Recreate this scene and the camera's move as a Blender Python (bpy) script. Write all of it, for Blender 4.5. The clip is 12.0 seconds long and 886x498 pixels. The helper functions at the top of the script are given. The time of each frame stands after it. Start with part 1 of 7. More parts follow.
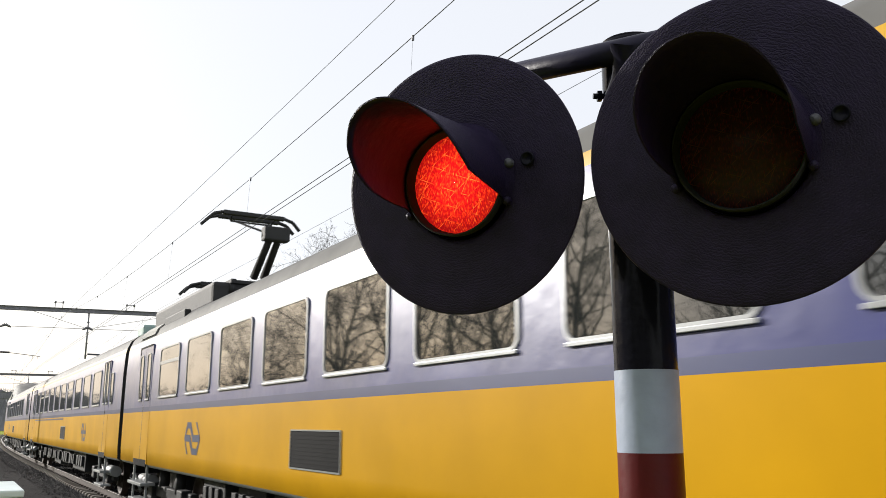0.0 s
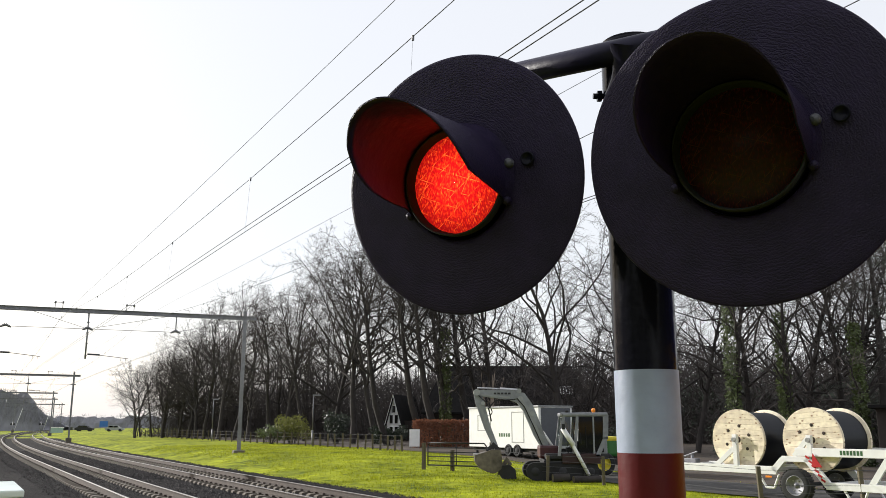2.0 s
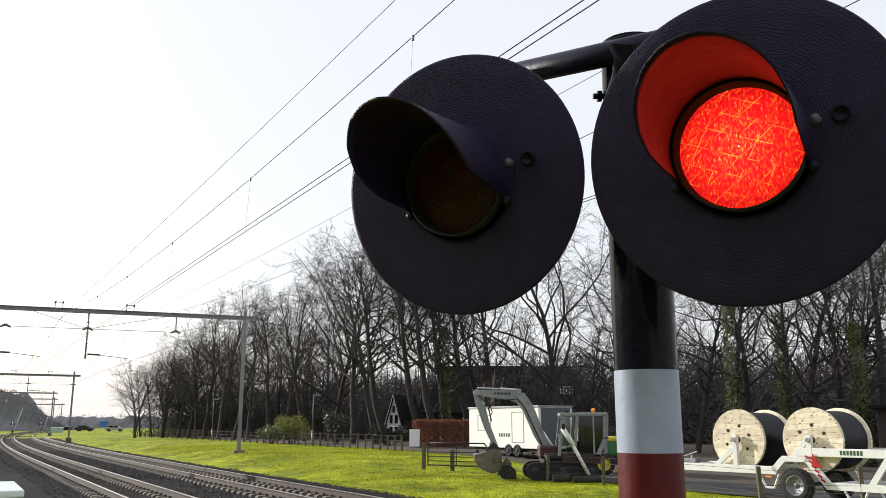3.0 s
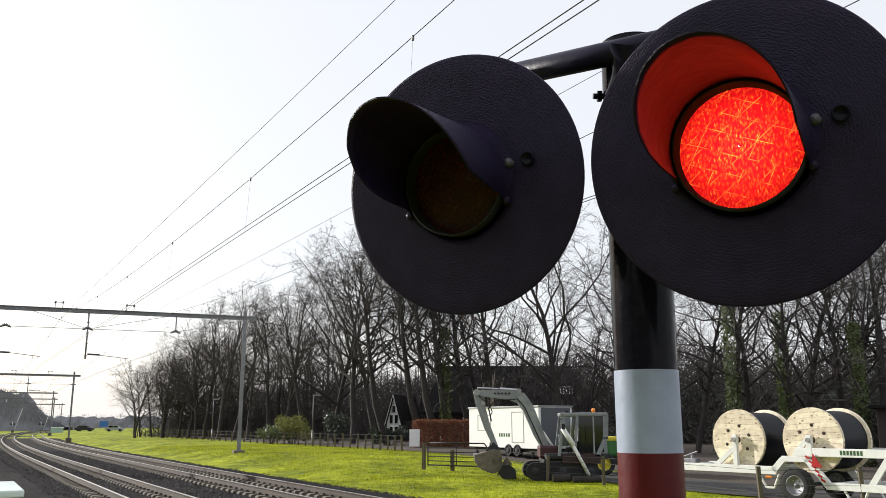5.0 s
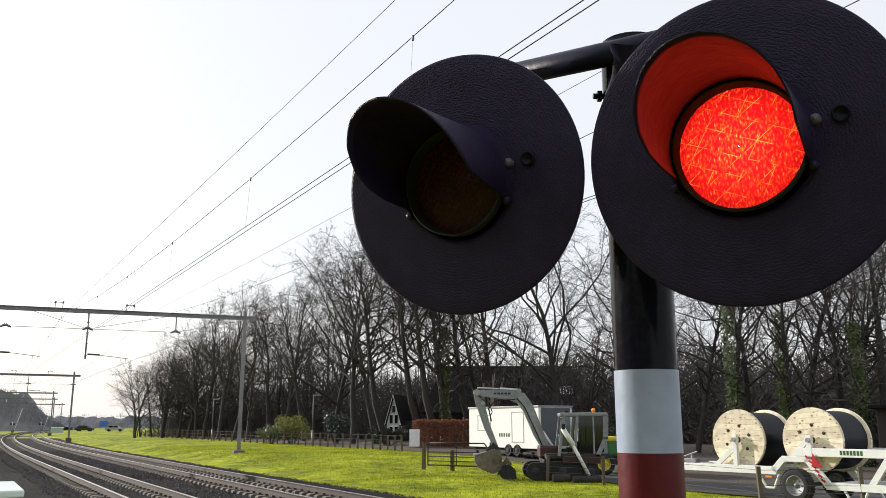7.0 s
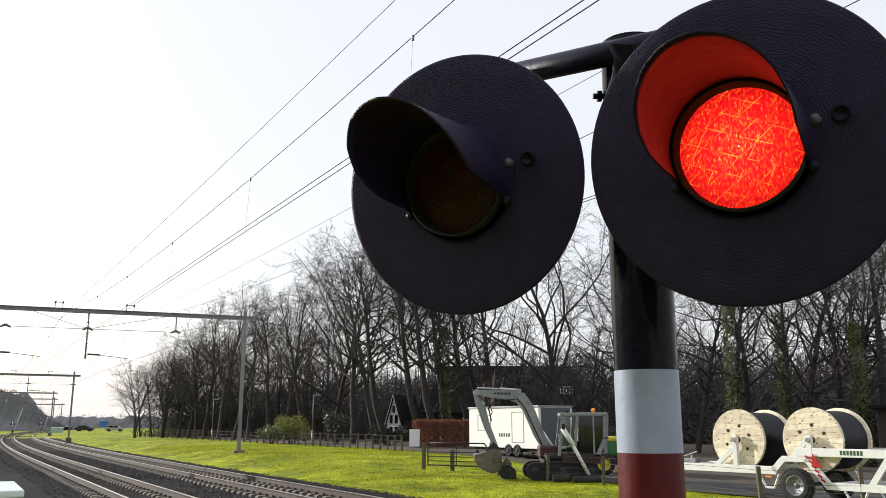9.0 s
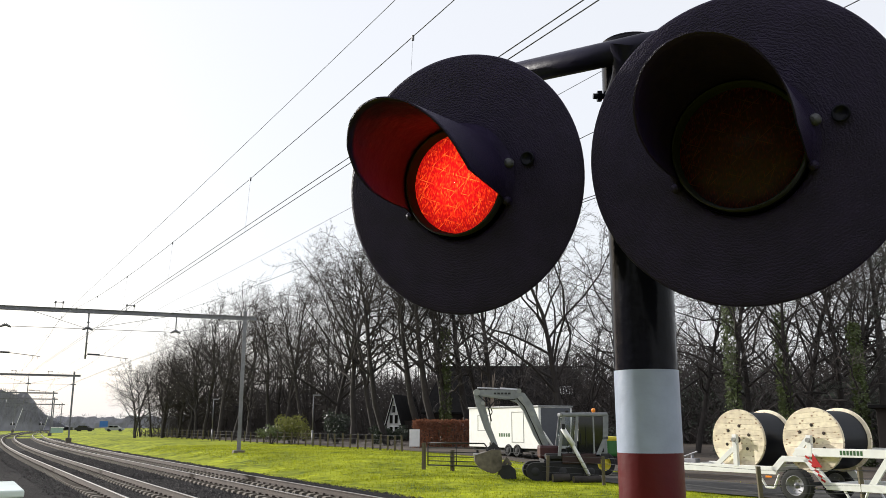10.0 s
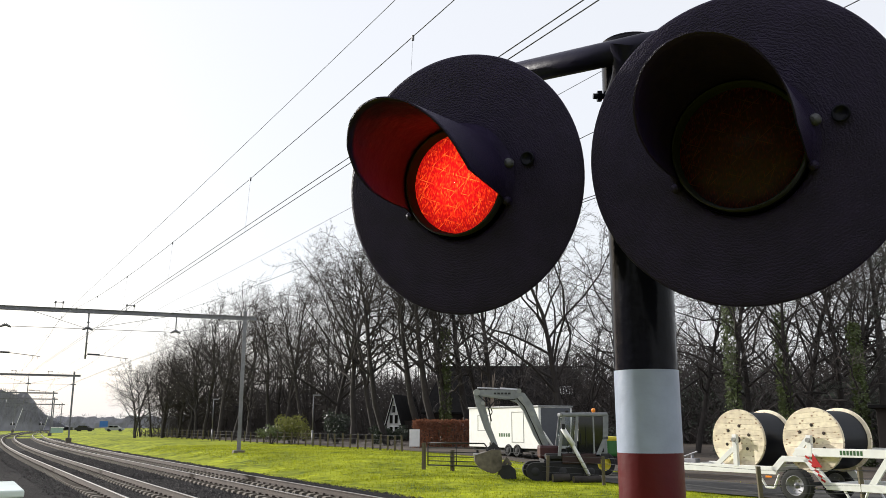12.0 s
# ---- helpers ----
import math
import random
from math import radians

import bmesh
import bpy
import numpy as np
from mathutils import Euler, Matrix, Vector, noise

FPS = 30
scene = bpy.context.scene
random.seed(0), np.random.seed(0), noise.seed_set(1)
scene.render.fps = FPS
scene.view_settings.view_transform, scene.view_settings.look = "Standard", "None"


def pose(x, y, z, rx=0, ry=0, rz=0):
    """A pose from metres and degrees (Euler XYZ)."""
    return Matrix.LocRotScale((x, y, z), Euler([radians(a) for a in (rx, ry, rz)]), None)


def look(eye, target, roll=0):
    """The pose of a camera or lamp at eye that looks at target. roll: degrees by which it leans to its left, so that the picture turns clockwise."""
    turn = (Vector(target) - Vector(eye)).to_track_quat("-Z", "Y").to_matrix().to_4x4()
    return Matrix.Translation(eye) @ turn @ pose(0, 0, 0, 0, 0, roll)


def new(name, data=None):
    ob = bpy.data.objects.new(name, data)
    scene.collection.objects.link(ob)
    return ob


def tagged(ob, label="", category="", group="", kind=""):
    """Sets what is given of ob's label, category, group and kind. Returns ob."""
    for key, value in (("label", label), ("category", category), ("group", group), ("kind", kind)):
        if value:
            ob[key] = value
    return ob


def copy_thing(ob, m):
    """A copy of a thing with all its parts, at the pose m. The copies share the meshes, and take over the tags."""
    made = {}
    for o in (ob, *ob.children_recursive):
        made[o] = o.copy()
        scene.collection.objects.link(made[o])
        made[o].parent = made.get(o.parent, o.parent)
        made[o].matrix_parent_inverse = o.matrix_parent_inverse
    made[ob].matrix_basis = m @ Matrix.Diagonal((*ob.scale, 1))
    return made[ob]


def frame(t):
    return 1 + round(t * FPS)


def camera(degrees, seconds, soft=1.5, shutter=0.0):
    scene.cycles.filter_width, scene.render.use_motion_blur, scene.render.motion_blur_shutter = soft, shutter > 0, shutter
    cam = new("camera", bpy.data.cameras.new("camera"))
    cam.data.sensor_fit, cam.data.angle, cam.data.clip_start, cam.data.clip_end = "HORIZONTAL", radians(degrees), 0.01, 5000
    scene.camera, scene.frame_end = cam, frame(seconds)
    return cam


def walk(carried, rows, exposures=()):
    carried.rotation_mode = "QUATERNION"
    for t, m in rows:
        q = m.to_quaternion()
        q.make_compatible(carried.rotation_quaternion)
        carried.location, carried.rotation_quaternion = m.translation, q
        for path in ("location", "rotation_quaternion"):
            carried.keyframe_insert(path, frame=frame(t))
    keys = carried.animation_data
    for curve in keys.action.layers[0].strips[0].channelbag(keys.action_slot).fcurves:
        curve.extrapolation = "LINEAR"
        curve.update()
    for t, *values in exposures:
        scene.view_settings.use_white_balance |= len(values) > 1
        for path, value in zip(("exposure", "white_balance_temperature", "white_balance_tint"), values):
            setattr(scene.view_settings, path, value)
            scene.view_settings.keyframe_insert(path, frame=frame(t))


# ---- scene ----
cam = camera(55.95, 12.0, soft=0.8, shutter=0.06)
EYE = (0.0, 0.0, 1.8)
CAM_POSE = pose(0, 0, 1.8, 90 + 11.9, 0, 0)
walk(cam, [(0.0, CAM_POSE), (12.0, CAM_POSE)])

# ---- world, sun, exposure ----
SUN_AZ, SUN_EL = radians(-58), radians(18.5)      # azimuth from +Y towards +X
world = bpy.data.worlds.new("world")
scene.world = world
world.use_nodes = True
wn = world.node_tree
sky = wn.nodes.new("ShaderNodeTexSky")
sky.sky_type = "NISHITA"
sky.sun_disc = False
sky.sun_elevation, sky.sun_rotation = SUN_EL, SUN_AZ
sky.air_density, sky.dust_density, sky.ozone_density = 1.0, 3.0, 1.0
veil = wn.nodes.new("ShaderNodeMix")            # thin high cloud over the whole sky
veil.data_type = "RGBA"
veil.inputs["Factor"].default_value = 0.72
veil.inputs["B"].default_value = (8.0, 8.1, 8.45, 1)
wn.links.new(sky.outputs[0], veil.inputs["A"])
wn.links.new(veil.outputs["Result"], wn.nodes["Background"].inputs[0])
wn.nodes["Background"].inputs[1].default_value = 0.14
sun_data = bpy.data.lights.new("sun", "SUN")
sun_data.energy, sun_data.angle, sun_data.color = 5.0, radians(0.6), (1.0, 0.965, 0.91)
sun = new("sun", sun_data)
sun_way = Vector((math.sin(SUN_AZ) * math.cos(SUN_EL), math.cos(SUN_AZ) * math.cos(SUN_EL), math.sin(SUN_EL)))
sun.matrix_world = look(sun_way * 60, (0, 0, 0))
scene.view_settings.exposure = 0.0


# ---- materials ----
def mat(name, base, rough=0.6, metal=0.0, vary=0.25, scale=8.0, bump=0.0, bump_scale=40.0, coat=0.0, coat_rough=0.25, spec=0.5, dark=None,
        per_object=0.0, per_island=0.0, translucent=0.0):
    """A principled material: colour varied at two scales, fine relief."""
    m = bpy.data.materials.new(name)
    m.use_nodes = True
    nt = m.node_tree
    b = nt.nodes["Principled BSDF"]
    b.inputs["Roughness"].default_value = rough
    b.inputs["Metallic"].default_value = metal
    b.inputs["Coat Weight"].default_value = coat
    b.inputs["Coat Roughness"].default_value = coat_rough
    b.inputs["Specular IOR Level"].default_value = spec
    tc = nt.nodes.new("ShaderNodeTexCoord")
    n1 = nt.nodes.new("ShaderNodeTexNoise")
    n1.inputs["Scale"].default_value, n1.inputs["Detail"].default_value = scale, 5
    n2 = nt.nodes.new("ShaderNodeTexNoise")
    n2.inputs["Scale"].default_value, n2.inputs["Detail"].default_value = scale * 0.13, 3
    for n in (n1, n2):
        nt.links.new(tc.outputs["Object"], n.inputs["Vector"])
    add = nt.nodes.new("ShaderNodeMath")
    add.operation = "ADD"
    nt.links.new(n1.outputs["Fac"], add.inputs[0])
    nt.links.new(n2.outputs["Fac"], add.inputs[1])
    fac = add
    for on, amount, node, out in ((per_object, per_object, "ShaderNodeObjectInfo", "Random"),
                                  (per_island, per_island, "ShaderNodeNewGeometry", "Random Per Island")):
        if on:
            src = nt.nodes.new(node)
            ma = nt.nodes.new("ShaderNodeMath")
            ma.operation = "MULTIPLY_ADD"
            nt.links.new(src.outputs[out], ma.inputs[0])
            ma.inputs[1].default_value = amount
            nt.links.new(fac.outputs[0], ma.inputs[2])
            fac = ma
    ramp = nt.nodes.new("ShaderNodeMapRange")
    ramp.inputs["From Min"].default_value = 0.7
    ramp.inputs["From Max"].default_value = 1.3 + per_object + per_island
    nt.links.new(fac.outputs[0], ramp.inputs["Value"])
    mix = nt.nodes.new("ShaderNodeMix")
    mix.data_type = "RGBA"
    lo = dark or tuple(c * (1 - vary) for c in base)
    hi = tuple(min(1, c * (1 + vary * 0.7)) for c in base)
    mix.inputs["A"].default_value, mix.inputs["B"].default_value = (*lo, 1), (*hi, 1)
    nt.links.new(ramp.outputs[0], mix.inputs["Factor"])
    nt.links.new(mix.outputs["Result"], b.inputs["Base Color"])
    if bump:
        n3 = nt.nodes.new("ShaderNodeTexNoise")
        n3.inputs["Scale"].default_value, n3.inputs["Detail"].default_value = bump_scale, 6
        nt.links.new(tc.outputs["Object"], n3.inputs["Vector"])
        bp = nt.nodes.new("ShaderNodeBump")
        bp.inputs["Strength"].default_value, bp.inputs["Distance"].default_value = bump, 0.02
        nt.links.new(n3.outputs["Fac"], bp.inputs["Height"])
        nt.links.new(bp.outputs[0], b.inputs["Normal"])
    if translucent:
        tr = nt.nodes.new("ShaderNodeBsdfTranslucent")
        nt.links.new(mix.outputs["Result"], tr.inputs["Color"])
        ms = nt.nodes.new("ShaderNodeMixShader")
        ms.inputs[0].default_value = translucent
        nt.links.new(b.outputs[0], ms.inputs[1])
        nt.links.new(tr.outputs[0], ms.inputs[2])
        nt.links.new(ms.outputs[0], nt.nodes["Material Output"].inputs[0])
    return m


M = {}
M["signal_black"] = mat("signal_black", (0.022, 0.021, 0.027), 0.42, vary=0.25, scale=30, bump=0.25, bump_scale=55)
M["pole_black"] = mat("pole_black", (0.008, 0.008, 0.013), 0.12, vary=0.3, scale=14, spec=0.09, bump=0.12, bump_scale=25)
M["pole_white"] = mat("pole_white", (0.30, 0.345, 0.46), 0.4, vary=0.12, scale=30, bump=0.05, bump_scale=60)
M["pole_red"] = mat("pole_red", (0.092, 0.003, 0.006), 0.42, vary=0.2, scale=20, spec=0.3, bump=0.06, bump_scale=50)
M["steel"] = mat("steel", (0.45, 0.45, 0.46), 0.35, 0.9, vary=0.3, scale=25)
M["galvanised"] = mat("galvanised", (0.20, 0.20, 0.22), 0.5, 0.4, vary=0.25, scale=6, bump=0.1)
M["rail_side"] = mat("rail_side", (0.055, 0.038, 0.03), 0.7, 0.3, vary=0.35, scale=12, bump=0.2)
M["rail_head"] = mat("rail_head", (0.36, 0.34, 0.33), 0.34, 0.9, vary=0.2, scale=20)
M["concrete"] = mat("concrete", (0.13, 0.110, 0.088), 0.85, vary=0.3, scale=8, bump=0.4, per_object=0.4)
M["ballast_bed"] = mat("ballast_bed", (0.013, 0.012, 0.013), 0.95, vary=0.6, scale=30, bump=1.0, bump_scale=28, spec=0.08)
M["ballast"] = mat("ballast", (0.030, 0.026, 0.027), 0.75, vary=0.8, scale=14, bump=0.3, per_island=0.9, spec=0.2)
M["grass"] = mat("grass", (0.31, 0.34, 0.014), 0.85, vary=0.4, scale=2.2, bump=1.0, bump_scale=3.5, dark=(0.06, 0.09, 0.006), spec=0.1)
M["grass"].node_tree.nodes["Bump"].inputs["Distance"].default_value = 0.12
M["grass_blade"] = mat("grass_blade", (0.35, 0.38, 0.018), 0.6, vary=0.5, scale=2.2, per_island=0.8, translucent=0.4, dark=(0.10, 0.12, 0.008), spec=0.1)
M["bark"] = mat("bark", (0.040, 0.034, 0.032), 0.9, vary=0.5, scale=5, bump=0.6, bump_scale=18, per_object=0.4)
M["twig"] = mat("twig", (0.066, 0.055, 0.052), 0.85, vary=0.4, scale=1.5, per_object=0.4)
M["brush"] = mat("brush", (0.072, 0.061, 0.057), 0.9, vary=0.6, scale=0.6, per_island=0.6)
M["evergreen"] = mat("evergreen", (0.028, 0.040, 0.021), 0.45, vary=0.5, scale=1.5, per_island=0.8, translucent=0.2)
M["ivy"] = mat("ivy", (0.10, 0.13, 0.045), 0.4, vary=0.5, scale=2.5, per_island=0.9, translucent=0.25)
M["yellow_green"] = mat("yellow_green", (0.16, 0.17, 0.03), 0.6, vary=0.4, scale=2.5, per_island=0.7, translucent=0.3)
M["beech"] = mat("beech", (0.20, 0.075, 0.035), 0.7, vary=0.45, scale=2.5, per_island=0.9, translucent=0.3)
M["wood_post"] = mat("wood_post", (0.105, 0.088, 0.055), 0.85, vary=0.35, scale=12, bump=0.4, per_object=0.5)
M["wire"] = mat("wire", (0.10, 0.10, 0.11), 0.5, 0.6, vary=0.2)
M["train_yellow"] = mat("train_yellow", (0.58, 0.30, 0.001), 0.5, vary=0.16, scale=0.9, coat=0.0, spec=0.08)
M["cant_rail"] = mat("cant_rail", (0.58, 0.32, 0.02), 0.45, vary=0.16, scale=0.9, coat=0.3, coat_rough=0.36, spec=0.2)
M["train_blue"] = mat("train_blue", (0.022, 0.028, 0.16), 0.42, vary=0.3, scale=1.0, coat=0.8, coat_rough=0.34, spec=0.15, bump=0.45, bump_scale=2.2)
blue_tree = M["train_blue"].node_tree            # the same unevenness in the clear coat
blue_tree.links.new(blue_tree.nodes["Bump"].outputs[0], blue_tree.nodes["Principled BSDF"].inputs["Coat Normal"])
M["train_blue"].node_tree.nodes["Principled BSDF"].inputs["Coat IOR"].default_value = 1.6
M["train_band"] = mat("train_band", (0.05, 0.06, 0.15), 0.35, vary=0.12, scale=1.5, coat=0.3)
M["train_roof"] = mat("train_roof", (0.15, 0.147, 0.140), 0.65, vary=0.3, scale=2.0, spec=0.12)
M["train_dark"] = mat("train_dark", (0.018, 0.018, 0.02), 0.7, vary=0.4, scale=5, bump=0.2)
M["door_joint"] = mat("door_joint", (0.10, 0.085, 0.05), 0.6, vary=0.2, scale=6)
M["train_frame"] = mat("train_frame", (0.32, 0.33, 0.34), 0.35, 0.5, vary=0.1, scale=10)
M["train_sill"] = mat("train_sill", (0.28, 0.29, 0.29), 0.5, vary=0.2, scale=5)
M["grille"] = mat("grille", (0.008, 0.008, 0.009), 0.8, vary=0.2, scale=6, spec=0.1)
M["rubber"] = mat("rubber", (0.015, 0.015, 0.016), 0.85, vary=0.2, scale=8)
M["train_glass"] = mat("train_glass", (0.02, 0.022, 0.022), 0.03, vary=0.1, scale=0.5)
M["train_glass"].node_tree.nodes["Principled BSDF"].inputs["IOR"].default_value = 2.05
M["white_paint"] = mat("white_paint", (0.78, 0.78, 0.77), 0.4, vary=0.08, scale=4, bump=0.05)
# cabin's grey end wall; the shade on it is put into the colour
M["cabin_grey_shaded"] = mat("cabin_grey_shaded", (0.085, 0.09, 0.105), 0.5, vary=0.15, scale=5)
M["grey_paint"] = mat("grey_paint", (0.24, 0.25, 0.255), 0.45, vary=0.15, scale=6)
M["glass"] = mat("glass", (0.010, 0.011, 0.012), 0.05, vary=0.2, scale=3)
M["cabinet_green"] = mat("cabinet_green", (0.30, 0.42, 0.39), 0.5, vary=0.12, scale=8)
M["cabinet_top"] = mat("cabinet_top", (0.66, 0.74, 0.72), 0.5, vary=0.1, scale=10)
M["red_paint"] = mat("red_paint", (0.42, 0.012, 0.015), 0.4, vary=0.15, scale=8)
M["maroon_paint"] = mat("maroon_paint", (0.05, 0.005, 0.009), 0.5, vary=0.2, scale=8)
M["asphalt"] = mat("asphalt", (0.05, 0.047, 0.045), 0.9, vary=0.4, scale=6, bump=0.5, bump_scale=30)
# pale bluish base: distance haze is put into the woods' colour
M["far_wood_haze"] = mat("far_wood_haze", (0.20, 0.20, 0.225), 0.95, vary=0.35, scale=0.5, per_island=0.5)
M["litter"] = mat("litter", (0.060, 0.043, 0.030), 0.95, vary=0.5, scale=3, bump=0.6, bump_scale=12)
M["amber"] = mat("amber", (0.9, 0.28, 0.02), 0.3, vary=0.1)
M["reel_wood"] = mat("reel_wood", (0.85, 0.70, 0.53), 0.75, vary=0.4, scale=6, bump=0.25, per_object=0.3)
M["cable_black"] = mat("cable_black", (0.012, 0.013, 0.017), 0.35, vary=0.3, scale=8)
M["leaf_green"] = mat("leaf_green", (0.03, 0.10, 0.03), 0.4, vary=0.2)
M["yellow_paint"] = mat("yellow_paint", (0.65, 0.55, 0.03), 0.5, vary=0.15)
M["green_paint"] = mat("green_paint", (0.03, 0.14, 0.03), 0.4, vary=0.15)
M["bark_dark"] = mat("bark_dark", (0.028, 0.023, 0.020), 0.9, vary=0.5, scale=3, bump=0.4, per_island=0.4)
M["roof_tile"] = mat("roof_tile", (0.014, 0.013, 0.013), 0.8, vary=0.4, scale=4, spec=0.1)
M["brick_dark"] = mat("brick_dark", (0.035, 0.027, 0.024), 0.85, vary=0.3, scale=6)
M["sign_blue"] = mat("sign_blue", (0.03, 0.13, 0.40), 0.4, vary=0.1)


M["digger_white"] = mat("digger_white", (0.22, 0.23, 0.25), 0.45, vary=0.3, scale=5)
M["bucket_steel"] = mat("bucket_steel", (0.13, 0.11, 0.09), 0.5, 0.3, vary=0.6, scale=5, bump=0.3)
clear = bpy.data.materials.new("clear_glass")
clear.use_nodes = True
c_nt = clear.node_tree
c_nt.nodes.remove(c_nt.nodes["Principled BSDF"])
c_tr = c_nt.nodes.new("ShaderNodeBsdfTransparent")
c_gl = c_nt.nodes.new("ShaderNodeBsdfGlossy")
c_mx = c_nt.nodes.new("ShaderNodeMixShader")
c_tr.inputs["Color"].default_value = (0.88, 0.93, 0.92, 1)
c_gl.inputs["Roughness"].default_value = 0.03
c_mx.inputs[0].default_value = 0.08
c_nt.links.new(c_tr.outputs[0], c_mx.inputs[1])
c_nt.links.new(c_gl.outputs[0], c_mx.inputs[2])
c_nt.links.new(c_mx.outputs[0], c_nt.nodes["Material Output"].inputs[0])
M["clear_glass"] = clear


def add_knots(m, scale, size, colour):
    """Dark knots in sawn boards."""
    nt = m.node_tree
    b = nt.nodes["Principled BSDF"]
    old = b.inputs["Base Color"].links[0].from_socket
    tc = nt.nodes.new("ShaderNodeTexCoord")
    mp = nt.nodes.new("ShaderNodeMapping")
    mp.inputs["Scale"].default_value = (0.7, 1.0, 1.25)
    nt.links.new(tc.outputs["Object"], mp.inputs["Vector"])
    ns = nt.nodes.new("ShaderNodeTexNoise")
    ns.inputs["Scale"].default_value = 22
    nt.links.new(mp.outputs[0], ns.inputs["Vector"])
    vo = nt.nodes.new("ShaderNodeTexVoronoi")
    vo.inputs["Scale"].default_value = scale
    nt.links.new(mp.outputs[0], vo.inputs["Vector"])
    ad = nt.nodes.new("ShaderNodeMath")
    ad.operation = "MULTIPLY_ADD"
    nt.links.new(ns.outputs["Fac"], ad.inputs[0])
    ad.inputs[1].default_value = 0.22
    nt.links.new(vo.outputs["Distance"], ad.inputs[2])
    rg = nt.nodes.new("ShaderNodeMapRange")
    rg.inputs["From Min"].default_value, rg.inputs["From Max"].default_value = size, size + 0.10
    rg.inputs["To Min"].default_value, rg.inputs["To Max"].default_value = 0.85, 0.0
    nt.links.new(ad.outputs[0], rg.inputs["Value"])
    mx = nt.nodes.new("ShaderNodeMix")
    mx.data_type = "RGBA"
    nt.links.new(rg.outputs[0], mx.inputs["Factor"])
    nt.links.new(old, mx.inputs["A"])
    mx.inputs["B"].default_value = (*colour, 1)
    nt.links.new(mx.outputs["Result"], b.inputs["Base Color"])


add_knots(M["reel_wood"], 7.0, 0.25, (0.20, 0.09, 0.035))


def lens_material(name, deep, hot, ribs, pattern):
    """Ribbed red signal glass: passes the light behind; bright facets, crossing ribs as painted glints."""
    m = bpy.data.materials.new(name)
    m.use_nodes = True
    nt = m.node_tree
    nt.nodes.remove(nt.nodes["Principled BSDF"])
    tc = nt.nodes.new("ShaderNodeTexCoord")

    def ranged(socket, lo, hi, to_lo=0.0, to_hi=1.0):
        r = nt.nodes.new("ShaderNodeMapRange")
        r.inputs["From Min"].default_value, r.inputs["From Max"].default_value = lo, hi
        r.inputs["To Min"].default_value, r.inputs["To Max"].default_value = to_lo, to_hi
        nt.links.new(socket, r.inputs["Value"])
        return r.outputs[0]

    def math_node(op, a, b):
        n = nt.nodes.new("ShaderNodeMath")
        n.operation = op
        nt.links.new(a, n.inputs[0])
        nt.links.new(b, n.inputs[1])
        return n.outputs[0]

    def mixed(a, b_colour, socket):
        mx = nt.nodes.new("ShaderNodeMix")
        mx.data_type = "RGBA"
        if isinstance(a, tuple):
            mx.inputs["A"].default_value = (*a, 1)
        else:
            nt.links.new(a, mx.inputs["A"])
        mx.inputs["B"].default_value = (*b_colour, 1)
        nt.links.new(socket, mx.inputs["Factor"])
        return mx.outputs["Result"]

    def turned(turn, stretch):
        mp = nt.nodes.new("ShaderNodeMapping")
        mp.inputs["Rotation"].default_value = (0, turn, 0)
        mp.inputs["Scale"].default_value = stretch
        nt.links.new(tc.outputs["Object"], mp.inputs["Vector"])
        return mp.outputs[0]

    no = nt.nodes.new("ShaderNodeTexNoise")
    no.inputs["Scale"].default_value, no.inputs["Detail"].default_value = 38, 5
    nt.links.new(tc.outputs["Object"], no.inputs["Vector"])
    # short facets, longer than wide
    vo = nt.nodes.new("ShaderNodeTexVoronoi")
    vo.inputs["Scale"].default_value = pattern
    nt.links.new(turned(0.35, (1.0, 0.2, 0.45)), vo.inputs["Vector"])
    spots = ranged(vo.outputs["Distance"], 0.12, 0.55, 1.0, 0.0)
    colour = mixed(deep, hot, math_node("MULTIPLY", spots, ranged(no.outputs["Fac"], 0.3, 0.65, 0.45, 1.1)))
    for turn, scale, lo in ((0.62, 13, 0.993), (-0.42, 11, 0.994), (1.05, 8, 0.996)):
        wa = nt.nodes.new("ShaderNodeTexWave")
        wa.bands_direction = "Z"
        wa.inputs["Scale"].default_value, wa.inputs["Distortion"].default_value = scale, 2.2
        wa.inputs["Detail"].default_value, wa.inputs["Detail Scale"].default_value = 1, 0.6
        nt.links.new(turned(turn, (1, 1, 1)), wa.inputs["Vector"])
        rib = math_node("MULTIPLY", ranged(wa.outputs["Fac"], lo, 1.0), ranged(no.outputs["Fac"], 0.44, 0.60))
        colour = mixed(colour, ribs, rib)
    # glints painted into the glass colour, as if single facets face the lamp
    vg = nt.nodes.new("ShaderNodeTexVoronoi")
    vg.inputs["Scale"].default_value = pattern * 0.6
    nt.links.new(turned(0.5, (1.0, 0.2, 0.35)), vg.inputs["Vector"])
    colour = mixed(colour, ribs, ranged(vg.outputs["Distance"], 0.08, 0.24, 0.75, 0.0))
    tr = nt.nodes.new("ShaderNodeBsdfTranslucent")
    nt.links.new(colour, tr.inputs["Color"])
    gl = nt.nodes.new("ShaderNodeBsdfGlossy")
    gl.inputs["Roughness"].default_value = 0.14
    bp = nt.nodes.new("ShaderNodeBump")
    bp.inputs["Strength"].default_value, bp.inputs["Distance"].default_value = 0.05, 0.004
    nt.links.new(spots, bp.inputs["Height"])
    nt.links.new(bp.outputs[0], gl.inputs["Normal"])
    ms = nt.nodes.new("ShaderNodeMixShader")
    ms.inputs[0].default_value = 0.006
    nt.links.new(tr.outputs[0], ms.inputs[1])
    nt.links.new(gl.outputs[0], ms.inputs[2])
    df = nt.nodes.new("ShaderNodeBsdfDiffuse")
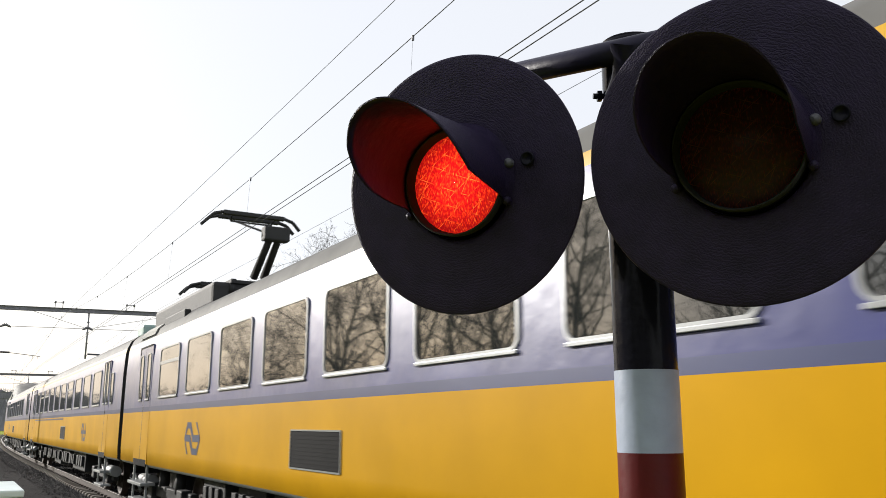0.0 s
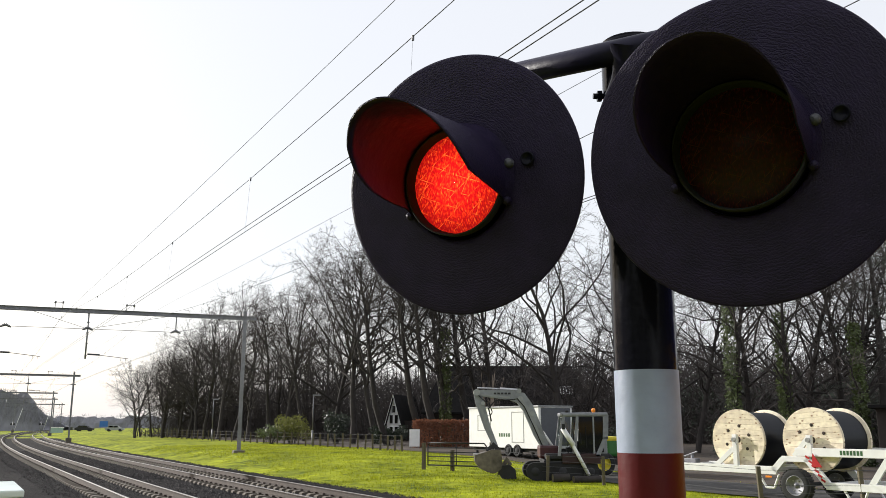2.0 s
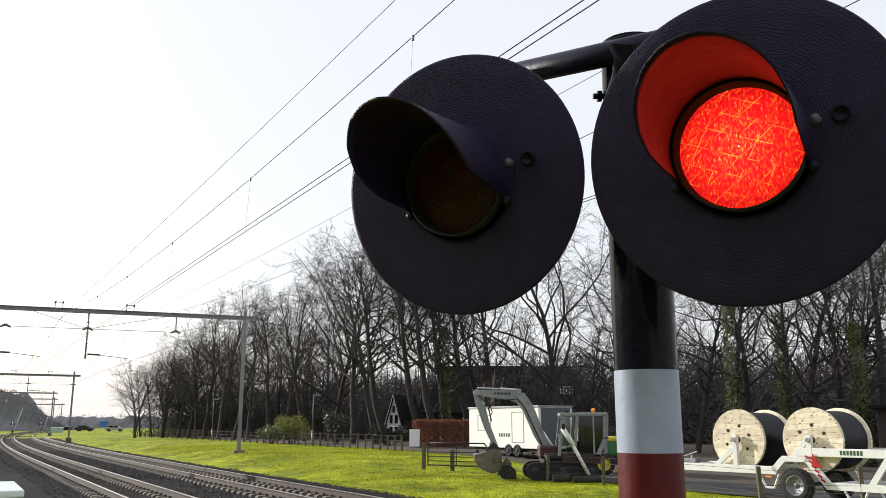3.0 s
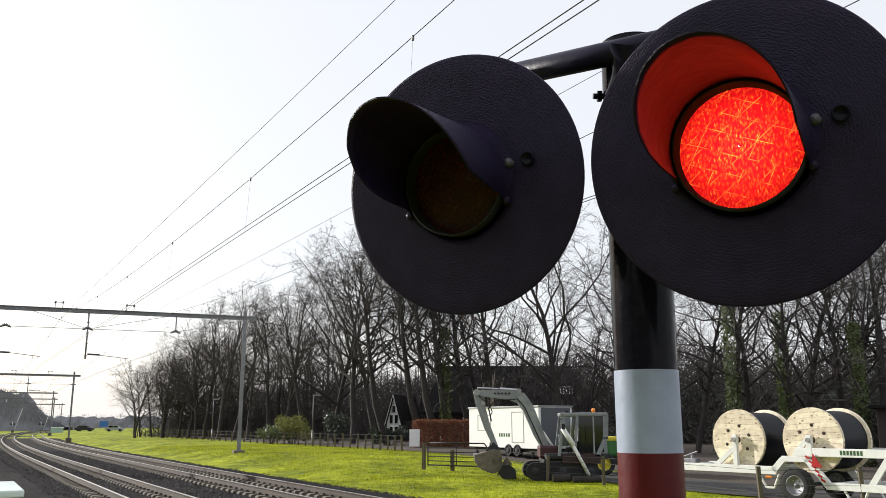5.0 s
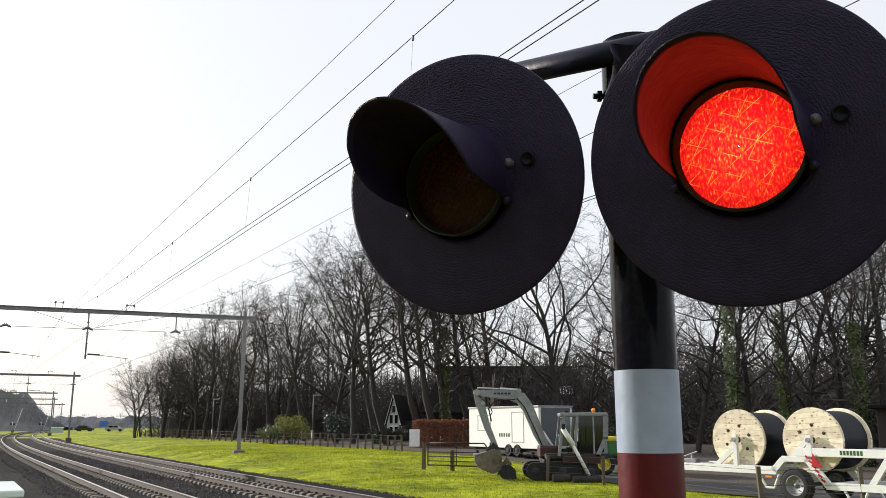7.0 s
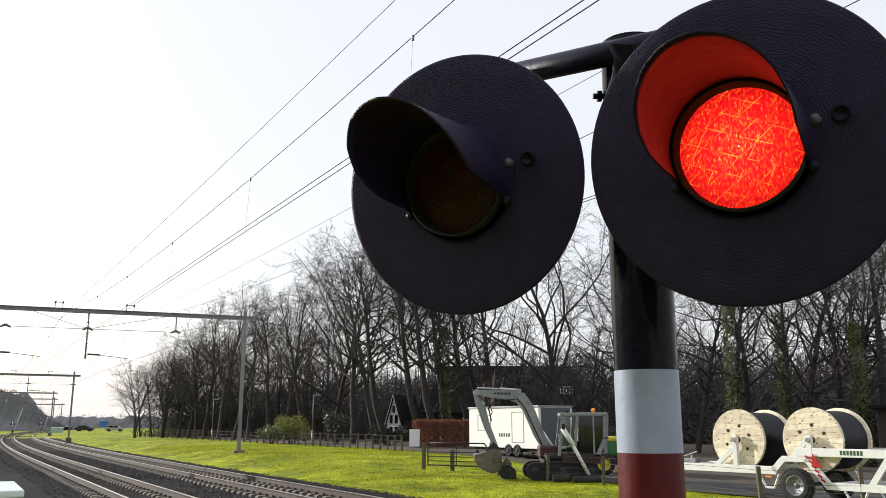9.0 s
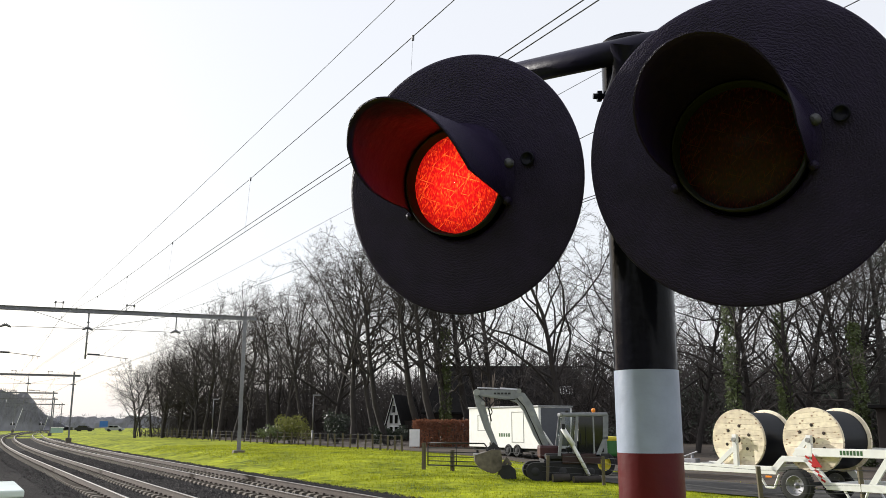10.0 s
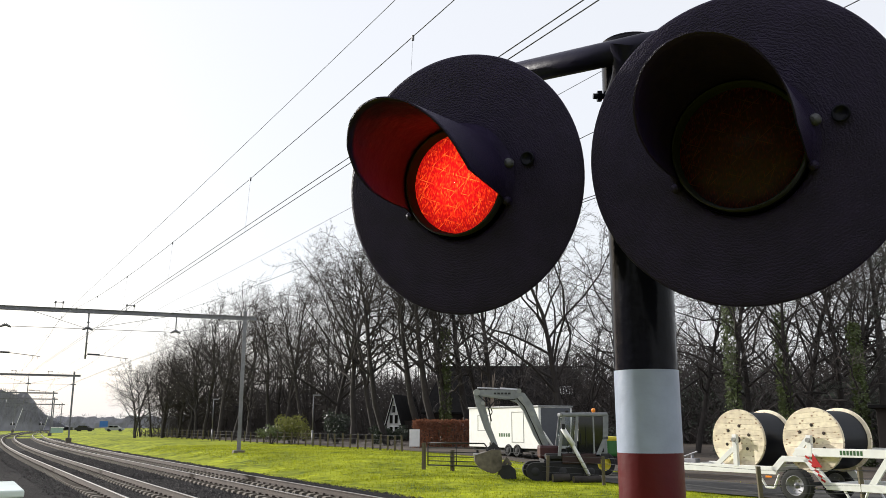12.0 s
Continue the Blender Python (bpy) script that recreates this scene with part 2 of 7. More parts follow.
    df.inputs["Color"].default_value = (0.030, 0.015, 0.017, 1)
    ad = nt.nodes.new("ShaderNodeAddShader")
    nt.links.new(ms.outputs[0], ad.inputs[0])
    nt.links.new(df.outputs[0], ad.inputs[1])
    nt.links.new(ad.outputs[0], nt.nodes["Material Output"].inputs[0])
    return m


M["lens"] = lens_material("lens", (0.40, 0.0035, 0.006), (0.88, 0.050, 0.008), (1.0, 0.15, 0.025), 300)
glow = bpy.data.materials.new("lamp_glow")
glow.use_nodes = True
g_b = glow.node_tree.nodes["Principled BSDF"]
g_b.inputs["Base Color"].default_value = (0.9, 0.9, 0.9, 1)
g_b.inputs["Emission Color"].default_value = (1.0, 0.9, 0.8, 1)
g_b.inputs["Emission Strength"].default_value = 22
M["glow"] = glow
M["glow_dim"] = glow.copy()
M["glow_dim"].name = "lamp_glow_dim"
M["glow_dim"].node_tree.nodes["Principled BSDF"].inputs["Emission Strength"].default_value = 12.5


# ---- mesh helpers ----
def part(name, bm, material, parent=None, label="", smooth=False):
    """Links a bmesh as one mesh object under a thing or a part."""
    me = bpy.data.meshes.new(name)
    bm.normal_update()
    bm.to_mesh(me)
    bm.free()
    for mm in (material if isinstance(material, (list, tuple)) else [material]):
        me.materials.append(mm)
    if smooth:
        for p in me.polygons:
            p.use_smooth = True
    ob = new(name, me)
    if parent is not None:
        ob.parent = parent
    if label:
        tagged(ob, label)
    return ob


def raw(name, verts, faces, material, parent=None, smooth=False):
    me = bpy.data.meshes.new(name)
    me.from_pydata(verts, [], faces)
    me.materials.append(material)
    me.update()
    if smooth:
        me.polygons.foreach_set("use_smooth", [True] * len(me.polygons))
    ob = new(name, me)
    if parent is not None:
        ob.parent = parent
    return ob


def empty(name, m):
    ob = new(name)
    ob.empty_display_size = 0.2
    ob.matrix_world = m
    return ob


def box(bm, lo, hi, bevel=0.0, m=None, mi=0):
    lo, hi = Vector(lo), Vector(hi)
    r = bmesh.ops.create_cube(bm, size=1.0)
    vs = r["verts"]
    for v in vs:
        v.co = Vector([lo[i] + (v.co[i] + 0.5) * (hi[i] - lo[i]) for i in range(3)])
    fs = {f for v in vs for f in v.link_faces}
    for f in fs:
        f.material_index = mi
    if bevel:
        es = {e for v in vs for e in v.link_edges}
        r = bmesh.ops.bevel(bm, geom=list(es), offset=bevel, segments=2, affect="EDGES", profile=0.6)
        vs = list({v for f in r["faces"] for v in f.verts} | {v for v in vs if v.is_valid})
        for f in r["faces"]:
            f.material_index = mi
    if m is not None:
        for v in vs:
            v.co = m @ v.co
    return bm


def rod(bm, a, b, r0, r1=None, seg=10, caps=True):
    """A tapered cylinder from a to b."""
    a, b = Vector(a), Vector(b)
    r1 = r0 if r1 is None else r1
    d = (b - a)
    q = d.to_track_quat("Z", "Y").to_matrix()
    ra, rb = [], []
    for i in range(seg):
        t = 2 * math.pi * i / seg
        o = q @ Vector((math.cos(t), math.sin(t), 0))
        ra.append(bm.verts.new(a + o * r0))
        rb.append(bm.verts.new(b + o * r1))
    for i in range(seg):
        j = (i + 1) % seg
        f = bm.faces.new((ra[i], ra[j], rb[j], rb[i]))
        f.smooth = seg > 6
    if caps:
        bm.faces.new(ra[::-1])
        bm.faces.new(rb)
    return bm


def path_rod(bm, pts, r, seg=8):
    for a, b in zip(pts[:-1], pts[1:]):
        rod(bm, a, b, r, r, seg)
    return bm


def spin(bm, profile, seg=48, axis="Y"):
    """Turns a profile of (radius, along) round the axis; open profile."""
    rings = []
    for r, h in profile:
        ring = []
        for i in range(seg):
            t = 2 * math.pi * i / seg
            c, s = math.cos(t) * r, math.sin(t) * r
            co = (c, h, s) if axis == "Y" else ((c, s, h) if axis == "Z" else (h, c, s))
            ring.append(bm.verts.new(co))
        rings.append(ring)
    for p, q in zip(rings[:-1], rings[1:]):
        for i in range(seg):
            j = (i + 1) % seg
            bm.faces.new((p[i], p[j], q[j], q[i])).smooth = True
    return bm


def prism(bm, outline, depth, m=None):
    """A flat outline (x, z) thickened by depth along +y."""
    fr = [bm.verts.new((x, 0, z)) for x, z in outline]
    bk = [bm.verts.new((x, depth, z)) for x, z in outline]
    bm.faces.new(fr)
    bm.faces.new(bk[::-1])
    k = len(outline)
    for i in range(k):
        j = (i + 1) % k
        bm.faces.new((fr[j], fr[i], bk[i], bk[j]))
    if m is not None:
        for v in fr + bk:
            v.co = m @ v.co
    return bm


B = bmesh.new
C30, S30 = math.cos(radians(30)), 0.5


def bend(s):
    return max(0.0, s - 50) ** 2 / 3000.0


def T(n, s, z=0.0):
    """A place by its distance n across and s along the railway."""
    n = n + bend(s)
    return Vector((C30 * n - S30 * s, S30 * n + C30 * s, z))


def smooth01(v, a, b):
    v = min(1.0, max(0.0, (v - a) / (b - a)))
    return v * v * (3 - 2 * v)


def gz(x, y):
    """Height of the ground."""
    n, s = C30 * x + S30 * y, -S30 * x + C30 * y
    n -= bend(s)
    rise = 0.55 * smooth01(s, 18, 52) * smooth01(n, 11.5, 15)
    return -0.36 + rise + 0.03 * noise.noise(Vector((x * 0.3, y * 0.3, 0.5))) * smooth01(n, 11, 13)


# ---- ground and railway ----
def build_ground():
    """One sheet to the horizon, finer near the railway."""
    def steps(lo, hi, fine, far):
        v, out = 0.0, [0.0]
        while v < hi:
            v += fine if v < 130 else (12 if v < 300 else far)
            out.append(v)
        v = 0.0
        while v > lo:
            v -= fine if v > -60 else (12 if v > -300 else far)
            out.append(v)
        return sorted(out)
    xs, ys = steps(-2600, 2600, 2.0, 150), steps(-2600, 2600, 2.0, 150)
    verts = [(x, y, gz(x, y)) for y in ys for x in xs]
    w = len(xs)
    faces = [(j * w + i, j * w + i + 1, (j + 1) * w + i + 1, (j + 1) * w + i) for j in range(len(ys) - 1) for i in range(w - 1)]
    ob = raw("ground", verts, faces, M["grass"], smooth=True)
    tagged(ob, "bright yellow-green winter grass meadow beside the railway", "grass", kind="structure")


build_ground()
S_LIST = list(range(-420, 44, 8)) + list(range(44, 420, 4))


def sweep(bm, section, n0, s_list, closed=True):
    """A section of (across, height) carried along the railway."""
    rings = [[bm.verts.new(T(n0 + a, s, z)) for a, z in section] for s in s_list]
    k = len(section)
    for p, q in zip(rings[:-1], rings[1:]):
        for i in range(k if closed else k - 1):
            j = (i + 1) % k
            bm.faces.new((p[i], p[j], q[j], q[i]))
    if closed:
        bm.faces.new(rings[0])
        bm.faces.new(rings[-1][::-1])
    bmesh.ops.recalc_face_normals(bm, faces=bm.faces)
    return bm


bed = part("ballast_bed", sweep(B(), [(-6.5, -0.40), (-3.9, -0.35), (-2.2, -0.248), (6.6, -0.248), (8.0, -0.42)], 4.8, S_LIST, closed=False), M["ballast_bed"])
tagged(bed, "dark grey crushed stone railway ballast bed", "ballast", kind="structure")

RAIL = [(-0.075, -0.17), (0.075, -0.17), (0.075, -0.155), (0.012, -0.135), (0.012, -0.04), (0.036, -0.03), (0.036, -0.004),
        (-0.036, -0.004), (-0.036, -0.03), (-0.012, -0.04), (-0.012, -0.135), (-0.075, -0.155)]


def build_track(n0, label):
    track = empty("railway_track", Matrix())
    tagged(track, label, "railway track", "railway tracks", "structure")
    for off in (-0.7525, 0.7525):
        rail = part("rail", sweep(B(), RAIL, n0 + off, S_LIST), M["rail_side"], track, "rusty steel rail with worn bright head")
        part("rail_head", sweep(B(), [(-0.034, -0.004), (0.034, -0.004), (0.030, 0.0), (-0.030, 0.0)], n0 + off, S_LIST), M["rail_head"], rail,
             "polished running surface")
    bm = B()
    prof = [(-1.16, -0.40), (1.16, -0.40), (1.13, -0.20), (1.08, -0.172), (0.48, -0.172), (0.42, -0.20), (0.40, -0.34), (-0.40, -0.34), (-0.42, -0.20), (-0.48, -0.172), (-1.08, -0.172), (-1.13, -0.20)]
    prism(bm, prof, 0.24, pose(0, -0.12, 0))
    bmesh.ops.recalc_face_normals(bm, faces=bm.faces)
    first = part("sleeper", bm, M["concrete"], track)
    fastener = B()
    for off in (-0.7525, 0.7525):
        for side in (-1, 1):
            box(fastener, (off + side * 0.10 - 0.04, -0.06, -0.172), (off + side * 0.10 + 0.04, 0.06, -0.135), 0.0)
    first_f = part("rail_clips", fastener, M["rail_side"], first)
    s, rest_v, rest_f, used = 14.0, [], [], 0
    base = [v.co.copy() for v in first.data.vertices]
    polys = [tuple(p.vertices) for p in first.data.polygons]
    k = -420.0
    while k < 400:
        m = Matrix.Translation(T(n0, k)) @ Matrix.Rotation(radians(30) - math.atan(max(0, k - 50) / 1500.0), 4, "Z")
        if 12 <= k <= 110:
            if used == 0:
                first.matrix_basis = m
            else:
                o = new("sleeper", first.data)
                o.parent, o.matrix_basis = track, m
                c = new("rail_clips", first_f.data)
                c.parent = o
            used += 1
        else:
            b0 = len(rest_v)
            rest_v += [m @ v for v in base]
            rest_f += [tuple(i + b0 for i in p) for p in polys]
        k += 0.6
    rest = raw("sleepers", rest_v, rest_f, M["concrete"], track)
    tagged(rest, kind="stuff")
    return track


def build_road():
    """A narrow service road along the meadow, where the machines stand."""
    bm = B()
    rows = []
    for k in range(-18, 13):
        s = k * 2.5
        rows.append([bm.verts.new((*T(n + 0.25 * math.sin(s * 0.4 + n), s).xy, 0)) for n in (21.3, 22.5, 24.0, 25.2)])
    for p, q in zip(rows[:-1], rows[1:]):
        for i in range(3):
            bm.faces.new((p[i], p[i + 1], q[i + 1], q[i]))
    for v in bm.verts:
        v.co.z = gz(v.co.x, v.co.y) + 0.035
    bmesh.ops.recalc_face_normals(bm, faces=bm.faces)
    tagged(part("service_road", bm, M["asphalt"]), "dark muddy service road beside the meadow", "road", kind="structure")


def build_forest_floor():
    """Leaf litter under the trees beyond the fence."""
    ns, ss = [25.4 + 3.5 * i for i in range(20)], [-70 + 5.0 * i for i in range(44)]
    verts = []
    for s in ss:
        for i, n in enumerate(ns):
            p = T(n - (0.9 * bend(s)) + (0.5 * math.sin(s * 0.7) if i == 0 else 0.0), s)
            verts.append((p.x, p.y, gz(p.x, p.y) + 0.03 + (0.02 if i else 0.0)))
    w = len(ns)
    faces = [(j * w + i, j * w + i + 1, (j + 1) * w + i + 1, (j + 1) * w + i) for j in range(len(ss) - 1) for i in range(w - 1)]
    tagged(raw("forest_floor", verts, faces, M["litter"], smooth=True), "brown leaf litter under the trees", "forest floor", kind="structure")


build_road()
build_forest_floor()
build_track(4.8, "near railway track of steel rails on concrete sleepers")
build_track(8.86, "far railway track of steel rails on concrete sleepers")


def build_stones():
    rng = np.random.default_rng(4)
    verts, faces = [], []
    count = 42000
    s = 13 + 62 * rng.random(count) ** 1.7
    n = -0.5 + 13.0 * rng.random(count)
    size = 0.018 + 0.022 * rng.random(count)
    dirs = np.array([(1, 0, 0), (0, 1, 0), (-1, 0, 0), (0, -1, 0), (0, 0, 1)], float)
    tri = [(0, 1, 4), (1, 2, 4), (2, 3, 4), (3, 0, 4)]
    for i in range(count):
        on_track = min(abs(n[i] - 4.8), abs(n[i] - 9.0)) < 1.2
        z = -0.252 if 2.7 < n[i] < 11.2 else -0.27 - 0.09 * min(1.0, (abs(n[i] - 6.95) - 4.25) / 1.4)
        c = T(n[i], s[i], z + (0.0 if on_track else 0.005))
        a = rng.random() * 6.28
        ca, sa = math.cos(a), math.sin(a)
        j = 0.6 + 0.8 * rng.random((5, 1))
        d = dirs * j * size[i] * (1.3 if s[i] > 35 else 1.0)
        b0 = len(verts)
        for p in d:
            verts.append((c.x + p[0] * ca - p[1] * sa, c.y + p[0] * sa + p[1] * ca, c.z + p[2]))
        faces += [tuple(q + b0 for q in t) for t in tri]
    ob = raw("ballast_stones", verts, faces, M["ballast"])
    tagged(ob, "loose dark grey crushed stones between the sleepers", "gravel", kind="stuff")


build_stones()


def build_grass():
    """Tufts where the meadow comes nearest."""
    rng = np.random.default_rng(7)
    verts, faces = [], []
    count = 60000
    for _ in range(count):
        s = 8 + 62 * rng.random() ** 1.4
        n = 11.9 + 14 * rng.random()
        p = T(n, s)
        if noise.noise(Vector((p.x * 0.7, p.y * 0.7, 3))) < -0.25 and rng.random() < 0.7:
            continue
        if 21.0 < n < 25.5 and s < 30:
            continue
        z = gz(p.x, p.y) - 0.01
        h = (0.035 + 0.075 * rng.random() ** 1.6) * (1 - 0.004 * s)
        a = rng.random() * 6.28
        w = 0.012 + 0.0003 * s
        lx, ly = (rng.random(2) - 0.5) * h * 1.2
        b0 = len(verts)
        verts += [(p.x - w * math.cos(a), p.y - w * math.sin(a), z), (p.x + w * math.cos(a), p.y + w * math.sin(a), z), (p.x + lx, p.y + ly, z + h)]
        faces.append((b0, b0 + 1, b0 + 2))
    ob = raw("grass_tufts", verts, faces, M["grass_blade"])
    tagged(ob, "short bright green grass tufts of the meadow", "grass", kind="stuff")


build_grass()


# ---- overhead line ----
def build_portal(s, n_right, n_left, top=8.6, turn=30.0, z_base=0.2):
    """Two masts and a beam across both tracks, with drop posts and registration arms."""
    base = T(n_right, s)
    p = empty("catenary_portal", Matrix.Translation(base) @ Matrix.Rotation(radians(turn) - math.atan(max(0, s - 50) / 1500.0), 4, "Z"))
    tagged(p, "grey galvanised steel catenary portal over the tracks", "catenary portal", "catenary portals")
    w = n_right - n_left
    for x in (0.0, -w):
        bm = B()
        for y in (-0.10, 0.10):
            box(bm, (x - 0.10, y - 0.006, z_base), (x + 0.10, y + 0.006, top))
        box(bm, (x - 0.008, -0.094, z_base), (x + 0.008, 0.094, top))
        mast = part("mast", bm, M["galvanised"], p)
        f = B()
        box(f, (x - 0.32, -0.32, z_base - 0.7), (x + 0.32, 0.32, z_base + 0.12), 0.03)
        part("foundation", f, M["concrete"], mast, "concrete foundation block")
    zb = top - 0.55
    bm = B()
    for z in (zb, zb + 0.22):
        box(bm, (-w - 0.5, -0.09, z), (0.7, 0.09, z + 0.02))
    box(bm, (-w - 0.5, -0.012, zb + 0.02), (0.7, 0.012, zb + 0.22))
    part("beam", bm, M["galvanised"], p)
    for i, x in enumerate((6.1 - n_right, 1.5 - n_right)):
        bm = B()
        rod(bm, (x, 0, zb), (x, 0, 5.45), 0.045, 0.045, 8)
        for z in (5.6, 6.3, 6.9, 7.5):
            rod(bm, (x, 0, z), (x, 0, z + 0.05), 0.075, 0.075, 8)
        post = part("drop_post", bm, M["galvanised"], p)
        arm = B()
        rod(arm, (x + 0.1, 0, 5.72), (x + 0.75, 0, 5.70), 0.05, 0.05, 8)
        rod(arm, (x + 0.6, 0, 5.70), (x + 2.3, 0, 5.52), 0.018, 0.018, 6)
        rod(arm, (x + 1.9, 0, 5.56), (x + 1.9, 0, 5.38), 0.012, 0.012, 5)
        rod(arm, (x + 2.15, 0, 5.53), (x + 2.15, 0, 5.36), 0.012, 0.012, 5)
        part("registration_arm", arm, M["wire"], post)
    for x in (10.9 - n_right, 6.1 - n_right, 1.9 - n_right):
        tri = B()
        rod(tri, (x - 0.28, 0, zb - 0.95), (x, 0, zb - 0.82), 0.05, 0.09, 6)
        rod(tri, (x, 0, zb - 0.82), (x + 0.28, 0, zb - 0.95), 0.09, 0.05, 6)
        part("insulator", tri, M["galvanised"], p)
    hanger = B()
    rod(hanger, (10.9 - n_right, 0, zb), (10.9 - n_right, 0, zb - 0.9), 0.035, 0.035, 6)
    part("hanger", hanger, M["galvanised"], p)
    span = B()
    path_rod(span, [(10.9 - n_right, 0, zb - 0.9), (6.1 - n_right, 0, zb - 0.9), (1.9 - n_right, 0, zb - 0.9)], 0.014, 5)
    for a, b in (((10.9 - n_right, 0, zb - 0.9), (0, 0, zb)), ((6.1 - n_right, 0, zb - 0.9), (10.4 - n_right, 0, zb)),
                 ((6.1 - n_right, 0, zb - 0.9), (3.2 - n_right, 0, zb))):
        rod(span, a, b, 0.012, 0.012, 5)
    part("span_wire", span, M["wire"], p)
    for x in (8.3 - n_right, 4.5 - n_right):
        bm = B()
        for dx in (-0.2, 0.2):
            rod(bm, (x + dx, 0, zb + 0.24), (x + dx, 0, zb + 0.62), 0.02, 0.02, 6)
            rod(bm, (x + dx, 0, zb + 0.5), (x + dx, 0, zb + 0.62), 0.06, 0.06, 8)
        rod(bm, (x - 0.25, 0, zb + 0.56), (x + 0.25, 0, zb + 0.56), 0.02, 0.02, 6)
        part("feeder_support", bm, M["galvanised"], p)
    return p


PORTALS = ((-11.0, 14.9, -2.5), (50.0, 14.9, -2.5), (108.0, 10.9, -0.5), (170.0, 10.9, -0.5), (210.0, 11.2, -0.5), (265.0, 11.6, -0.5))
for s, nr, nl in PORTALS[1:]:
    build_portal(s, nr, nl, 8.6 if s < 60 else 7.9, 21.5 if s < 60 else 27.0)


def build_wire(name, label, n, height, radius, s0=-60, s1=330, step=4):
    bm = B()
    pts = []
    s = s0
    while s <= s1:
        pts.append(T(n(s), s, height(s)))
        s += step
    path_rod(bm, pts, radius, 4)
    ob = part(name, bm, M["wire"])
    tagged(ob, label, "overhead wire", "overhead wires")
    return ob


def sag(low, high):
    """Height of a carrying wire that hangs from portal to portal."""
    marks = [-70.0] + [p[0] for p in PORTALS] + [330.0]

    def h(s):
        for a, b in zip(marks[:-1], marks[1:]):
            if s <= b:
                u = (s - a) / (b - a) * 2 - 1
                return low + (high - low) * u * u
        return high
    return h


for n0 in (4.62, 9.0):
    for off in (-0.06, 0.06):
        build_wire("contact_wire", "thin dark contact wire above the track", lambda s, o=off, c=n0: c + o, lambda s: 5.56, 0.008)
    hang = sag(6.66, 7.8)
    mess = build_wire("messenger_wire", "thin dark carrying wire above the track", lambda s, c=n0: c + 0.12, hang, 0.008)
    for k in range(0, 38):
        s = -33 + 7.0 * k
        bm = B()
        rod(bm, T(n0 + 0.06, s, 5.56), T(n0 + 0.12, s, hang(s)), 0.0018, 0.0018, 4)
        rod(bm, T(n0 + 0.12, s, hang(s) - 0.05), T(n0 + 0.12, s, hang(s) + 0.02), 0.018, 0.018, 6)
        part("dropper", bm, M["wire"], mess)
for n0 in (5.55, 10.3):
    build_wire("feeder_wire", "thin dark feeder wire above the portals", lambda s, c=n0: c, sag(8.55, 8.75), 0.007)


# ---- crossing signal in the foreground ----
LAMP_YAW = -35.0
LAMP_L = (0.0254, 1.530, 2.2507, -28.54, 7.44)       # place, yaw, tilt
LAMP_R = (0.4647, 1.2458, 2.2261, -31.29, 6.93)
POLE = Vector((0.374, 1.55, 0.0))


HOOD_AT = (-116, -109, -100, -85, -65, -40, -20, 0, 20, 40, 65, 85, 97, 105, 112, 116)
HOOD_LEN = (0.003, 0.10, 0.154, 0.196, 0.232, 0.261, 0.274, 0.280, 0.276, 0.266, 0.232, 0.196, 0.165, 0.09, 0.02, 0.003)


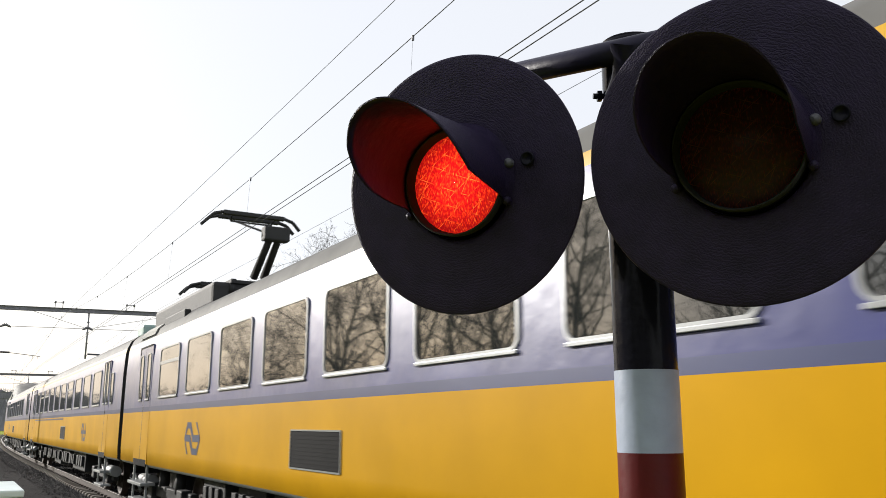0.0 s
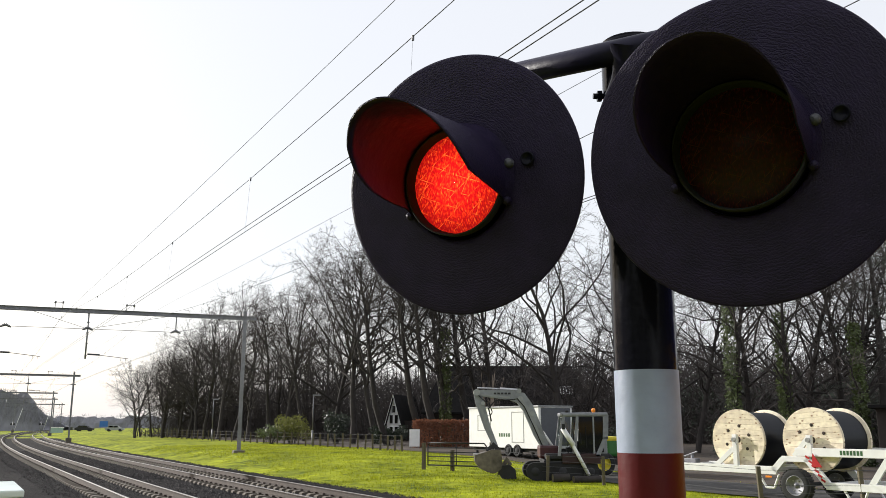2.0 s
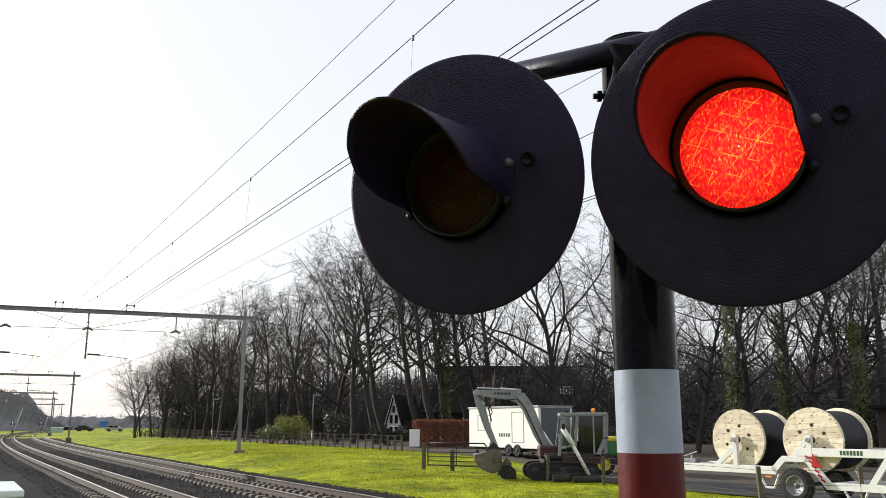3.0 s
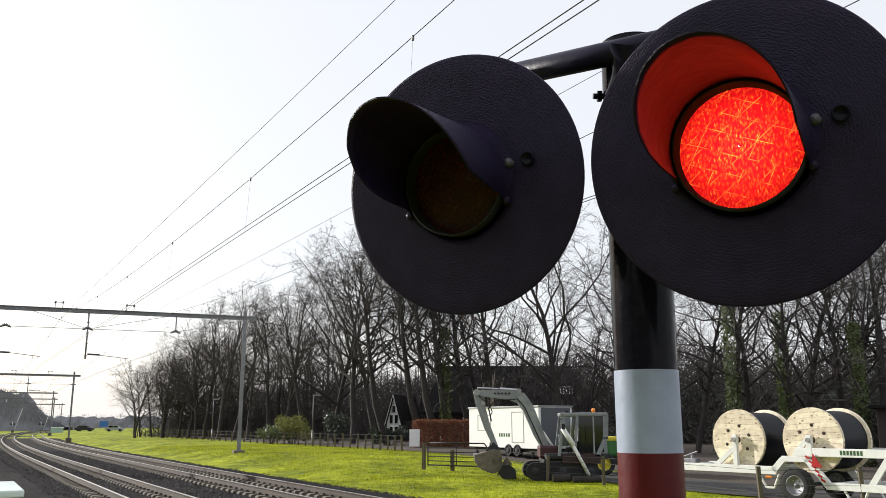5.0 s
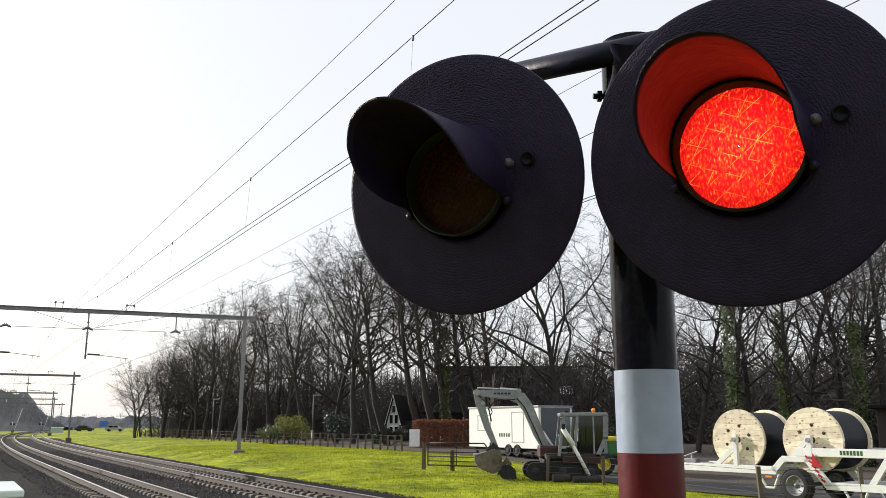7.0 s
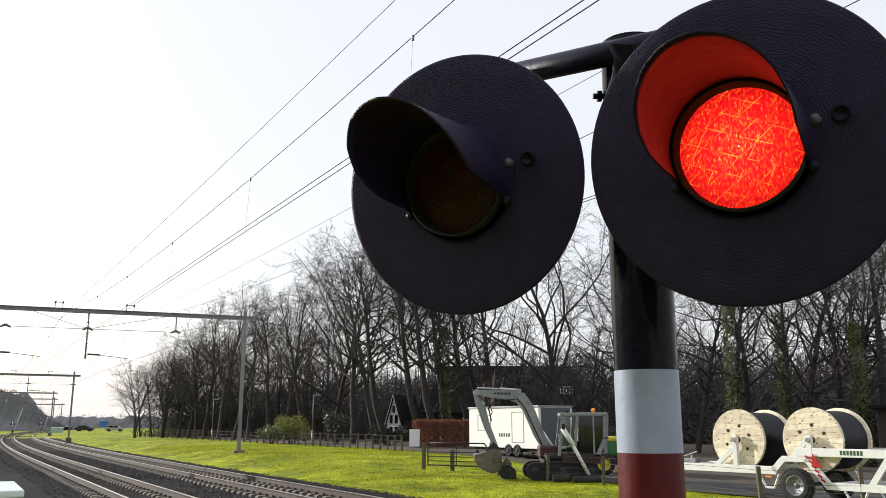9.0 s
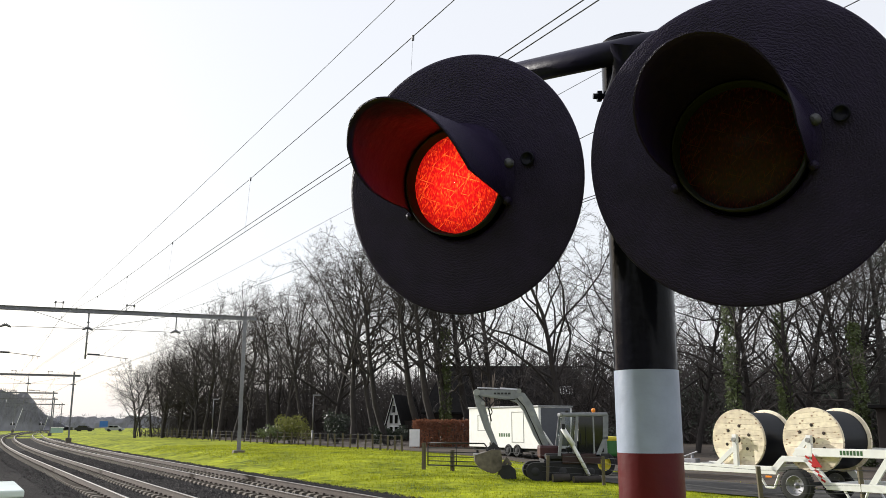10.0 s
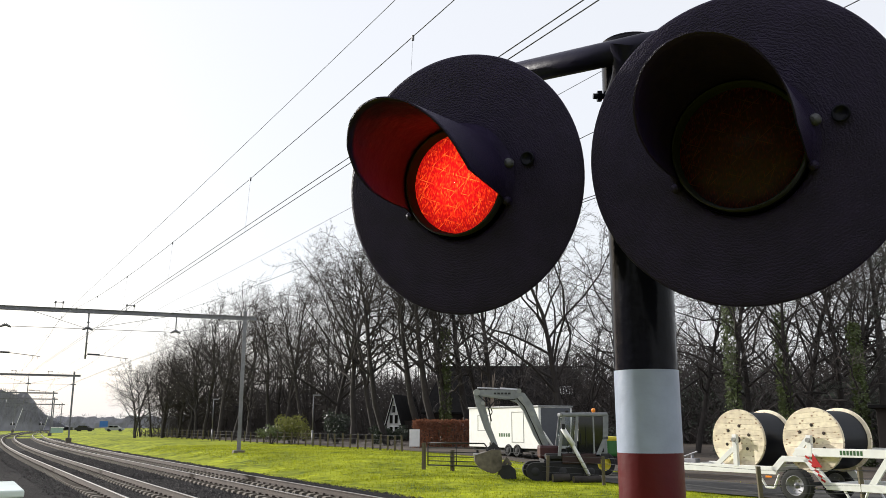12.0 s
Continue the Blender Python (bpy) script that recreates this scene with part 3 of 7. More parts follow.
def build_signal():
    sig = empty("crossing_signal", Matrix.Translation((POLE.x, POLE.y, -0.36)))
    tagged(sig, "black crossing signal with two red flashing lamps on a pole", "crossing signal")
    z0 = 0.36
    r = 0.0575
    bands = [(-0.05, 1.45, "pole_black"), (1.45, 1.60, "pole_white"), (1.60, 1.751, "pole_red"), (1.751, 1.897, "pole_white"), (1.897, 2.545, "pole_black")]
    for i, (a, b, m) in enumerate(bands):
        bm = B()
        rr = r + (0.0008 if m != "pole_black" else 0.0)
        spin(bm, [(rr, z0 + a), (rr, z0 + b)], 48, "Z")
        part("pole_section", bm, M[m], sig, {"pole_white": "white painted band", "pole_red": "red painted band"}.get(m, "glossy black tube"))
    cap = B()
    spin(cap, [(r, z0 + 2.515), (r + 0.002, z0 + 2.516), (r + 0.002, z0 + 2.538), (r - 0.004, z0 + 2.546), (0.001, z0 + 2.549)], 48, "Z")
    part("pole_cap", cap, M["pole_black"], sig)
    bolt = B()
    rod(bolt, (-r - 0.02, 0, z0 + 2.435), (-r + 0.01, 0, z0 + 2.435), 0.006, 0.006, 8)
    rod(bolt, (-r - 0.012, 0, z0 + 2.435), (-r - 0.003, 0, z0 + 2.435), 0.011, 0.011, 6)
    part("bolt", bolt, M["pole_black"], sig)
    # the cross arm runs past the front of the pole, on a welded saddle
    arm_at = Vector((0.369 - POLE.x, 1.462 - POLE.y, z0 + 2.497))
    way = Vector((0.776, -0.626, -0.080)).normalized()
    bm = B()
    rod(bm, arm_at - way * 0.42, arm_at + way * 0.22, 0.0242, 0.0242, 24)
    part("cross_arm", bm, M["arm_black"], sig, "round black cross arm")
    bm = B()
    rings = []
    for u in range(7):
        k = u / 6
        c = arm_at.lerp(Vector((-0.004, -0.010, z0 + 2.425)), k)
        rx, ry = 0.055 - 0.012 * math.sin(k * 3.1), 0.020 + 0.028 * k
        rings.append([bm.verts.new(c + Vector((rx * math.cos(t * 0.2618), ry * math.sin(t * 0.2618), 0.006 * math.cos(t * 0.5236)))) for t in range(24)])
    for q0, q1 in zip(rings[:-1], rings[1:]):
        for i in range(24):
            bm.faces.new((q0[i], q0[(i + 1) % 24], q1[(i + 1) % 24], q1[i])).smooth = True
    bmesh.ops.recalc_face_normals(bm, faces=bm.faces)
    part("arm_saddle", bm, M["arm_black"], sig, "welded black saddle")
    lenses = []
    for centre in (LAMP_L, LAMP_R):
        m = pose(centre[0] - POLE.x, centre[1] - POLE.y, centre[2] + 0.36, centre[4], 0, centre[3])
        bm = B()
        spin(bm, [(0.106, 0.0135), (0.106, 0.0085), (0.12, 0.0080), (0.17, 0.0088), (0.215, 0.0094), (0.246, 0.0100), (0.2495, 0.0112), (0.2505, 0.0130),
                  (0.249, 0.0150), (0.24, 0.0150), (0.21, 0.0145), (0.106, 0.0135)], 128)
        plate = part("backplate", bm, M["signal_plate"], sig, "round black background shield")
        plate.matrix_basis = m
        hood = B()
        seg, rows = 84, 12
        grid = []
        for i in range(seg + 1):
            deg = -116 + 232 * i / seg
            th = radians(deg)
            ln = max(0.003, float(np.interp(deg, HOOD_AT, HOOD_LEN)))
            pair = []
            for q in (0.1055, 0.1030):
                col = []
                for k in range(rows + 1):
                    d = ln * k / rows
                    foot = 0.012 * max(0.0, 1 - d / 0.03) ** 2
                    col.append((math.sin(th) * (q + foot) + 0.004 * d, 0.0085 - d, math.cos(th) * (q + foot) + 0.0102 * d))
                pair.append(col)
            grid.append(pair)
        vg = [[[hood.verts.new(p) for p in col] for col in pair] for pair in grid]
        for i in range(seg):
            for k in range(rows):
                hood.faces.new((vg[i][0][k], vg[i][0][k + 1], vg[i + 1][0][k + 1], vg[i + 1][0][k])).smooth = True
                inner = hood.faces.new((vg[i][1][k], vg[i + 1][1][k], vg[i + 1][1][k + 1], vg[i][1][k + 1]))
                inner.smooth, inner.material_index = True, 1
            hood.faces.new((vg[i][0][rows], vg[i][1][rows], vg[i + 1][1][rows], vg[i + 1][0][rows]))
        part("hood", hood, [M["signal_plate"], M["hood_inside_lifted"]], plate, "black obliquely cut sun hood")
        ring = B()
        spin(ring, [(0.1025, 0.004), (0.1025, -0.016), (0.1005, -0.019), (0.0985, -0.017), (0.0975, 0.002), (0.0955, 0.010)], 84)
        part("lens_ring", ring, M["rubber"], plate, "black rubber ring")
        lens = B()
        spin(lens, [(0.0975, 0.010), (0.0945, 0.0085), (0.088, 0.006), (0.07, 0.001), (0.045, -0.004), (0.02, -0.0065), (0.0005, -0.007)], 72)
        part("lens", lens, M["lens"], plate, "round ribbed red glass lens")
        can = B()
        spin(can, [(0.108, 0.0), (0.112, 0.03), (0.112, 0.15), (0.09, 0.17), (0.0005, 0.172), (0.0005, 0.168), (0.085, 0.165), (0.105, 0.148), (0.105, 0.0)], 48)
        part("lamp_housing", can, M["housing"], plate, "black lamp housing")
        stem = B()
        box(stem, (-0.03, 0.06, 0.08), (0.03, 0.11, 0.235), 0.008)
        part("bracket", stem, M["pole_black"], plate)
        # a domed screw on the hood's foot, an open screw hole beside it, two flat screws below
        for bx, bz, big in ((0.112, 0.022, 0.009), (-0.104, -0.052, 0.008), (0.103, -0.047, 0.008)):
            bb = B()
            spin(bb, [(big, 0.002), (big, -0.006), (big * 0.7, -0.010), (0.0005, -0.0115)], 16)
            for v in bb.verts:
                v.co += Vector((bx, 0, bz))
            part("screw", bb, M["screw_grey"] if bx > 0.11 else M["signal_plate"], plate)
        hole = B()
        spin(hole, [(0.0135, 0.0035), (0.0135, 0.001), (0.0115, -0.0005), (0.0095, 0.001), (0.0085, 0.0035), (0.0005, 0.0035)], 20)
        for v in hole.verts:
            v.co += Vector((0.147, 0, 0.026))
        part("screw_socket", hole, M["pole_black"], plate, "glossy black screw socket")
        # turning mount added to imitate flashing: the lamp faces out, then back
        bulb = B()
        spin(bulb, [(0.0005, -0.006), (0.04, -0.006), (0.044, -0.002)], 40)
        for f in bulb.faces:
            f.material_index = 0
        k = len(bulb.faces)
        spin(bulb, [(0.044, -0.002), (0.040, 0.012), (0.02, 0.026), (0.0005, 0.028)], 40)
        bulb.faces.ensure_lookup_table()
        for f in list(bulb.faces)[k:]:
            f.material_index = 1
        lamp = part("lamp_unit", bulb, [M["glow" if centre is LAMP_R else "glow_dim"], M["housing"]], plate, "glowing lamp on an added turning black mount that makes it flash")
        lamp.matrix_basis = pose(0, 0.07, 0)
        lenses.append(lamp)
    return lenses


M["signal_plate"] = mat("signal_plate", (0.0180, 0.0120, 0.036), 0.46, vary=0.3, scale=26)
# hood's inside: lighter, bluer copy of the shield's black, skylight put in its colour
M["hood_inside_lifted"] = mat("hood_inside_lifted", (0.027, 0.0165, 0.060), 0.36, vary=0.35, scale=14, bump=0.2, bump_scale=16)
M["arm_black"] = mat("arm_black", (0.017, 0.015, 0.036), 0.4, vary=0.25, scale=20, bump=0.1, bump_scale=30, spec=0.2)
M["screw_grey"] = mat("screw_grey", (0.07, 0.07, 0.08), 0.5, vary=0.4, scale=60, bump=0.2, bump_scale=90)
M["housing"] = mat("housing", (0.0003, 0.0003, 0.0003), 0.9, vary=0.2)
M["housing"].node_tree.nodes["Principled BSDF"].inputs["Specular IOR Level"].default_value = 0.0


def brushed_relief(m):
    """Fine rings of brush marks round the lamp's middle."""
    nt = m.node_tree
    tc = nt.nodes.new("ShaderNodeTexCoord")
    wv = nt.nodes.new("ShaderNodeTexWave")
    wv.wave_type, wv.rings_direction = "RINGS", "Y"
    wv.inputs["Scale"].default_value, wv.inputs["Distortion"].default_value = 55, 9.0
    wv.inputs["Detail"].default_value, wv.inputs["Detail Scale"].default_value = 4, 3.0
    nt.links.new(tc.outputs["Object"], wv.inputs["Vector"])
    bp = nt.nodes.new("ShaderNodeBump")
    bp.inputs["Strength"].default_value, bp.inputs["Distance"].default_value = 0.30, 0.004
    nt.links.new(wv.outputs["Fac"], bp.inputs["Height"])
    nt.links.new(bp.outputs[0], nt.nodes["Principled BSDF"].inputs["Normal"])


for name in ("signal_plate", "hood_inside_lifted"):
    M[name].node_tree.nodes["Principled BSDF"].inputs["Specular IOR Level"].default_value = 0.19
brushed_relief(M["signal_plate"])
LAMPS = build_signal()


# ---- the train ----
CAR = 26.9
HALF = 1.4


def side_profile():
    """Half of a carriage's cross-section: (distance from the middle, height)."""
    return [(1.30, 0.97), (1.385, 1.03), (1.40, 1.3), (1.40, 2.06), (1.40, 2.155), (1.395, 3.0), (1.37, 3.46), (1.345, 3.57), (1.27, 3.74), (1.12, 3.87), (0.85, 3.97),
            (0.45, 4.03), (0.0, 4.05)]


def shell(bm, prof, y0, y1, mi, both=True):
    """Strips of the carriage's skin between y0 and y1."""
    for sgn in ((-1, 1) if both else (-1,)):
        a = [bm.verts.new((sgn * x, y0, z)) for x, z in prof]
        b = [bm.verts.new((sgn * x, y1, z)) for x, z in prof]
        for i in range(len(prof) - 1):
            vs = (a[i], b[i], b[i + 1], a[i + 1])
            f = bm.faces.new(vs if sgn < 0 else vs[::-1])
            f.material_index = mi
            f.smooth = True


def rounded(w, h, r, k=5):
    pts = []
    for cx, cz, a0 in ((w / 2 - r, h / 2 - r, 0), (-w / 2 + r, h / 2 - r, 90), (-w / 2 + r, -h / 2 + r, 180), (w / 2 - r, -h / 2 + r, 270)):
        for i in range(k + 1):
            t = radians(a0 + 90 * i / k)
            pts.append((cx + r * math.cos(t), cz + r * math.sin(t)))
    return pts


def frame_mesh(bm, outer, inner, d0, d1):
    """A flat frame between two outlines of equal count, from depth d0 (outside) to d1."""
    k = len(outer)
    rings = []
    for pts, d in ((outer, d1), (outer, d0), (inner, d0), (inner, d1)):
        rings.append([bm.verts.new((x, d, z)) for x, z in pts])
    for p, q in zip(rings[:-1], rings[1:]):
        for i in range(k):
            j = (i + 1) % k
            bm.faces.new((p[i], p[j], q[j], q[i]))


FLIP = Matrix.Rotation(radians(-90), 4, "Z")     # from a flat thing facing -y to the carriage's side facing -x
PANE_CACHE = {}


def window(body, y, w, z0, z1, bar=False, slim=False):
    """A framed pane on the carriage's side; y runs along the carriage."""
    key = (round(w, 2), z0, z1, bar, slim)
    h = z1 - z0
    if key not in PANE_CACHE:
        rr = 0.12 if not slim else min(0.12, w * 0.3)
        t = 0.030 if not slim else 0.022
        bm = B()
        frame_mesh(bm, rounded(w, h, rr), rounded(w - 2 * t, h - 2 * t, rr * 0.7), -0.014, 0.01)
        if bar:
            box(bm, (-w / 2 + t, -0.012, h * 0.16), (w / 2 - t, 0.0, h * 0.16 + 0.06))
        fr = part("window", bm, M["train_frame"], body)
        g = B()
        pts = rounded(w - 2 * t + 0.01, h - 2 * t + 0.01, rr * 0.7)
        g.faces.new([g.verts.new((x, -0.003, z)) for x, z in pts])
        pane = part("pane", g, M["train_glass"], fr, "dark mirroring glass")
        sl = B()
        box(sl, (-w / 2 + 0.03, -0.022, -h / 2 - 0.022), (w / 2 - 0.03, 0.0, -h / 2 + 0.008), 0.005)
        sill = part("sill", sl, M["train_frame"], fr)
        PANE_CACHE[key] = (fr.data, pane.data, sill.data)
    else:
        fr = new("window", PANE_CACHE[key][0])
        fr.parent = body
        for nm, d in zip(("pane", "sill"), PANE_CACHE[key][1:]):
            o = new(nm, d)
            o.parent = fr
    fr.matrix_basis = Matrix.Translation((-HALF - (0.007 if slim else 0.001), y, (z0 + z1) / 2)) @ FLIP
    return fr


def side_box(bm, y0, y1, z0, z1, out=0.01, back=0.02):
    box(bm, (-HALF - out, y0, z0), (-HALF + back, y1, z1))


def build_carriage(name_label, windows, slims, doors, logos, hatches, cab=False, line=False, pantos=(), vents=()):
    """A carriage from y = 0 (front coupling) to y = CAR; its near side faces -x."""
    car = empty("train_carriage", Matrix())
    tagged(car, name_label, "train carriage", "carriages of the passing train")
    y_a, y_b = 0.10, CAR - (0.35 if not cab else 0.9)
    prof = side_profile()
    bm = B()
    shell(bm, prof[:2], y_a, y_b, 3)
    shell(bm, prof[1:4], y_a, y_b, 0)
    shell(bm, prof[3:5], y_a, y_b, 2)
    shell(bm, prof[4:7], y_a, y_b, 1)
    shell(bm, prof[6:8], y_a, y_b - 8.6 if cab else y_b, 4)
    if cab:
        shell(bm, prof[6:8], y_b - 8.6, y_b, 1)
    bmesh.ops.remove_doubles(bm, verts=bm.verts, dist=0.0005)
    body = part("body", bm, [M["train_yellow"], M["train_blue"], M["train_band"], M["train_sill"], M["cant_rail"]], car, "yellow and blue painted steel body")
    for y, flip in ((y_a, False), (y_b, True)):
        ew = B()
        vs = [ew.verts.new((x, y, z)) for x, z in prof] + [ew.verts.new((-x, y, z)) for x, z in prof[::-1][1:]]
        ew.faces.new(vs if not flip else vs[::-1])
        part("end_wall", ew, M["train_dark"], car, "dark end wall")
    bm = B()
    shell(bm, prof[7:], y_a, y_b, 0)
    part("roof", bm, M["train_roof"], car, "pale grey ribbed roof")
    for y0 in ((0.0,) if cab else (0.0, CAR - 0.36)):
        bm = B()
        box(bm, (-1.25, y0 - (0.1 if y0 == 0.0 else 0.0), 1.1), (1.25, y0 + 0.36, 3.75), 0.08)
        part("gangway_bellows", bm, M["rubber"], car, "black rubber gangway bellows")
    for y, w, bar in windows:
        window(body, y, w, 2.31, 3.25, bar)
    for y, w, z0, z1 in slims:
        window(body, y, w, z0, z1, False, True)
    for y, w in doors:
        d = B()
        side_box(d, y - w / 2, y + w / 2, 1.04, 2.06, 0.004)
        lo = part("door", d, M["train_yellow"], body)
        d = B()
        side_box(d, y - w / 2, y + w / 2, 2.16, 3.40, 0.004)
        part("door_leaf", d, M["train_blue"], lo)
        d = B()
        side_box(d, y - 0.010, y + 0.010, 1.06, 3.34, 0.006)
        part("door_seal", d, M["door_joint"], lo, "grey rubber joint")
        d = B()
        side_box(d, y - w * 0.46, y + w * 0.40, 3.385, 3.41, 0.022)
        side_box(d, y + w * 0.40, y + w * 0.43, 3.25, 3.385, 0.012)
        part("drip_rail", d, M["rubber"], lo, "dark drip rail over the door")
        d = B()
        side_box(d, y - w * 0.46, y + w * 0.46, 0.99, 1.12, 0.006)
        part("step_recess", d, M["grille"], lo, "black step recess")
        d = B()
        box(d, (-HALF - 0.08, y - w / 2, 0.62), (-HALF + 0.2, y + w / 2, 0.68), 0.01)
        box(d, (-HALF - 0.04, y - w / 2, 0.30), (-HALF + 0.2, y + w / 2, 0.35), 0.01)
        for yy in (y - w / 2 + 0.05, y + w / 2 - 0.05):
            box(d, (-HALF + 0.02, yy - 0.03, 0.3), (-HALF + 0.06, yy + 0.03, 1.0))
        part("footstep", d, M["train_sill"], lo)
    for y in logos:
        lg = B()
        # one closed bent band, and two tails from its corners
        band = (((-0.51, 0.0), (-0.42, 0.055)), ((-0.36, 0.255), (-0.30, 0.155)), ((-0.11, 0.255), (-0.16, 0.155)), ((0.08, 0.055), (0.04, -0.055)),
                ((0.42, 0.055), (0.40, -0.055)), ((0.51, 0.0), (0.42, -0.055)), ((0.37, -0.255), (0.31, -0.155)), ((0.03, -0.255), (0.07, -0.155)),
                ((-0.17, -0.055), (-0.13, 0.055)), ((-0.42, -0.055), (-0.40, 0.055)))
        vs = [[lg.verts.new((x, -0.003, z)) for x, z in pair] for pair in band]
        for q0, q1 in zip(vs, vs[1:] + vs[:1]):
            lg.faces.new((q0[0], q1[0], q1[1], q0[1]))
        for c0, c1, ends in ((vs[4][0], vs[5][0], ((0.29, 0.255), (0.20, 0.255))), (vs[9][0], vs[0][0], ((-0.33, -0.255), (-0.24, -0.255)))):
            lg.faces.new([c0, c1] + [lg.verts.new((x, -0.003, z)) for x, z in ends])
        bmesh.ops.recalc_face_normals(lg, faces=lg.faces)
        o = part("emblem", lg, M["train_band"], body, "plain blue arrow emblem")
        o.matrix_basis = Matrix.Translation((-HALF - 0.001, y, 1.585)) @ FLIP
    for y, w in hatches:
        h = B()
        frame_mesh(h, rounded(w + 0.035, 0.435, 0.02, 2), rounded(w, 0.40, 0.015, 2), -0.012, 0.01)
        fr = part("hatch", h, M["train_frame"], body)
        fr.matrix_basis = Matrix.Translation((-HALF - 0.001, y, 1.53)) @ FLIP
        h = B()
        box(h, (-w / 2, -0.004, -0.2), (w / 2, 0.01, 0.2))
        for k in range(9):
            box(h, (-w / 2, -0.007, -0.19 + k * 0.043), (w / 2, -0.004, -0.176 + k * 0.043))
        part("grille", h, M["grille"], fr, "black ventilation grille")
    if line:
        d = B()
        side_box(d, 11.7, CAR - 3.66, 1.975, 2.022, 0.004)
        part("trim_line", d, M["train_band"], body)
    for y, w in vents:
        lift = 0.62 if cab else 0.0

        def edge_x(z):
            pts = [(z0 + lift * smooth01(z0, 3.6, 3.92), x0) for x0, z0 in prof]
            for (za, xa), (zb, xb) in zip(pts[:-1], pts[1:]):
                if za <= z <= zb:
                    return xa + (xb - xa) * (z - za) / (zb - za)
            return pts[-1][1]
        z_lo, z_hi = (3.56, 3.98) if cab else (3.60, 3.86)
        d = B()
        zs = [z_lo + (z_hi - z_lo) * k / 6 for k in range(7)]
        for za, zb in zip(zs[:-1], zs[1:]):
            d.faces.new([d.verts.new(p) for p in ((-edge_x(za) - 0.012, y - w / 2, za), (-edge_x(za) - 0.012, y + w / 2, za), (-edge_x(zb) - 0.012, y + w / 2 - 0.04, zb),
                                                  (-edge_x(zb) - 0.012, y - w / 2, zb))])
        bmesh.ops.remove_doubles(d, verts=d.verts, dist=0.001)
        grille = part("roof_grille", d, M["grille"], body, "black louvre opening")
        for k in range(7):
            z = z_lo + 0.03 + (z_hi - z_lo - 0.05) * k / 6.4
            d = B()
            box(d, (-edge_x(z) - 0.034, y - w / 2 + 0.05, z), (-edge_x(z) - 0.008, y + w / 2 - 0.10, z + 0.022))
            part("slat", d, M["train_sill"], grille)
    # running gear
    for yb in (4.0, CAR - 4.0):
        bg = B()
        for sgn in (-1, 1):
            box(bg, (sgn * 1.02 - 0.07, yb - 1.75, 0.40), (sgn * 1.02 + 0.07, yb + 1.75, 0.62), 0.03)
            for dy in (-1.25, 1.25):
                box(bg, (sgn * 1.08 - 0.10, yb + dy - 0.2, 0.34), (sgn * 1.08 + 0.10, yb + dy + 0.2, 0.66), 0.03)
                rod(bg, (sgn * 1.02, yb + dy * 0.55, 0.55), (sgn * 1.02, yb + dy * 0.55, 0.92), 0.10, 0.10, 10)
        box(bg, (-1.0, yb - 0.3, 0.5), (1.0, yb + 0.3, 0.98), 0.04)
        bogie = part("bogie", bg, M["train_dark"], car, "black steel bogie")
        for dy in (-1.25, 1.25):
            for sgn in (-1, 1):
                wl = B()
                spin(wl, [(0.0005, -0.06), (0.12, -0.06), (0.14, -0.02), (0.36, -0.02), (0.37, -0.07), (0.455, -0.07), (0.46, 0.06), (0.485, 0.07), (0.37, 0.08), (0.0005, 0.06)], 28, "X")
                for v in wl.verts:
                    v.co = Vector((sgn * (0.76 + v.co.x * -1), v.co.y + yb + dy, v.co.z + 0.46))
                bmesh.ops.recalc_face_normals(wl, faces=wl.faces)
                part("wheel", wl, M["rail_side"], bogie)
    rng = random.Random(int(windows[0][0] * 100))
    y = 7.2
    while y < CAR - 7.5:
        w = rng.uniform(0.8, 2.0)
        u = B()
        box(u, (-1.18 + rng.uniform(0, 0.15), y, rng.uniform(0.36, 0.5)), (1.18, y + w, 0.97), 0.03)
        for k in range(3):
            box(u, (-1.22, y + w * (0.15 + 0.28 * k), 0.55), (-1.15, y + w * (0.3 + 0.28 * k), 0.85), 0.01)
        part("equipment_box", u, M["train_dark"], car)
        y += w + rng.uniform(0.2, 0.6)
    for yb in (2.2, CAR - 2.2):
        u = B()
        rod(u, (-1.12, yb - 0.5, 0.66), (-1.12, yb + 0.5, 0.66), 0.13, 0.13, 14)
        rod(u, (-1.28, yb - 0.1, 0.5), (-1.28, yb + 0.7, 0.78), 0.03, 0.03, 8)
        part("air_tank", u, M["train_sill"], car)
    for y0, raised in pantos:
        build_pantograph(car, y0, raised)
    return car, body


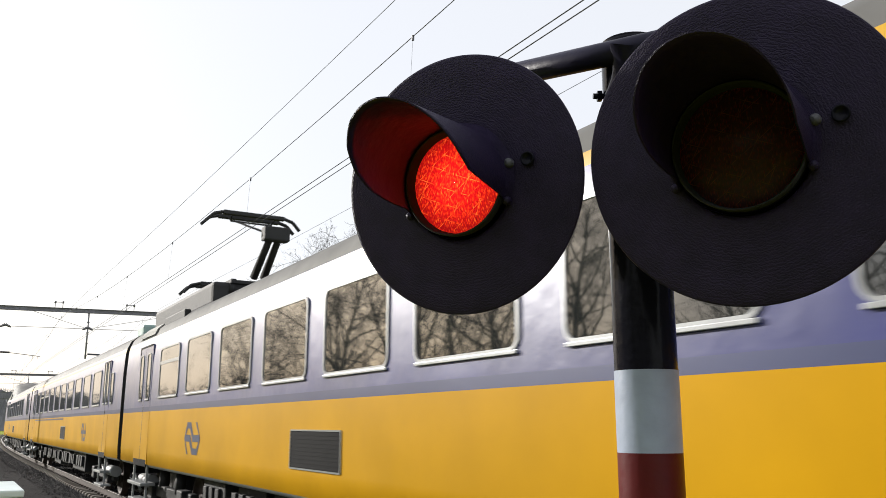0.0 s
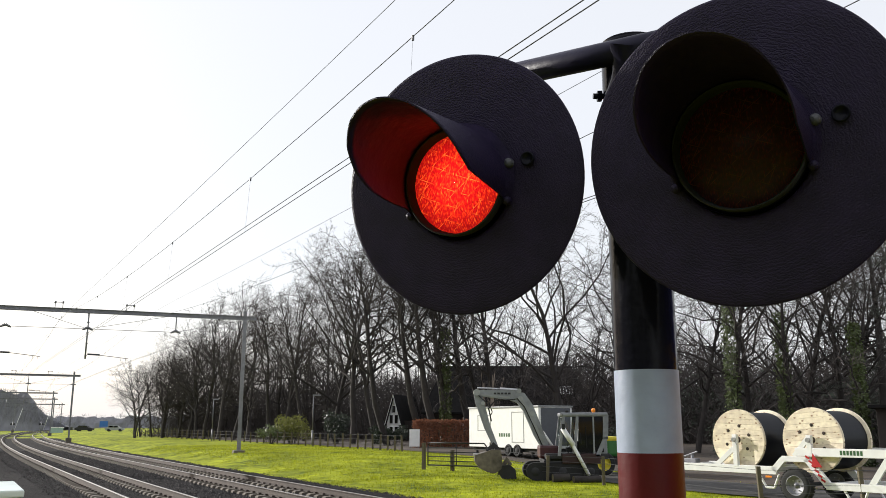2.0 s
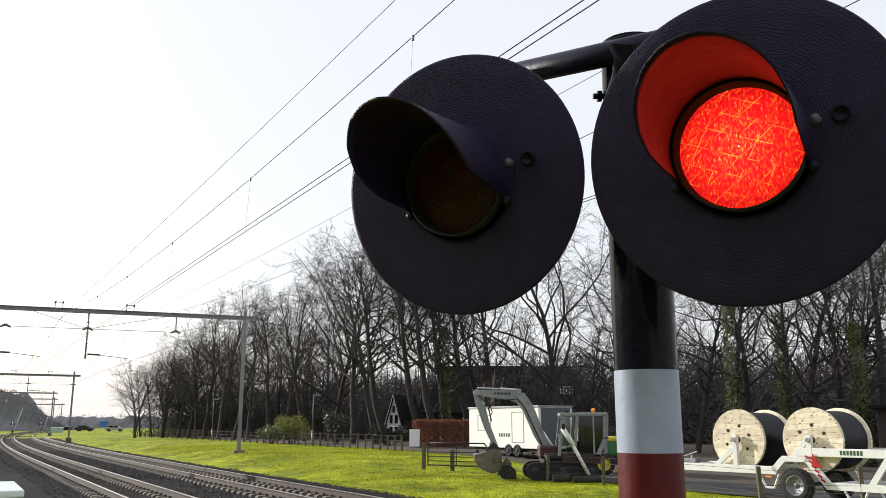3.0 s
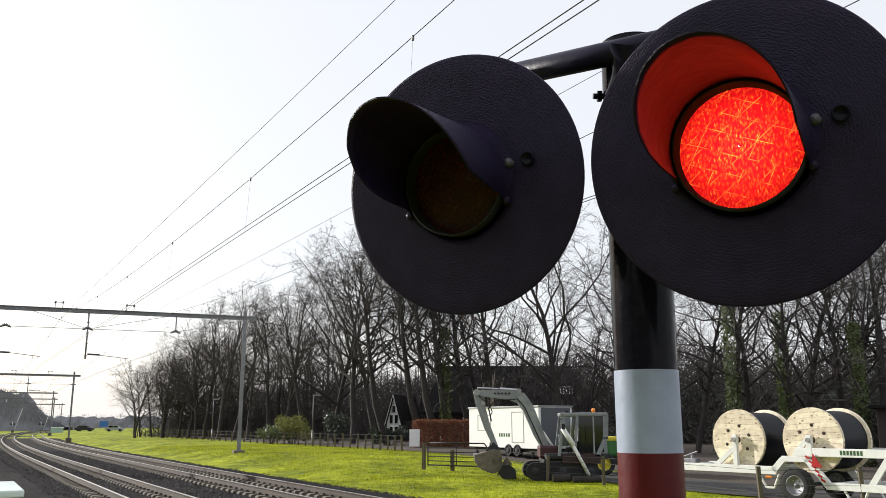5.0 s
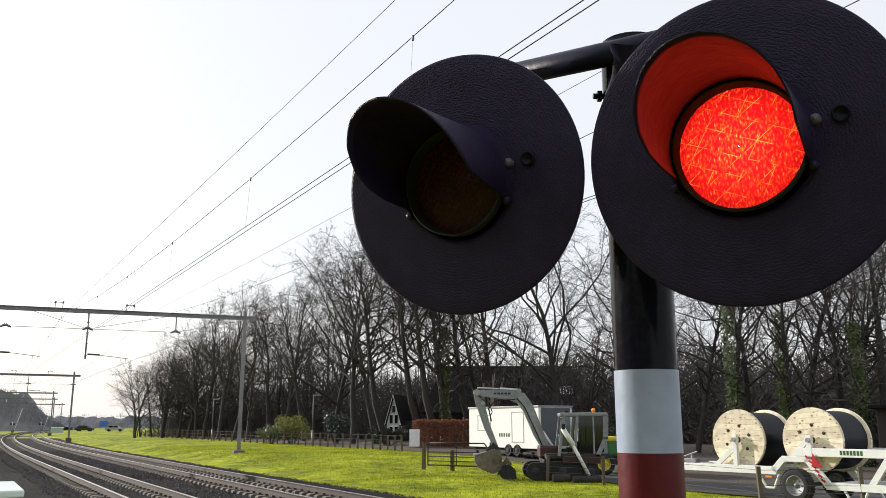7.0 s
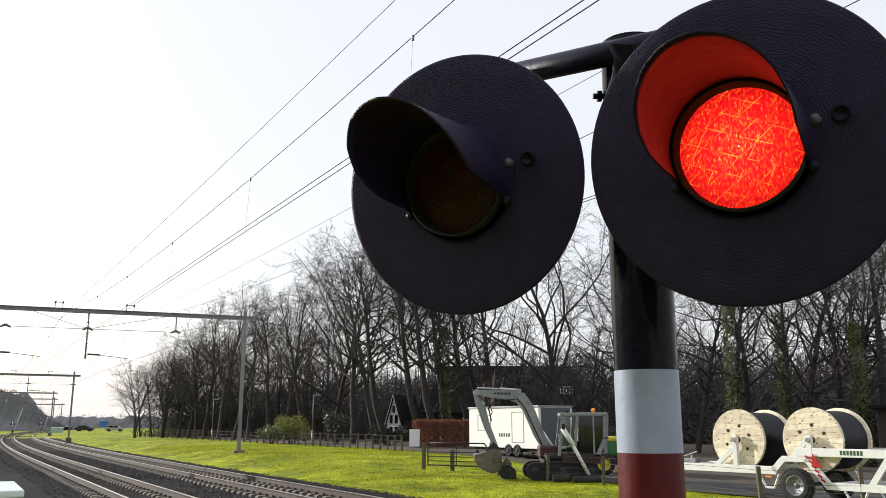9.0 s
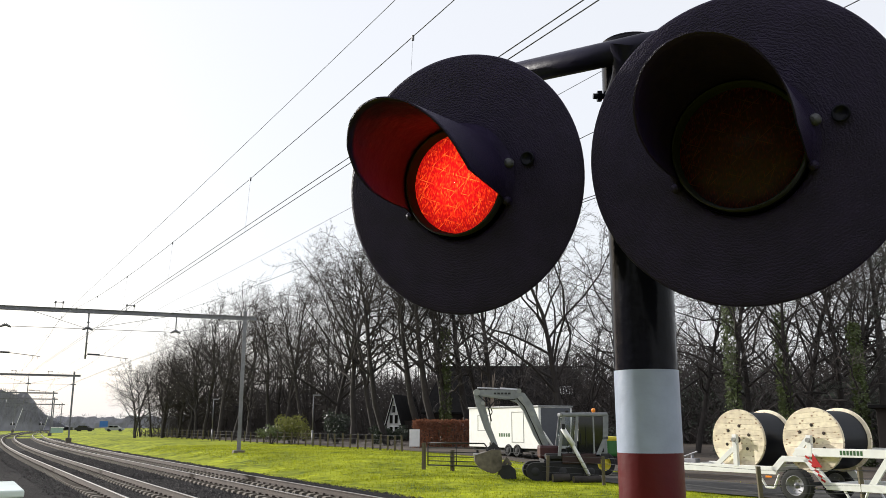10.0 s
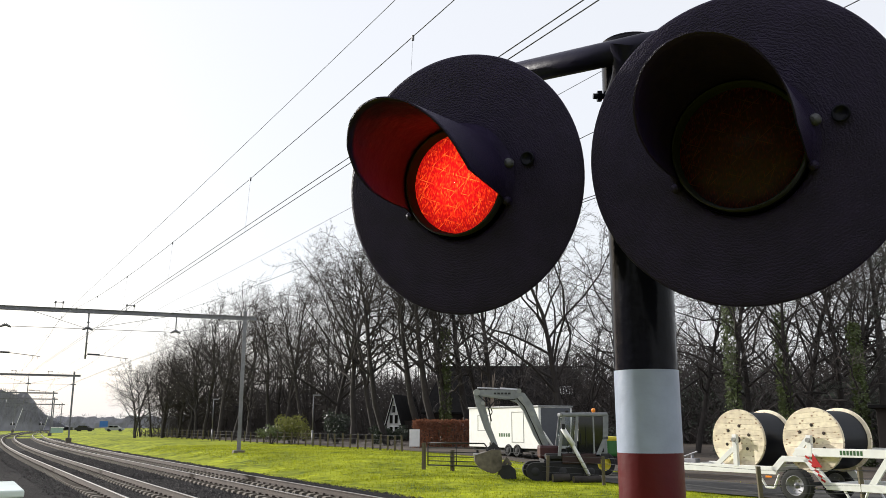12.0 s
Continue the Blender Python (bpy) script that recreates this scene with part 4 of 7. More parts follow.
def build_pantograph(car, y0, raised):
    z = 4.25
    bm = B()
    for x in (-0.6, 0.6):
        box(bm, (x - 0.05, y0 - 0.9, z + 0.08), (x + 0.05, y0 + 0.9, z + 0.16), 0.01)
        for dy in (-0.8, 0.8):
            rod(bm, (x, y0 + dy, z - 0.08), (x, y0 + dy, z + 0.1), 0.06, 0.05, 10)
    for dy in (-0.8, 0.8):
        box(bm, (-0.6, y0 + dy - 0.04, z + 0.09), (0.6, y0 + dy + 0.04, z + 0.15))
    base = part("pantograph", bm, M["train_dark"], car, "dark roof pantograph on insulators")
    zt = 5.88 if raised else 4.68
    zk = 5.2 if raised else 4.45
    knee = y0 - 1.35 if raised else y0 - 1.1
    arm = B()
    for x in (-0.16, 0.16):
        rod(arm, (x * 0.6, y0 - 0.45, z + 0.3), (x * 0.5, knee, zk), 0.08, 0.065, 8)
        rod(arm, (x * 0.5, knee, zk), (x * 2.2, y0 + 0.2, zt - 0.12), 0.022, 0.018, 8)
    rod(arm, (0.2, y0 - 0.1, z + 0.3), (0.1, knee + 0.15, zk - 0.05), 0.018, 0.018, 6)
    box(arm, (-0.24, knee - 0.12, zk - 0.12), (0.24, knee + 0.12, zk + 0.14), 0.03)
    part("arm", arm, M["train_dark"], base)
    head = B()
    for dy in (-0.18, 0.18):
        pts = [(-0.95, y0 + 0.2 + dy, zt - 0.22), (-0.8, y0 + 0.2 + dy, zt - 0.06), (-0.6, y0 + 0.2 + dy, zt), (0.6, y0 + 0.2 + dy, zt), (0.8, y0 + 0.2 + dy, zt - 0.06),
               (0.95, y0 + 0.2 + dy, zt - 0.22)]
        path_rod(head, pts, 0.035, 6)
        box(head, (-0.62, y0 + 0.2 + dy - 0.06, zt - 0.05), (0.62, y0 + 0.2 + dy + 0.06, zt + 0.03), 0.01)
        for x in (-0.45, 0.45):
            rod(head, (x, y0 + 0.2 + dy, zt), (x * 0.9, y0 + 0.2, zt - 0.13), 0.014, 0.014, 5)
    rod(head, (-0.42, y0 + 0.2, zt - 0.13), (0.42, y0 + 0.2, zt - 0.13), 0.02, 0.02, 6)
    part("collector_head", head, M["train_dark"], base)


def build_train():
    # leading carriage: its rear door end with two pantographs above it
    wins = [(CAR - 4.87, 1.60, True)] + [(CAR - 7.03 - 2.07 * k, 1.57, False) for k in range(9)]
    slim = [(CAR - 2.29, 0.36, 2.30, 3.24), (CAR - 3.03, 0.36, 2.30, 3.24)]
    a, abody = build_carriage("yellow and blue express train carriage with roof pantographs", wins, slim, [(CAR - 2.62, 1.40)], [CAR - 6.9], [(CAR - 12.25, 1.44)],
                              pantos=((CAR - 5.1, True), (CAR - 3.6, False)), vents=((CAR - 2.35, 1.6),))
    bm = B()
    box(bm, (-0.95, CAR - 5.9, 3.9), (0.95, CAR - 0.9, 4.36), 0.08)
    for x in (-1.24, 1.12):
        box(bm, (x, CAR - 5.1, 3.70), (x + 0.12, CAR - 3.4, 3.92), 0.02)
    part("roof_equipment", bm, M["train_dark"], a, "dark roof screens and boxes")
    # middle carriage
    wins = [(4.15 + 2.03 * k, 1.47, k in (3, 7, 8)) for k in range(10)]
    slim = [(2.21, 0.34, 2.33, 3.40), (2.71, 0.34, 2.33, 3.40), (1.52, 0.42, 2.33, 3.08), (CAR - 2.25, 0.38, 2.30, 3.24), (CAR - 3.02, 0.38, 2.30, 3.24)]
    b, bbody = build_carriage("yellow and blue middle train carriage", wins, slim, [(2.45, 1.1), (CAR - 2.62, 1.5)], [6.15], [(11.5, 1.3)], line=True)
    bm = B()
    box(bm, (-0.95, 0.5, 3.92), (-0.35, 1.2, 4.22), 0.06)
    part("roof_box", bm, M["cabinet_green"], b)
    # trailing carriage with the driver's cab at its far end
    e = CAR
    wins = [(e - 8.08, 1.62, True)] + [(e - 10.28 - 2.06 * k, 1.55, k in (0, 3)) for k in range(6)]
    slim = [(e - 3.70, 0.42, 2.30, 3.22), (e - 6.45, 0.52, 2.33, 3.22), (e - 4.72, 0.36, 2.33, 3.24), (e - 5.52, 0.36, 2.33, 3.24), (2.05, 0.34, 2.33, 3.35), (2.55, 0.34, 2.33, 3.35), (1.36, 0.42, 2.33, 3.08)]
    c, cbody = build_carriage("yellow and blue trailing carriage with a raised driver's cab", wins, slim, [(e - 5.10, 1.5), (2.3, 1.3)], [e - 8.15], [(e - 13.4, 1.44)], cab=True,
                              vents=((e - 4.95, 1.5),))
    hump = B()
    prof = side_profile()[7:]
    rings = []
    for y, lift in ((e - 9.6, 0.0), (e - 8.6, 0.14), (e - 7.3, 0.40), (e - 4.6, 0.80), (e - 3.4, 0.74), (e - 2.2, 0.44), (e - 1.0, 0.05), (e - 0.35, -0.30)):
        ring = []
        for x, z in prof:
            wgt = smooth01(z, 3.6, 3.92)
            ring.append((x * (1 - 0.06 * smooth01(lift, 0.1, 0.5) * wgt), y, z + 0.005 + lift * wgt))
        rings.append([hump.verts.new(p) for p in ring] + [hump.verts.new((-p[0], p[1], p[2])) for p in ring[::-1][1:]])
    for p, q in zip(rings[:-1], rings[1:]):
        for i in range(len(p) - 1):
            hump.faces.new((p[i], p[i + 1], q[i + 1], q[i])).smooth = True
    bmesh.ops.recalc_face_normals(hump, faces=hump.faces)
    part("cab_roof", hump, M["train_roof"], c, "raised grey cab roof")
    nose = B()
    prof = side_profile()[:8]
    rings = []
    for k, (y, sc, drop) in enumerate(((e - 0.9, 1.0, 0.0), (e - 0.3, 0.995, 0.0), (e - 0.06, 0.975, 0.0), (e + 0.05, 0.93, 0.0))):
        rings.append([nose.verts.new((x * sc, y - 0.10 * max(0, z - 2.2), z)) for x, z in prof] + [nose.verts.new((-x * sc, y - 0.10 * max(0, z - 2.2), z)) for x, z in prof[::-1]])
    for p, q in zip(rings[:-1], rings[1:]):
        for i in range(len(p) - 1):
            z = (p[i].co.z + p[i + 1].co.z) / 2
            f = nose.faces.new((p[i], p[i + 1], q[i + 1], q[i]))
            f.material_index = 0 if z < 2.06 else 1
            f.smooth = True
    f = nose.faces.new(rings[-1])
    bmesh.ops.recalc_face_normals(nose, faces=nose.faces)
    part("nose", nose, [M["train_yellow"], M["train_blue"]], c, "rounded yellow nose below the cab")
    bm = B()
    for x in (-0.9, 0.9):
        rod(bm, (x, e - 0.2, 1.05), (x, e + 0.45, 1.05), 0.10, 0.09, 14)
        rod(bm, (x, e + 0.45, 1.05), (x, e + 0.5, 1.05), 0.22, 0.22, 18)
    box(bm, (-1.2, e - 0.5, 0.45), (1.2, e - 0.1, 0.98), 0.06)
    part("buffer_beam", bm, M["train_dark"], c, "black buffers and coupler beam")
    bm = B()
    side_box(bm, e - 2.35, e - 1.15, 3.08, 3.44, 0.006)
    panel = part("side_panel", bm, M["train_blue"], cbody, "small flush side panel")
    bm = B()
    side_box(bm, e - 2.37, e - 1.13, 3.055, 3.08, 0.012)
    side_box(bm, e - 2.37, e - 2.35, 3.08, 3.45, 0.012)
    part("edge", bm, M["rubber"], panel)
    # the cab's sloping windscreen between its roof and nose
    bm = B()
    vs = [bm.verts.new(p) for p in ((-0.78, e - 1.02, 4.03), (0.78, e - 1.02, 4.03), (0.78, e - 2.15, 4.46), (-0.78, e - 2.15, 4.46))]
    bm.faces.new(vs)
    bmesh.ops.solidify(bm, geom=bm.faces[:], thickness=0.07)
    part("windscreen", bm, M["glass"], c, "dark sloping windscreen")
    return a, b, c


TRAIN = build_train()
# the train's rear end along the track, by time
REAR = ((0.0, 74.7), (0.1, 71.1), (0.2, 66.75), (0.3, 63.43), (0.4, 59.05), (0.5, 55.78), (0.6, 52.42), (0.7, 48.86), (0.8, 45.7), (0.9, 42.44), (1.0, 37.88), (1.1, 34.48),
        (1.2, 31.09), (1.3, 27.29), (1.4, 22.7), (1.5, 19.3), (1.6, 14.66), (1.7, 11.32), (1.8, 8.13), (1.9, 5.14), (2.0, 1.3), (2.5, -16.5), (4.0, -70.0), (8.0, -212.0), (12.0, -354.0))


def train_pose(s_rear_of_car):
    """Pose of a carriage whose far end lies at s on the near track."""
    a, b = T(4.8, s_rear_of_car - CAR), T(4.8, s_rear_of_car)
    turn = math.atan2(-(b.x - a.x), b.y - a.y)
    return Matrix.Translation((a.x, a.y, 0)) @ Matrix.Rotation(turn, 4, "Z")


# ---- trees ----
def grow(seed, height, spread=0.35, low=0.28, limbs=17, twigs=6, lean=0.0, trunk_r=None):
    """Skeleton of a bare tree: the woody parts and the fine twigs as two meshes' verts and faces."""
    rng = random.Random(seed)
    wood, fine = ([], []), ([], [])

    def tube(store, pts, r0, r1, sides):
        v, f = store
        base = len(v)
        k = len(pts)
        for i, p in enumerate(pts):
            d = (pts[min(i + 1, k - 1)] - pts[max(i - 1, 0)]).normalized()
            u = d.orthogonal().normalized()
            w = d.cross(u)
            r = r0 + (r1 - r0) * i / (k - 1)
            for j in range(sides):
                t = 2 * math.pi * j / sides
                v.append(p + (u * math.cos(t) + w * math.sin(t)) * r)
        for i in range(k - 1):
            for j in range(sides):
                a, b = base + i * sides + j, base + i * sides + (j + 1) % sides
                f.append((a, b, b + sides, a + sides))

    def ribbon(pts, r0, r1):
        """A thin twig as a narrow strip."""
        v, f = fine
        axis = (pts[-1] - pts[0]).normalized()
        w = axis.orthogonal().normalized()
        w.rotate(Matrix.Rotation(rng.random() * 3.1, 3, axis))
        k = len(v)
        for i, p in enumerate(pts):
            r = r0 + (r1 - r0) * i / (len(pts) - 1)
            v += [p - w * r, p + w * r]
        for i in range(len(pts) - 1):
            a = k + 2 * i
            f.append((a, a + 1, a + 3, a + 2))

    def limb(p, d, length, r, level):
        if level == 4:
            v, f = fine
            w = d.orthogonal().normalized() * 0.009
            v += [p - w, p + w, p + d * length]
            f.append((len(v) - 3, len(v) - 2, len(v) - 1))
            return
        k = (8, 6, 4, 2)[level]
        pts = [p]
        q, dd = p.copy(), d.copy()
        wob = (0.09, 0.26, 0.34, 0.30)[level]
        lift = (0.05, 0.09, 0.03, 0.0)[level]
        for i in range(k):
            dd = (dd + Vector((rng.gauss(0, wob), rng.gauss(0, wob), rng.gauss(0, wob) + lift))).normalized()
            q = q + dd * length / k
            pts.append(q.copy())
        if level < 2:
            tube(wood, pts, r, r * (0.22 if level else 0.16), (9, 5)[level])
        elif level == 2:
            tube(fine, pts, r, r * 0.35, 3)
        else:
            ribbon(pts, r, r * 0.5)
        count = (limbs, 8, 7, twigs)[level]
        for c in range(count):
            u = (low + (0.99 - low) * (c + rng.random()) / count) if level == 0 else 0.20 + 0.80 * (c + rng.random()) / count
            x = u * k
            i = min(int(x), k - 1)
            at = pts[i].lerp(pts[i + 1], x - i)
            axis = (pts[i + 1] - pts[i]).normalized()
            side = axis.orthogonal().normalized()
            side.rotate(Matrix.Rotation(rng.random() * 6.28 if level else c * 2.4 + rng.random(), 3, axis))
            ang = (1.05 - 0.45 * u if level == 0 else 0.85) * rng.uniform(0.7, 1.25)
            nd = axis * math.cos(ang) + side * math.sin(ang)
            if level == 0:
                ln = height * spread * (1.15 - 0.7 * abs(u - 0.45) - 0.30 * u) * rng.uniform(0.7, 1.2)
            else:
                ln = length * rng.uniform(0.30, 0.52) * (1.15 - 0.4 * u)
            rr = max((0.045, 0.020, 0.010, 0.007)[level], r * (1 - u * 0.75) * (0.55, 0.45, 0.5, 0.6)[level])
            limb(at, nd, ln, min(rr, 0.19 if level == 0 else rr), level + 1)

    limb(Vector((0, 0, -0.3)), Vector((lean, 0, 1)).normalized(), height * 0.86, trunk_r or 0.012 * height + 0.05, 0)
    return wood, fine


def leaf_cloud(rng, points, size, jitter):
    """Small two-sided leaves scattered round points."""
    v, f = [], []
    for p in points:
        c = p + Vector((rng.gauss(0, jitter), rng.gauss(0, jitter), rng.gauss(0, jitter)))
        a = Vector((rng.gauss(0, 1), rng.gauss(0, 1), rng.gauss(0, 1))).normalized()
        b = a.orthogonal().normalized()
        s = size * rng.uniform(0.6, 1.4)
        k = len(v)
        v += [c - a * s, c + b * s * 0.6, c + a * s, c - b * s * 0.6]
        f.append((k, k + 1, k + 2, k + 3))
    return v, f


def build_tree(seed, height, label, ivy=0.0, **kw):
    wood, fine = grow(seed, height, **kw)
    t = empty("tree", Matrix())
    tagged(t, label, "tree", "bare trees of the wood")
    raw("trunk", *wood, M["bark"], t, smooth=True)
    raw("crown", *fine, M["twig"], t)
    if ivy:
        rng = random.Random(seed + 5)
        pts = []
        for _ in range(2600):
            z = rng.random() ** 1.3 * height * ivy
            a = rng.random() * 6.28
            r = 0.30 + 0.25 * rng.random() * (1 - z / height)
            pts.append(Vector((r * math.cos(a), r * math.sin(a), z)))
        tagged(raw("ivy", *leaf_cloud(rng, pts, 0.13, 0.12), M["ivy"], t), "dark green climbing ivy")
    return t


KINDS = [build_tree(11, 18, "tall bare oak tree with spreading dark limbs", spread=0.48, limbs=20),
         build_tree(23, 20, "tall slender bare tree with fine twigs", spread=0.36, low=0.3, limbs=20),
         build_tree(37, 17, "bare broad tree with crooked limbs", spread=0.60, low=0.2, limbs=20),
         build_tree(41, 19, "tall bare tree, its trunk wrapped in ivy", ivy=0.6, spread=0.40, low=0.25, limbs=18),
         build_tree(53, 15, "slim bare young tree", spread=0.34, low=0.12, limbs=20),
         build_tree(67, 21, "tall bare tree with a leaning trunk", spread=0.40, low=0.38, limbs=18, lean=0.22, trunk_r=0.36)]
KIND_H = (18, 20, 17, 19, 15, 21)
for k_tree in KINDS:
    k_tree.matrix_world = pose(0, 0, 0)
placed = set()


def plant(kind, x, y, height, turn):
    """The first of a kind stands where it is first asked for; later ones are copies."""
    sc = height / KIND_H[kind]
    z = gz(x, y)
    if kind not in placed:
        placed.add(kind)
        KINDS[kind].scale = (1, 1, 1)
        t = KINDS[kind]
        t.matrix_basis = Matrix.Translation((x, y, z)) @ Matrix.Rotation(turn, 4, "Z") @ Matrix.Scale(sc, 4)
    else:
        t = copy_thing(KINDS[kind], pose(0, 0, 0))
        t.matrix_basis = Matrix.Translation((x, y, z)) @ Matrix.Rotation(turn, 4, "Z") @ Matrix.Scale(sc, 4)
    return t


tree_rng = random.Random(3)
# the edge of the wood, from far along the line towards the road: kind, x, y, height, turn of the lean
for row in (((0, -39.0, 108, 10.5, None), (1, -37.8, 111, 11, None), (1, -35.2, 107, 13, None), (2, -38.2, 106, 10, None), (2, -36.0, 110, 11.5, None), (0, -37.2, 114, 11, None), (2, -33.8, 116, 13, None), (0, -32.4, 110, 14, None), (2, -30.2, 112, 15, None), (0, -34.5, 112, 12, None), (1, -33.5, 108, 13, None), (0, -31.0, 104, 14, None), (2, -29.5, 102, 14.5, None),
             (0, -27.5, 98, 17.5, None), (0, -25.0, 95, 19.5, None), (1, -22.6, 92, 17.5, None), (4, -20.6, 90, 16, None)),
            ((1, -18.0, 88, 17.5, None), (0, -16.0, 86, 18.5, None), (1, -13.6, 84, 18, None), (4, -11.2, 82, 15, None), (2, -9.6, 76, 19.5, 2.6), (0, -7.4, 70, 21.0, None),
             (1, -5.4, 70, 18, None)),
            ((5, -4.2, 66, 17.5, 3.1), (5, -1.3, 64, 18, 3.0), (5, -0.2, 63, 19, 3.3), (5, 1.1, 65, 18, 2.9), (3, 0.2, 62.5, 15, None), (5, 2.5, 65, 19, 3.4), (1, 3.2, 66, 15, None),
             (5, 4.9, 64, 17.5, 3.0), (4, 5.3, 67, 12, None)),
            ((2, 8.1, 58, 18.5, 0.4), (4, 10.4, 62, 11, None), (1, 12.0, 58, 14.5, None), (2, 14.4, 56, 16, None), (1, 16.0, 54, 14, None), (3, 15.8, 46, 15, None), (0, 19.3, 54, 16, None)),
            ((3, 18.6, 46, 14, None), (2, 20.4, 48, 15.5, None), (5, 22.6, 48, 14.5, None), (3, 21.2, 43, 12.5, None), (2, 24.4, 50, 16, None), (0, 27.0, 52, 16, None), (1, 29.5, 50, 16, None))):
    for kind, x, y, h, turn in row:
        spin_by = tree_rng.random() * 6.28
        plant(kind, x, y, h * (0.91 if x < -6 else 0.96), spin_by if turn is None else turn)
# deeper in the wood
for i in range(26):
    u = i / 25
    x = -30 + 66 * u + tree_rng.uniform(-2, 2)
    y = 122 - 50 * u + tree_rng.uniform(-5, 9)
    plant((1, 4, 0, 1, 5)[i % 5], x, y, tree_rng.uniform(7.5, 10.5), tree_rng.random() * 6.28)
for i in range(14):
    plant((4, 1, 2, 4)[i % 4], -41 + 2.3 * i + tree_rng.uniform(-0.8, 0.8), 118 - 2.0 * i + tree_rng.uniform(-2, 3), tree_rng.uniform(8.5, 11) + 0.35 * i, tree_rng.random() * 6.28)
# across the line, where the road comes from
for i in range(26):
    s, n = -46 + 5.2 * i + tree_rng.uniform(-2, 2), tree_rng.uniform(-27, -16)
    p = T(n, s)
    plant((0, 2, 1, 5)[i % 4], p.x, p.y, tree_rng.uniform(13, 18), tree_rng.random() * 6.28)


def build_thicket():
    """Undergrowth and saplings that fill the wood."""
    rng = random.Random(9)
    v, f = [], []
    for _ in range(125000):
        u = rng.random() ** 0.85
        x = -40 + 84 * u + rng.uniform(-3, 3)
        y = 116 - 64 * u + rng.uniform(0, 26)
        if u < 0.4 and rng.random() < 0.25:
            continue
        hmax = (8.5 if u > 0.35 else 6.0 + 6 * u) * (0.8 + 0.4 * noise.noise(Vector((x * 0.2, y * 0.1, 0))))
        z = gz(x, y) + hmax * rng.random() ** 1.9
        d = Vector((rng.gauss(0, 0.55), rng.gauss(0, 0.55), rng.uniform(0.2, 1.0))).normalized()
        ln = rng.uniform(0.5, 1.9)
        w = rng.uniform(0.012, 0.04)
        side = d.cross(Vector((rng.gauss(0, 0.3), 1, rng.gauss(0, 0.3)))).normalized() * w
        a = Vector((x, y, z))
        k = len(v)
        v += [a - side, a + side, a + d * ln + side * 0.3, a + d * ln - side * 0.3]
        f.append((k, k + 1, k + 2, k + 3))
    tagged(raw("undergrowth", v, f, M["brush"]), "dense brown winter undergrowth between the trees", "undergrowth", kind="stuff")
    v, f = [], []
    for i in range(220):
        u = rng.random()
        x = -34 + 78 * u + rng.uniform(-3, 3)
        y = 122 - 52 * u + rng.uniform(-3, 24)
        h = rng.uniform(7, 11)
        r = rng.uniform(0.05, 0.16)
        z = gz(x, y)
        lx, ly = rng.gauss(0, 0.5), rng.gauss(0, 0.5)
        k = len(v)
        for j in range(4):
            t = 1.571 * j
            v.append((x + r * math.cos(t), y + r * math.sin(t), z - 0.2))
        for j in range(4):
            t = 1.571 * j
            v.append((x + lx + 0.3 * r * math.cos(t), y + ly + 0.3 * r * math.sin(t), z + h))
        f += [(k + j, k + (j + 1) % 4, k + 4 + (j + 1) % 4, k + 4 + j) for j in range(4)]
    tagged(raw("distant_trunks", v, f, M["bark_dark"]), "many thin dark trunks deep in the wood", "wood", kind="stuff")
    # unseen brush across the line, added to darken what the train's near side mirrors
    v, f = [], []
    for _ in range(52000):
        sa, na = rng.uniform(-60, 150), -17 - 15 * rng.random()
        q = T(na, sa)
        z = gz(q.x, q.y) + (5.5 + 3.0 * noise.noise(Vector((q.x * 0.15, q.y * 0.15, 4)))) * rng.random() ** 1.5
        d = Vector((rng.gauss(0, 0.6), rng.gauss(0, 0.6), rng.uniform(0.2, 1.0))).normalized()
        side = d.cross(Vector((rng.gauss(0, 1), rng.gauss(0, 1), 0.2))).normalized() * rng.uniform(0.03, 0.10)
        k = len(v)
        a = Vector((q.x, q.y, z))
        e = a + d * rng.uniform(0.6, 2.0)
        v += [a - side, a + side, e]
        f.append((k, k + 1, k + 2))
    tagged(raw("undergrowth", v, f, M["brush"]), "brown winter brush across the line, added as unseen dark backing", "undergrowth", kind="stuff")
    # dark evergreens low in the wood
    pts = []
    for i in range(250):
        u = rng.random() ** 0.5
        cx, cy = -22 + 70 * u, 108 - 58 * u + rng.uniform(2, 20)
        r = rng.uniform(1.2, 2.8) * (1.35 if u > 0.62 else 1.0)
        for _ in range(420):
            d = Vector((rng.gauss(0, 1), rng.gauss(0, 1), abs(rng.gauss(0, 1)))).normalized() * r * rng.uniform(0.6, 1.0)
            pts.append(Vector((cx, cy, gz(cx, cy))) + Vector((d.x, d.y, d.z * (1.9 if u > 0.55 else 1.3))))
    tagged(raw("evergreen_undergrowth", *leaf_cloud(rng, pts, 0.20, 0.12), M["evergreen"]), "dark evergreen shrubs low in the wood", "shrubs", kind="stuff")


build_thicket()


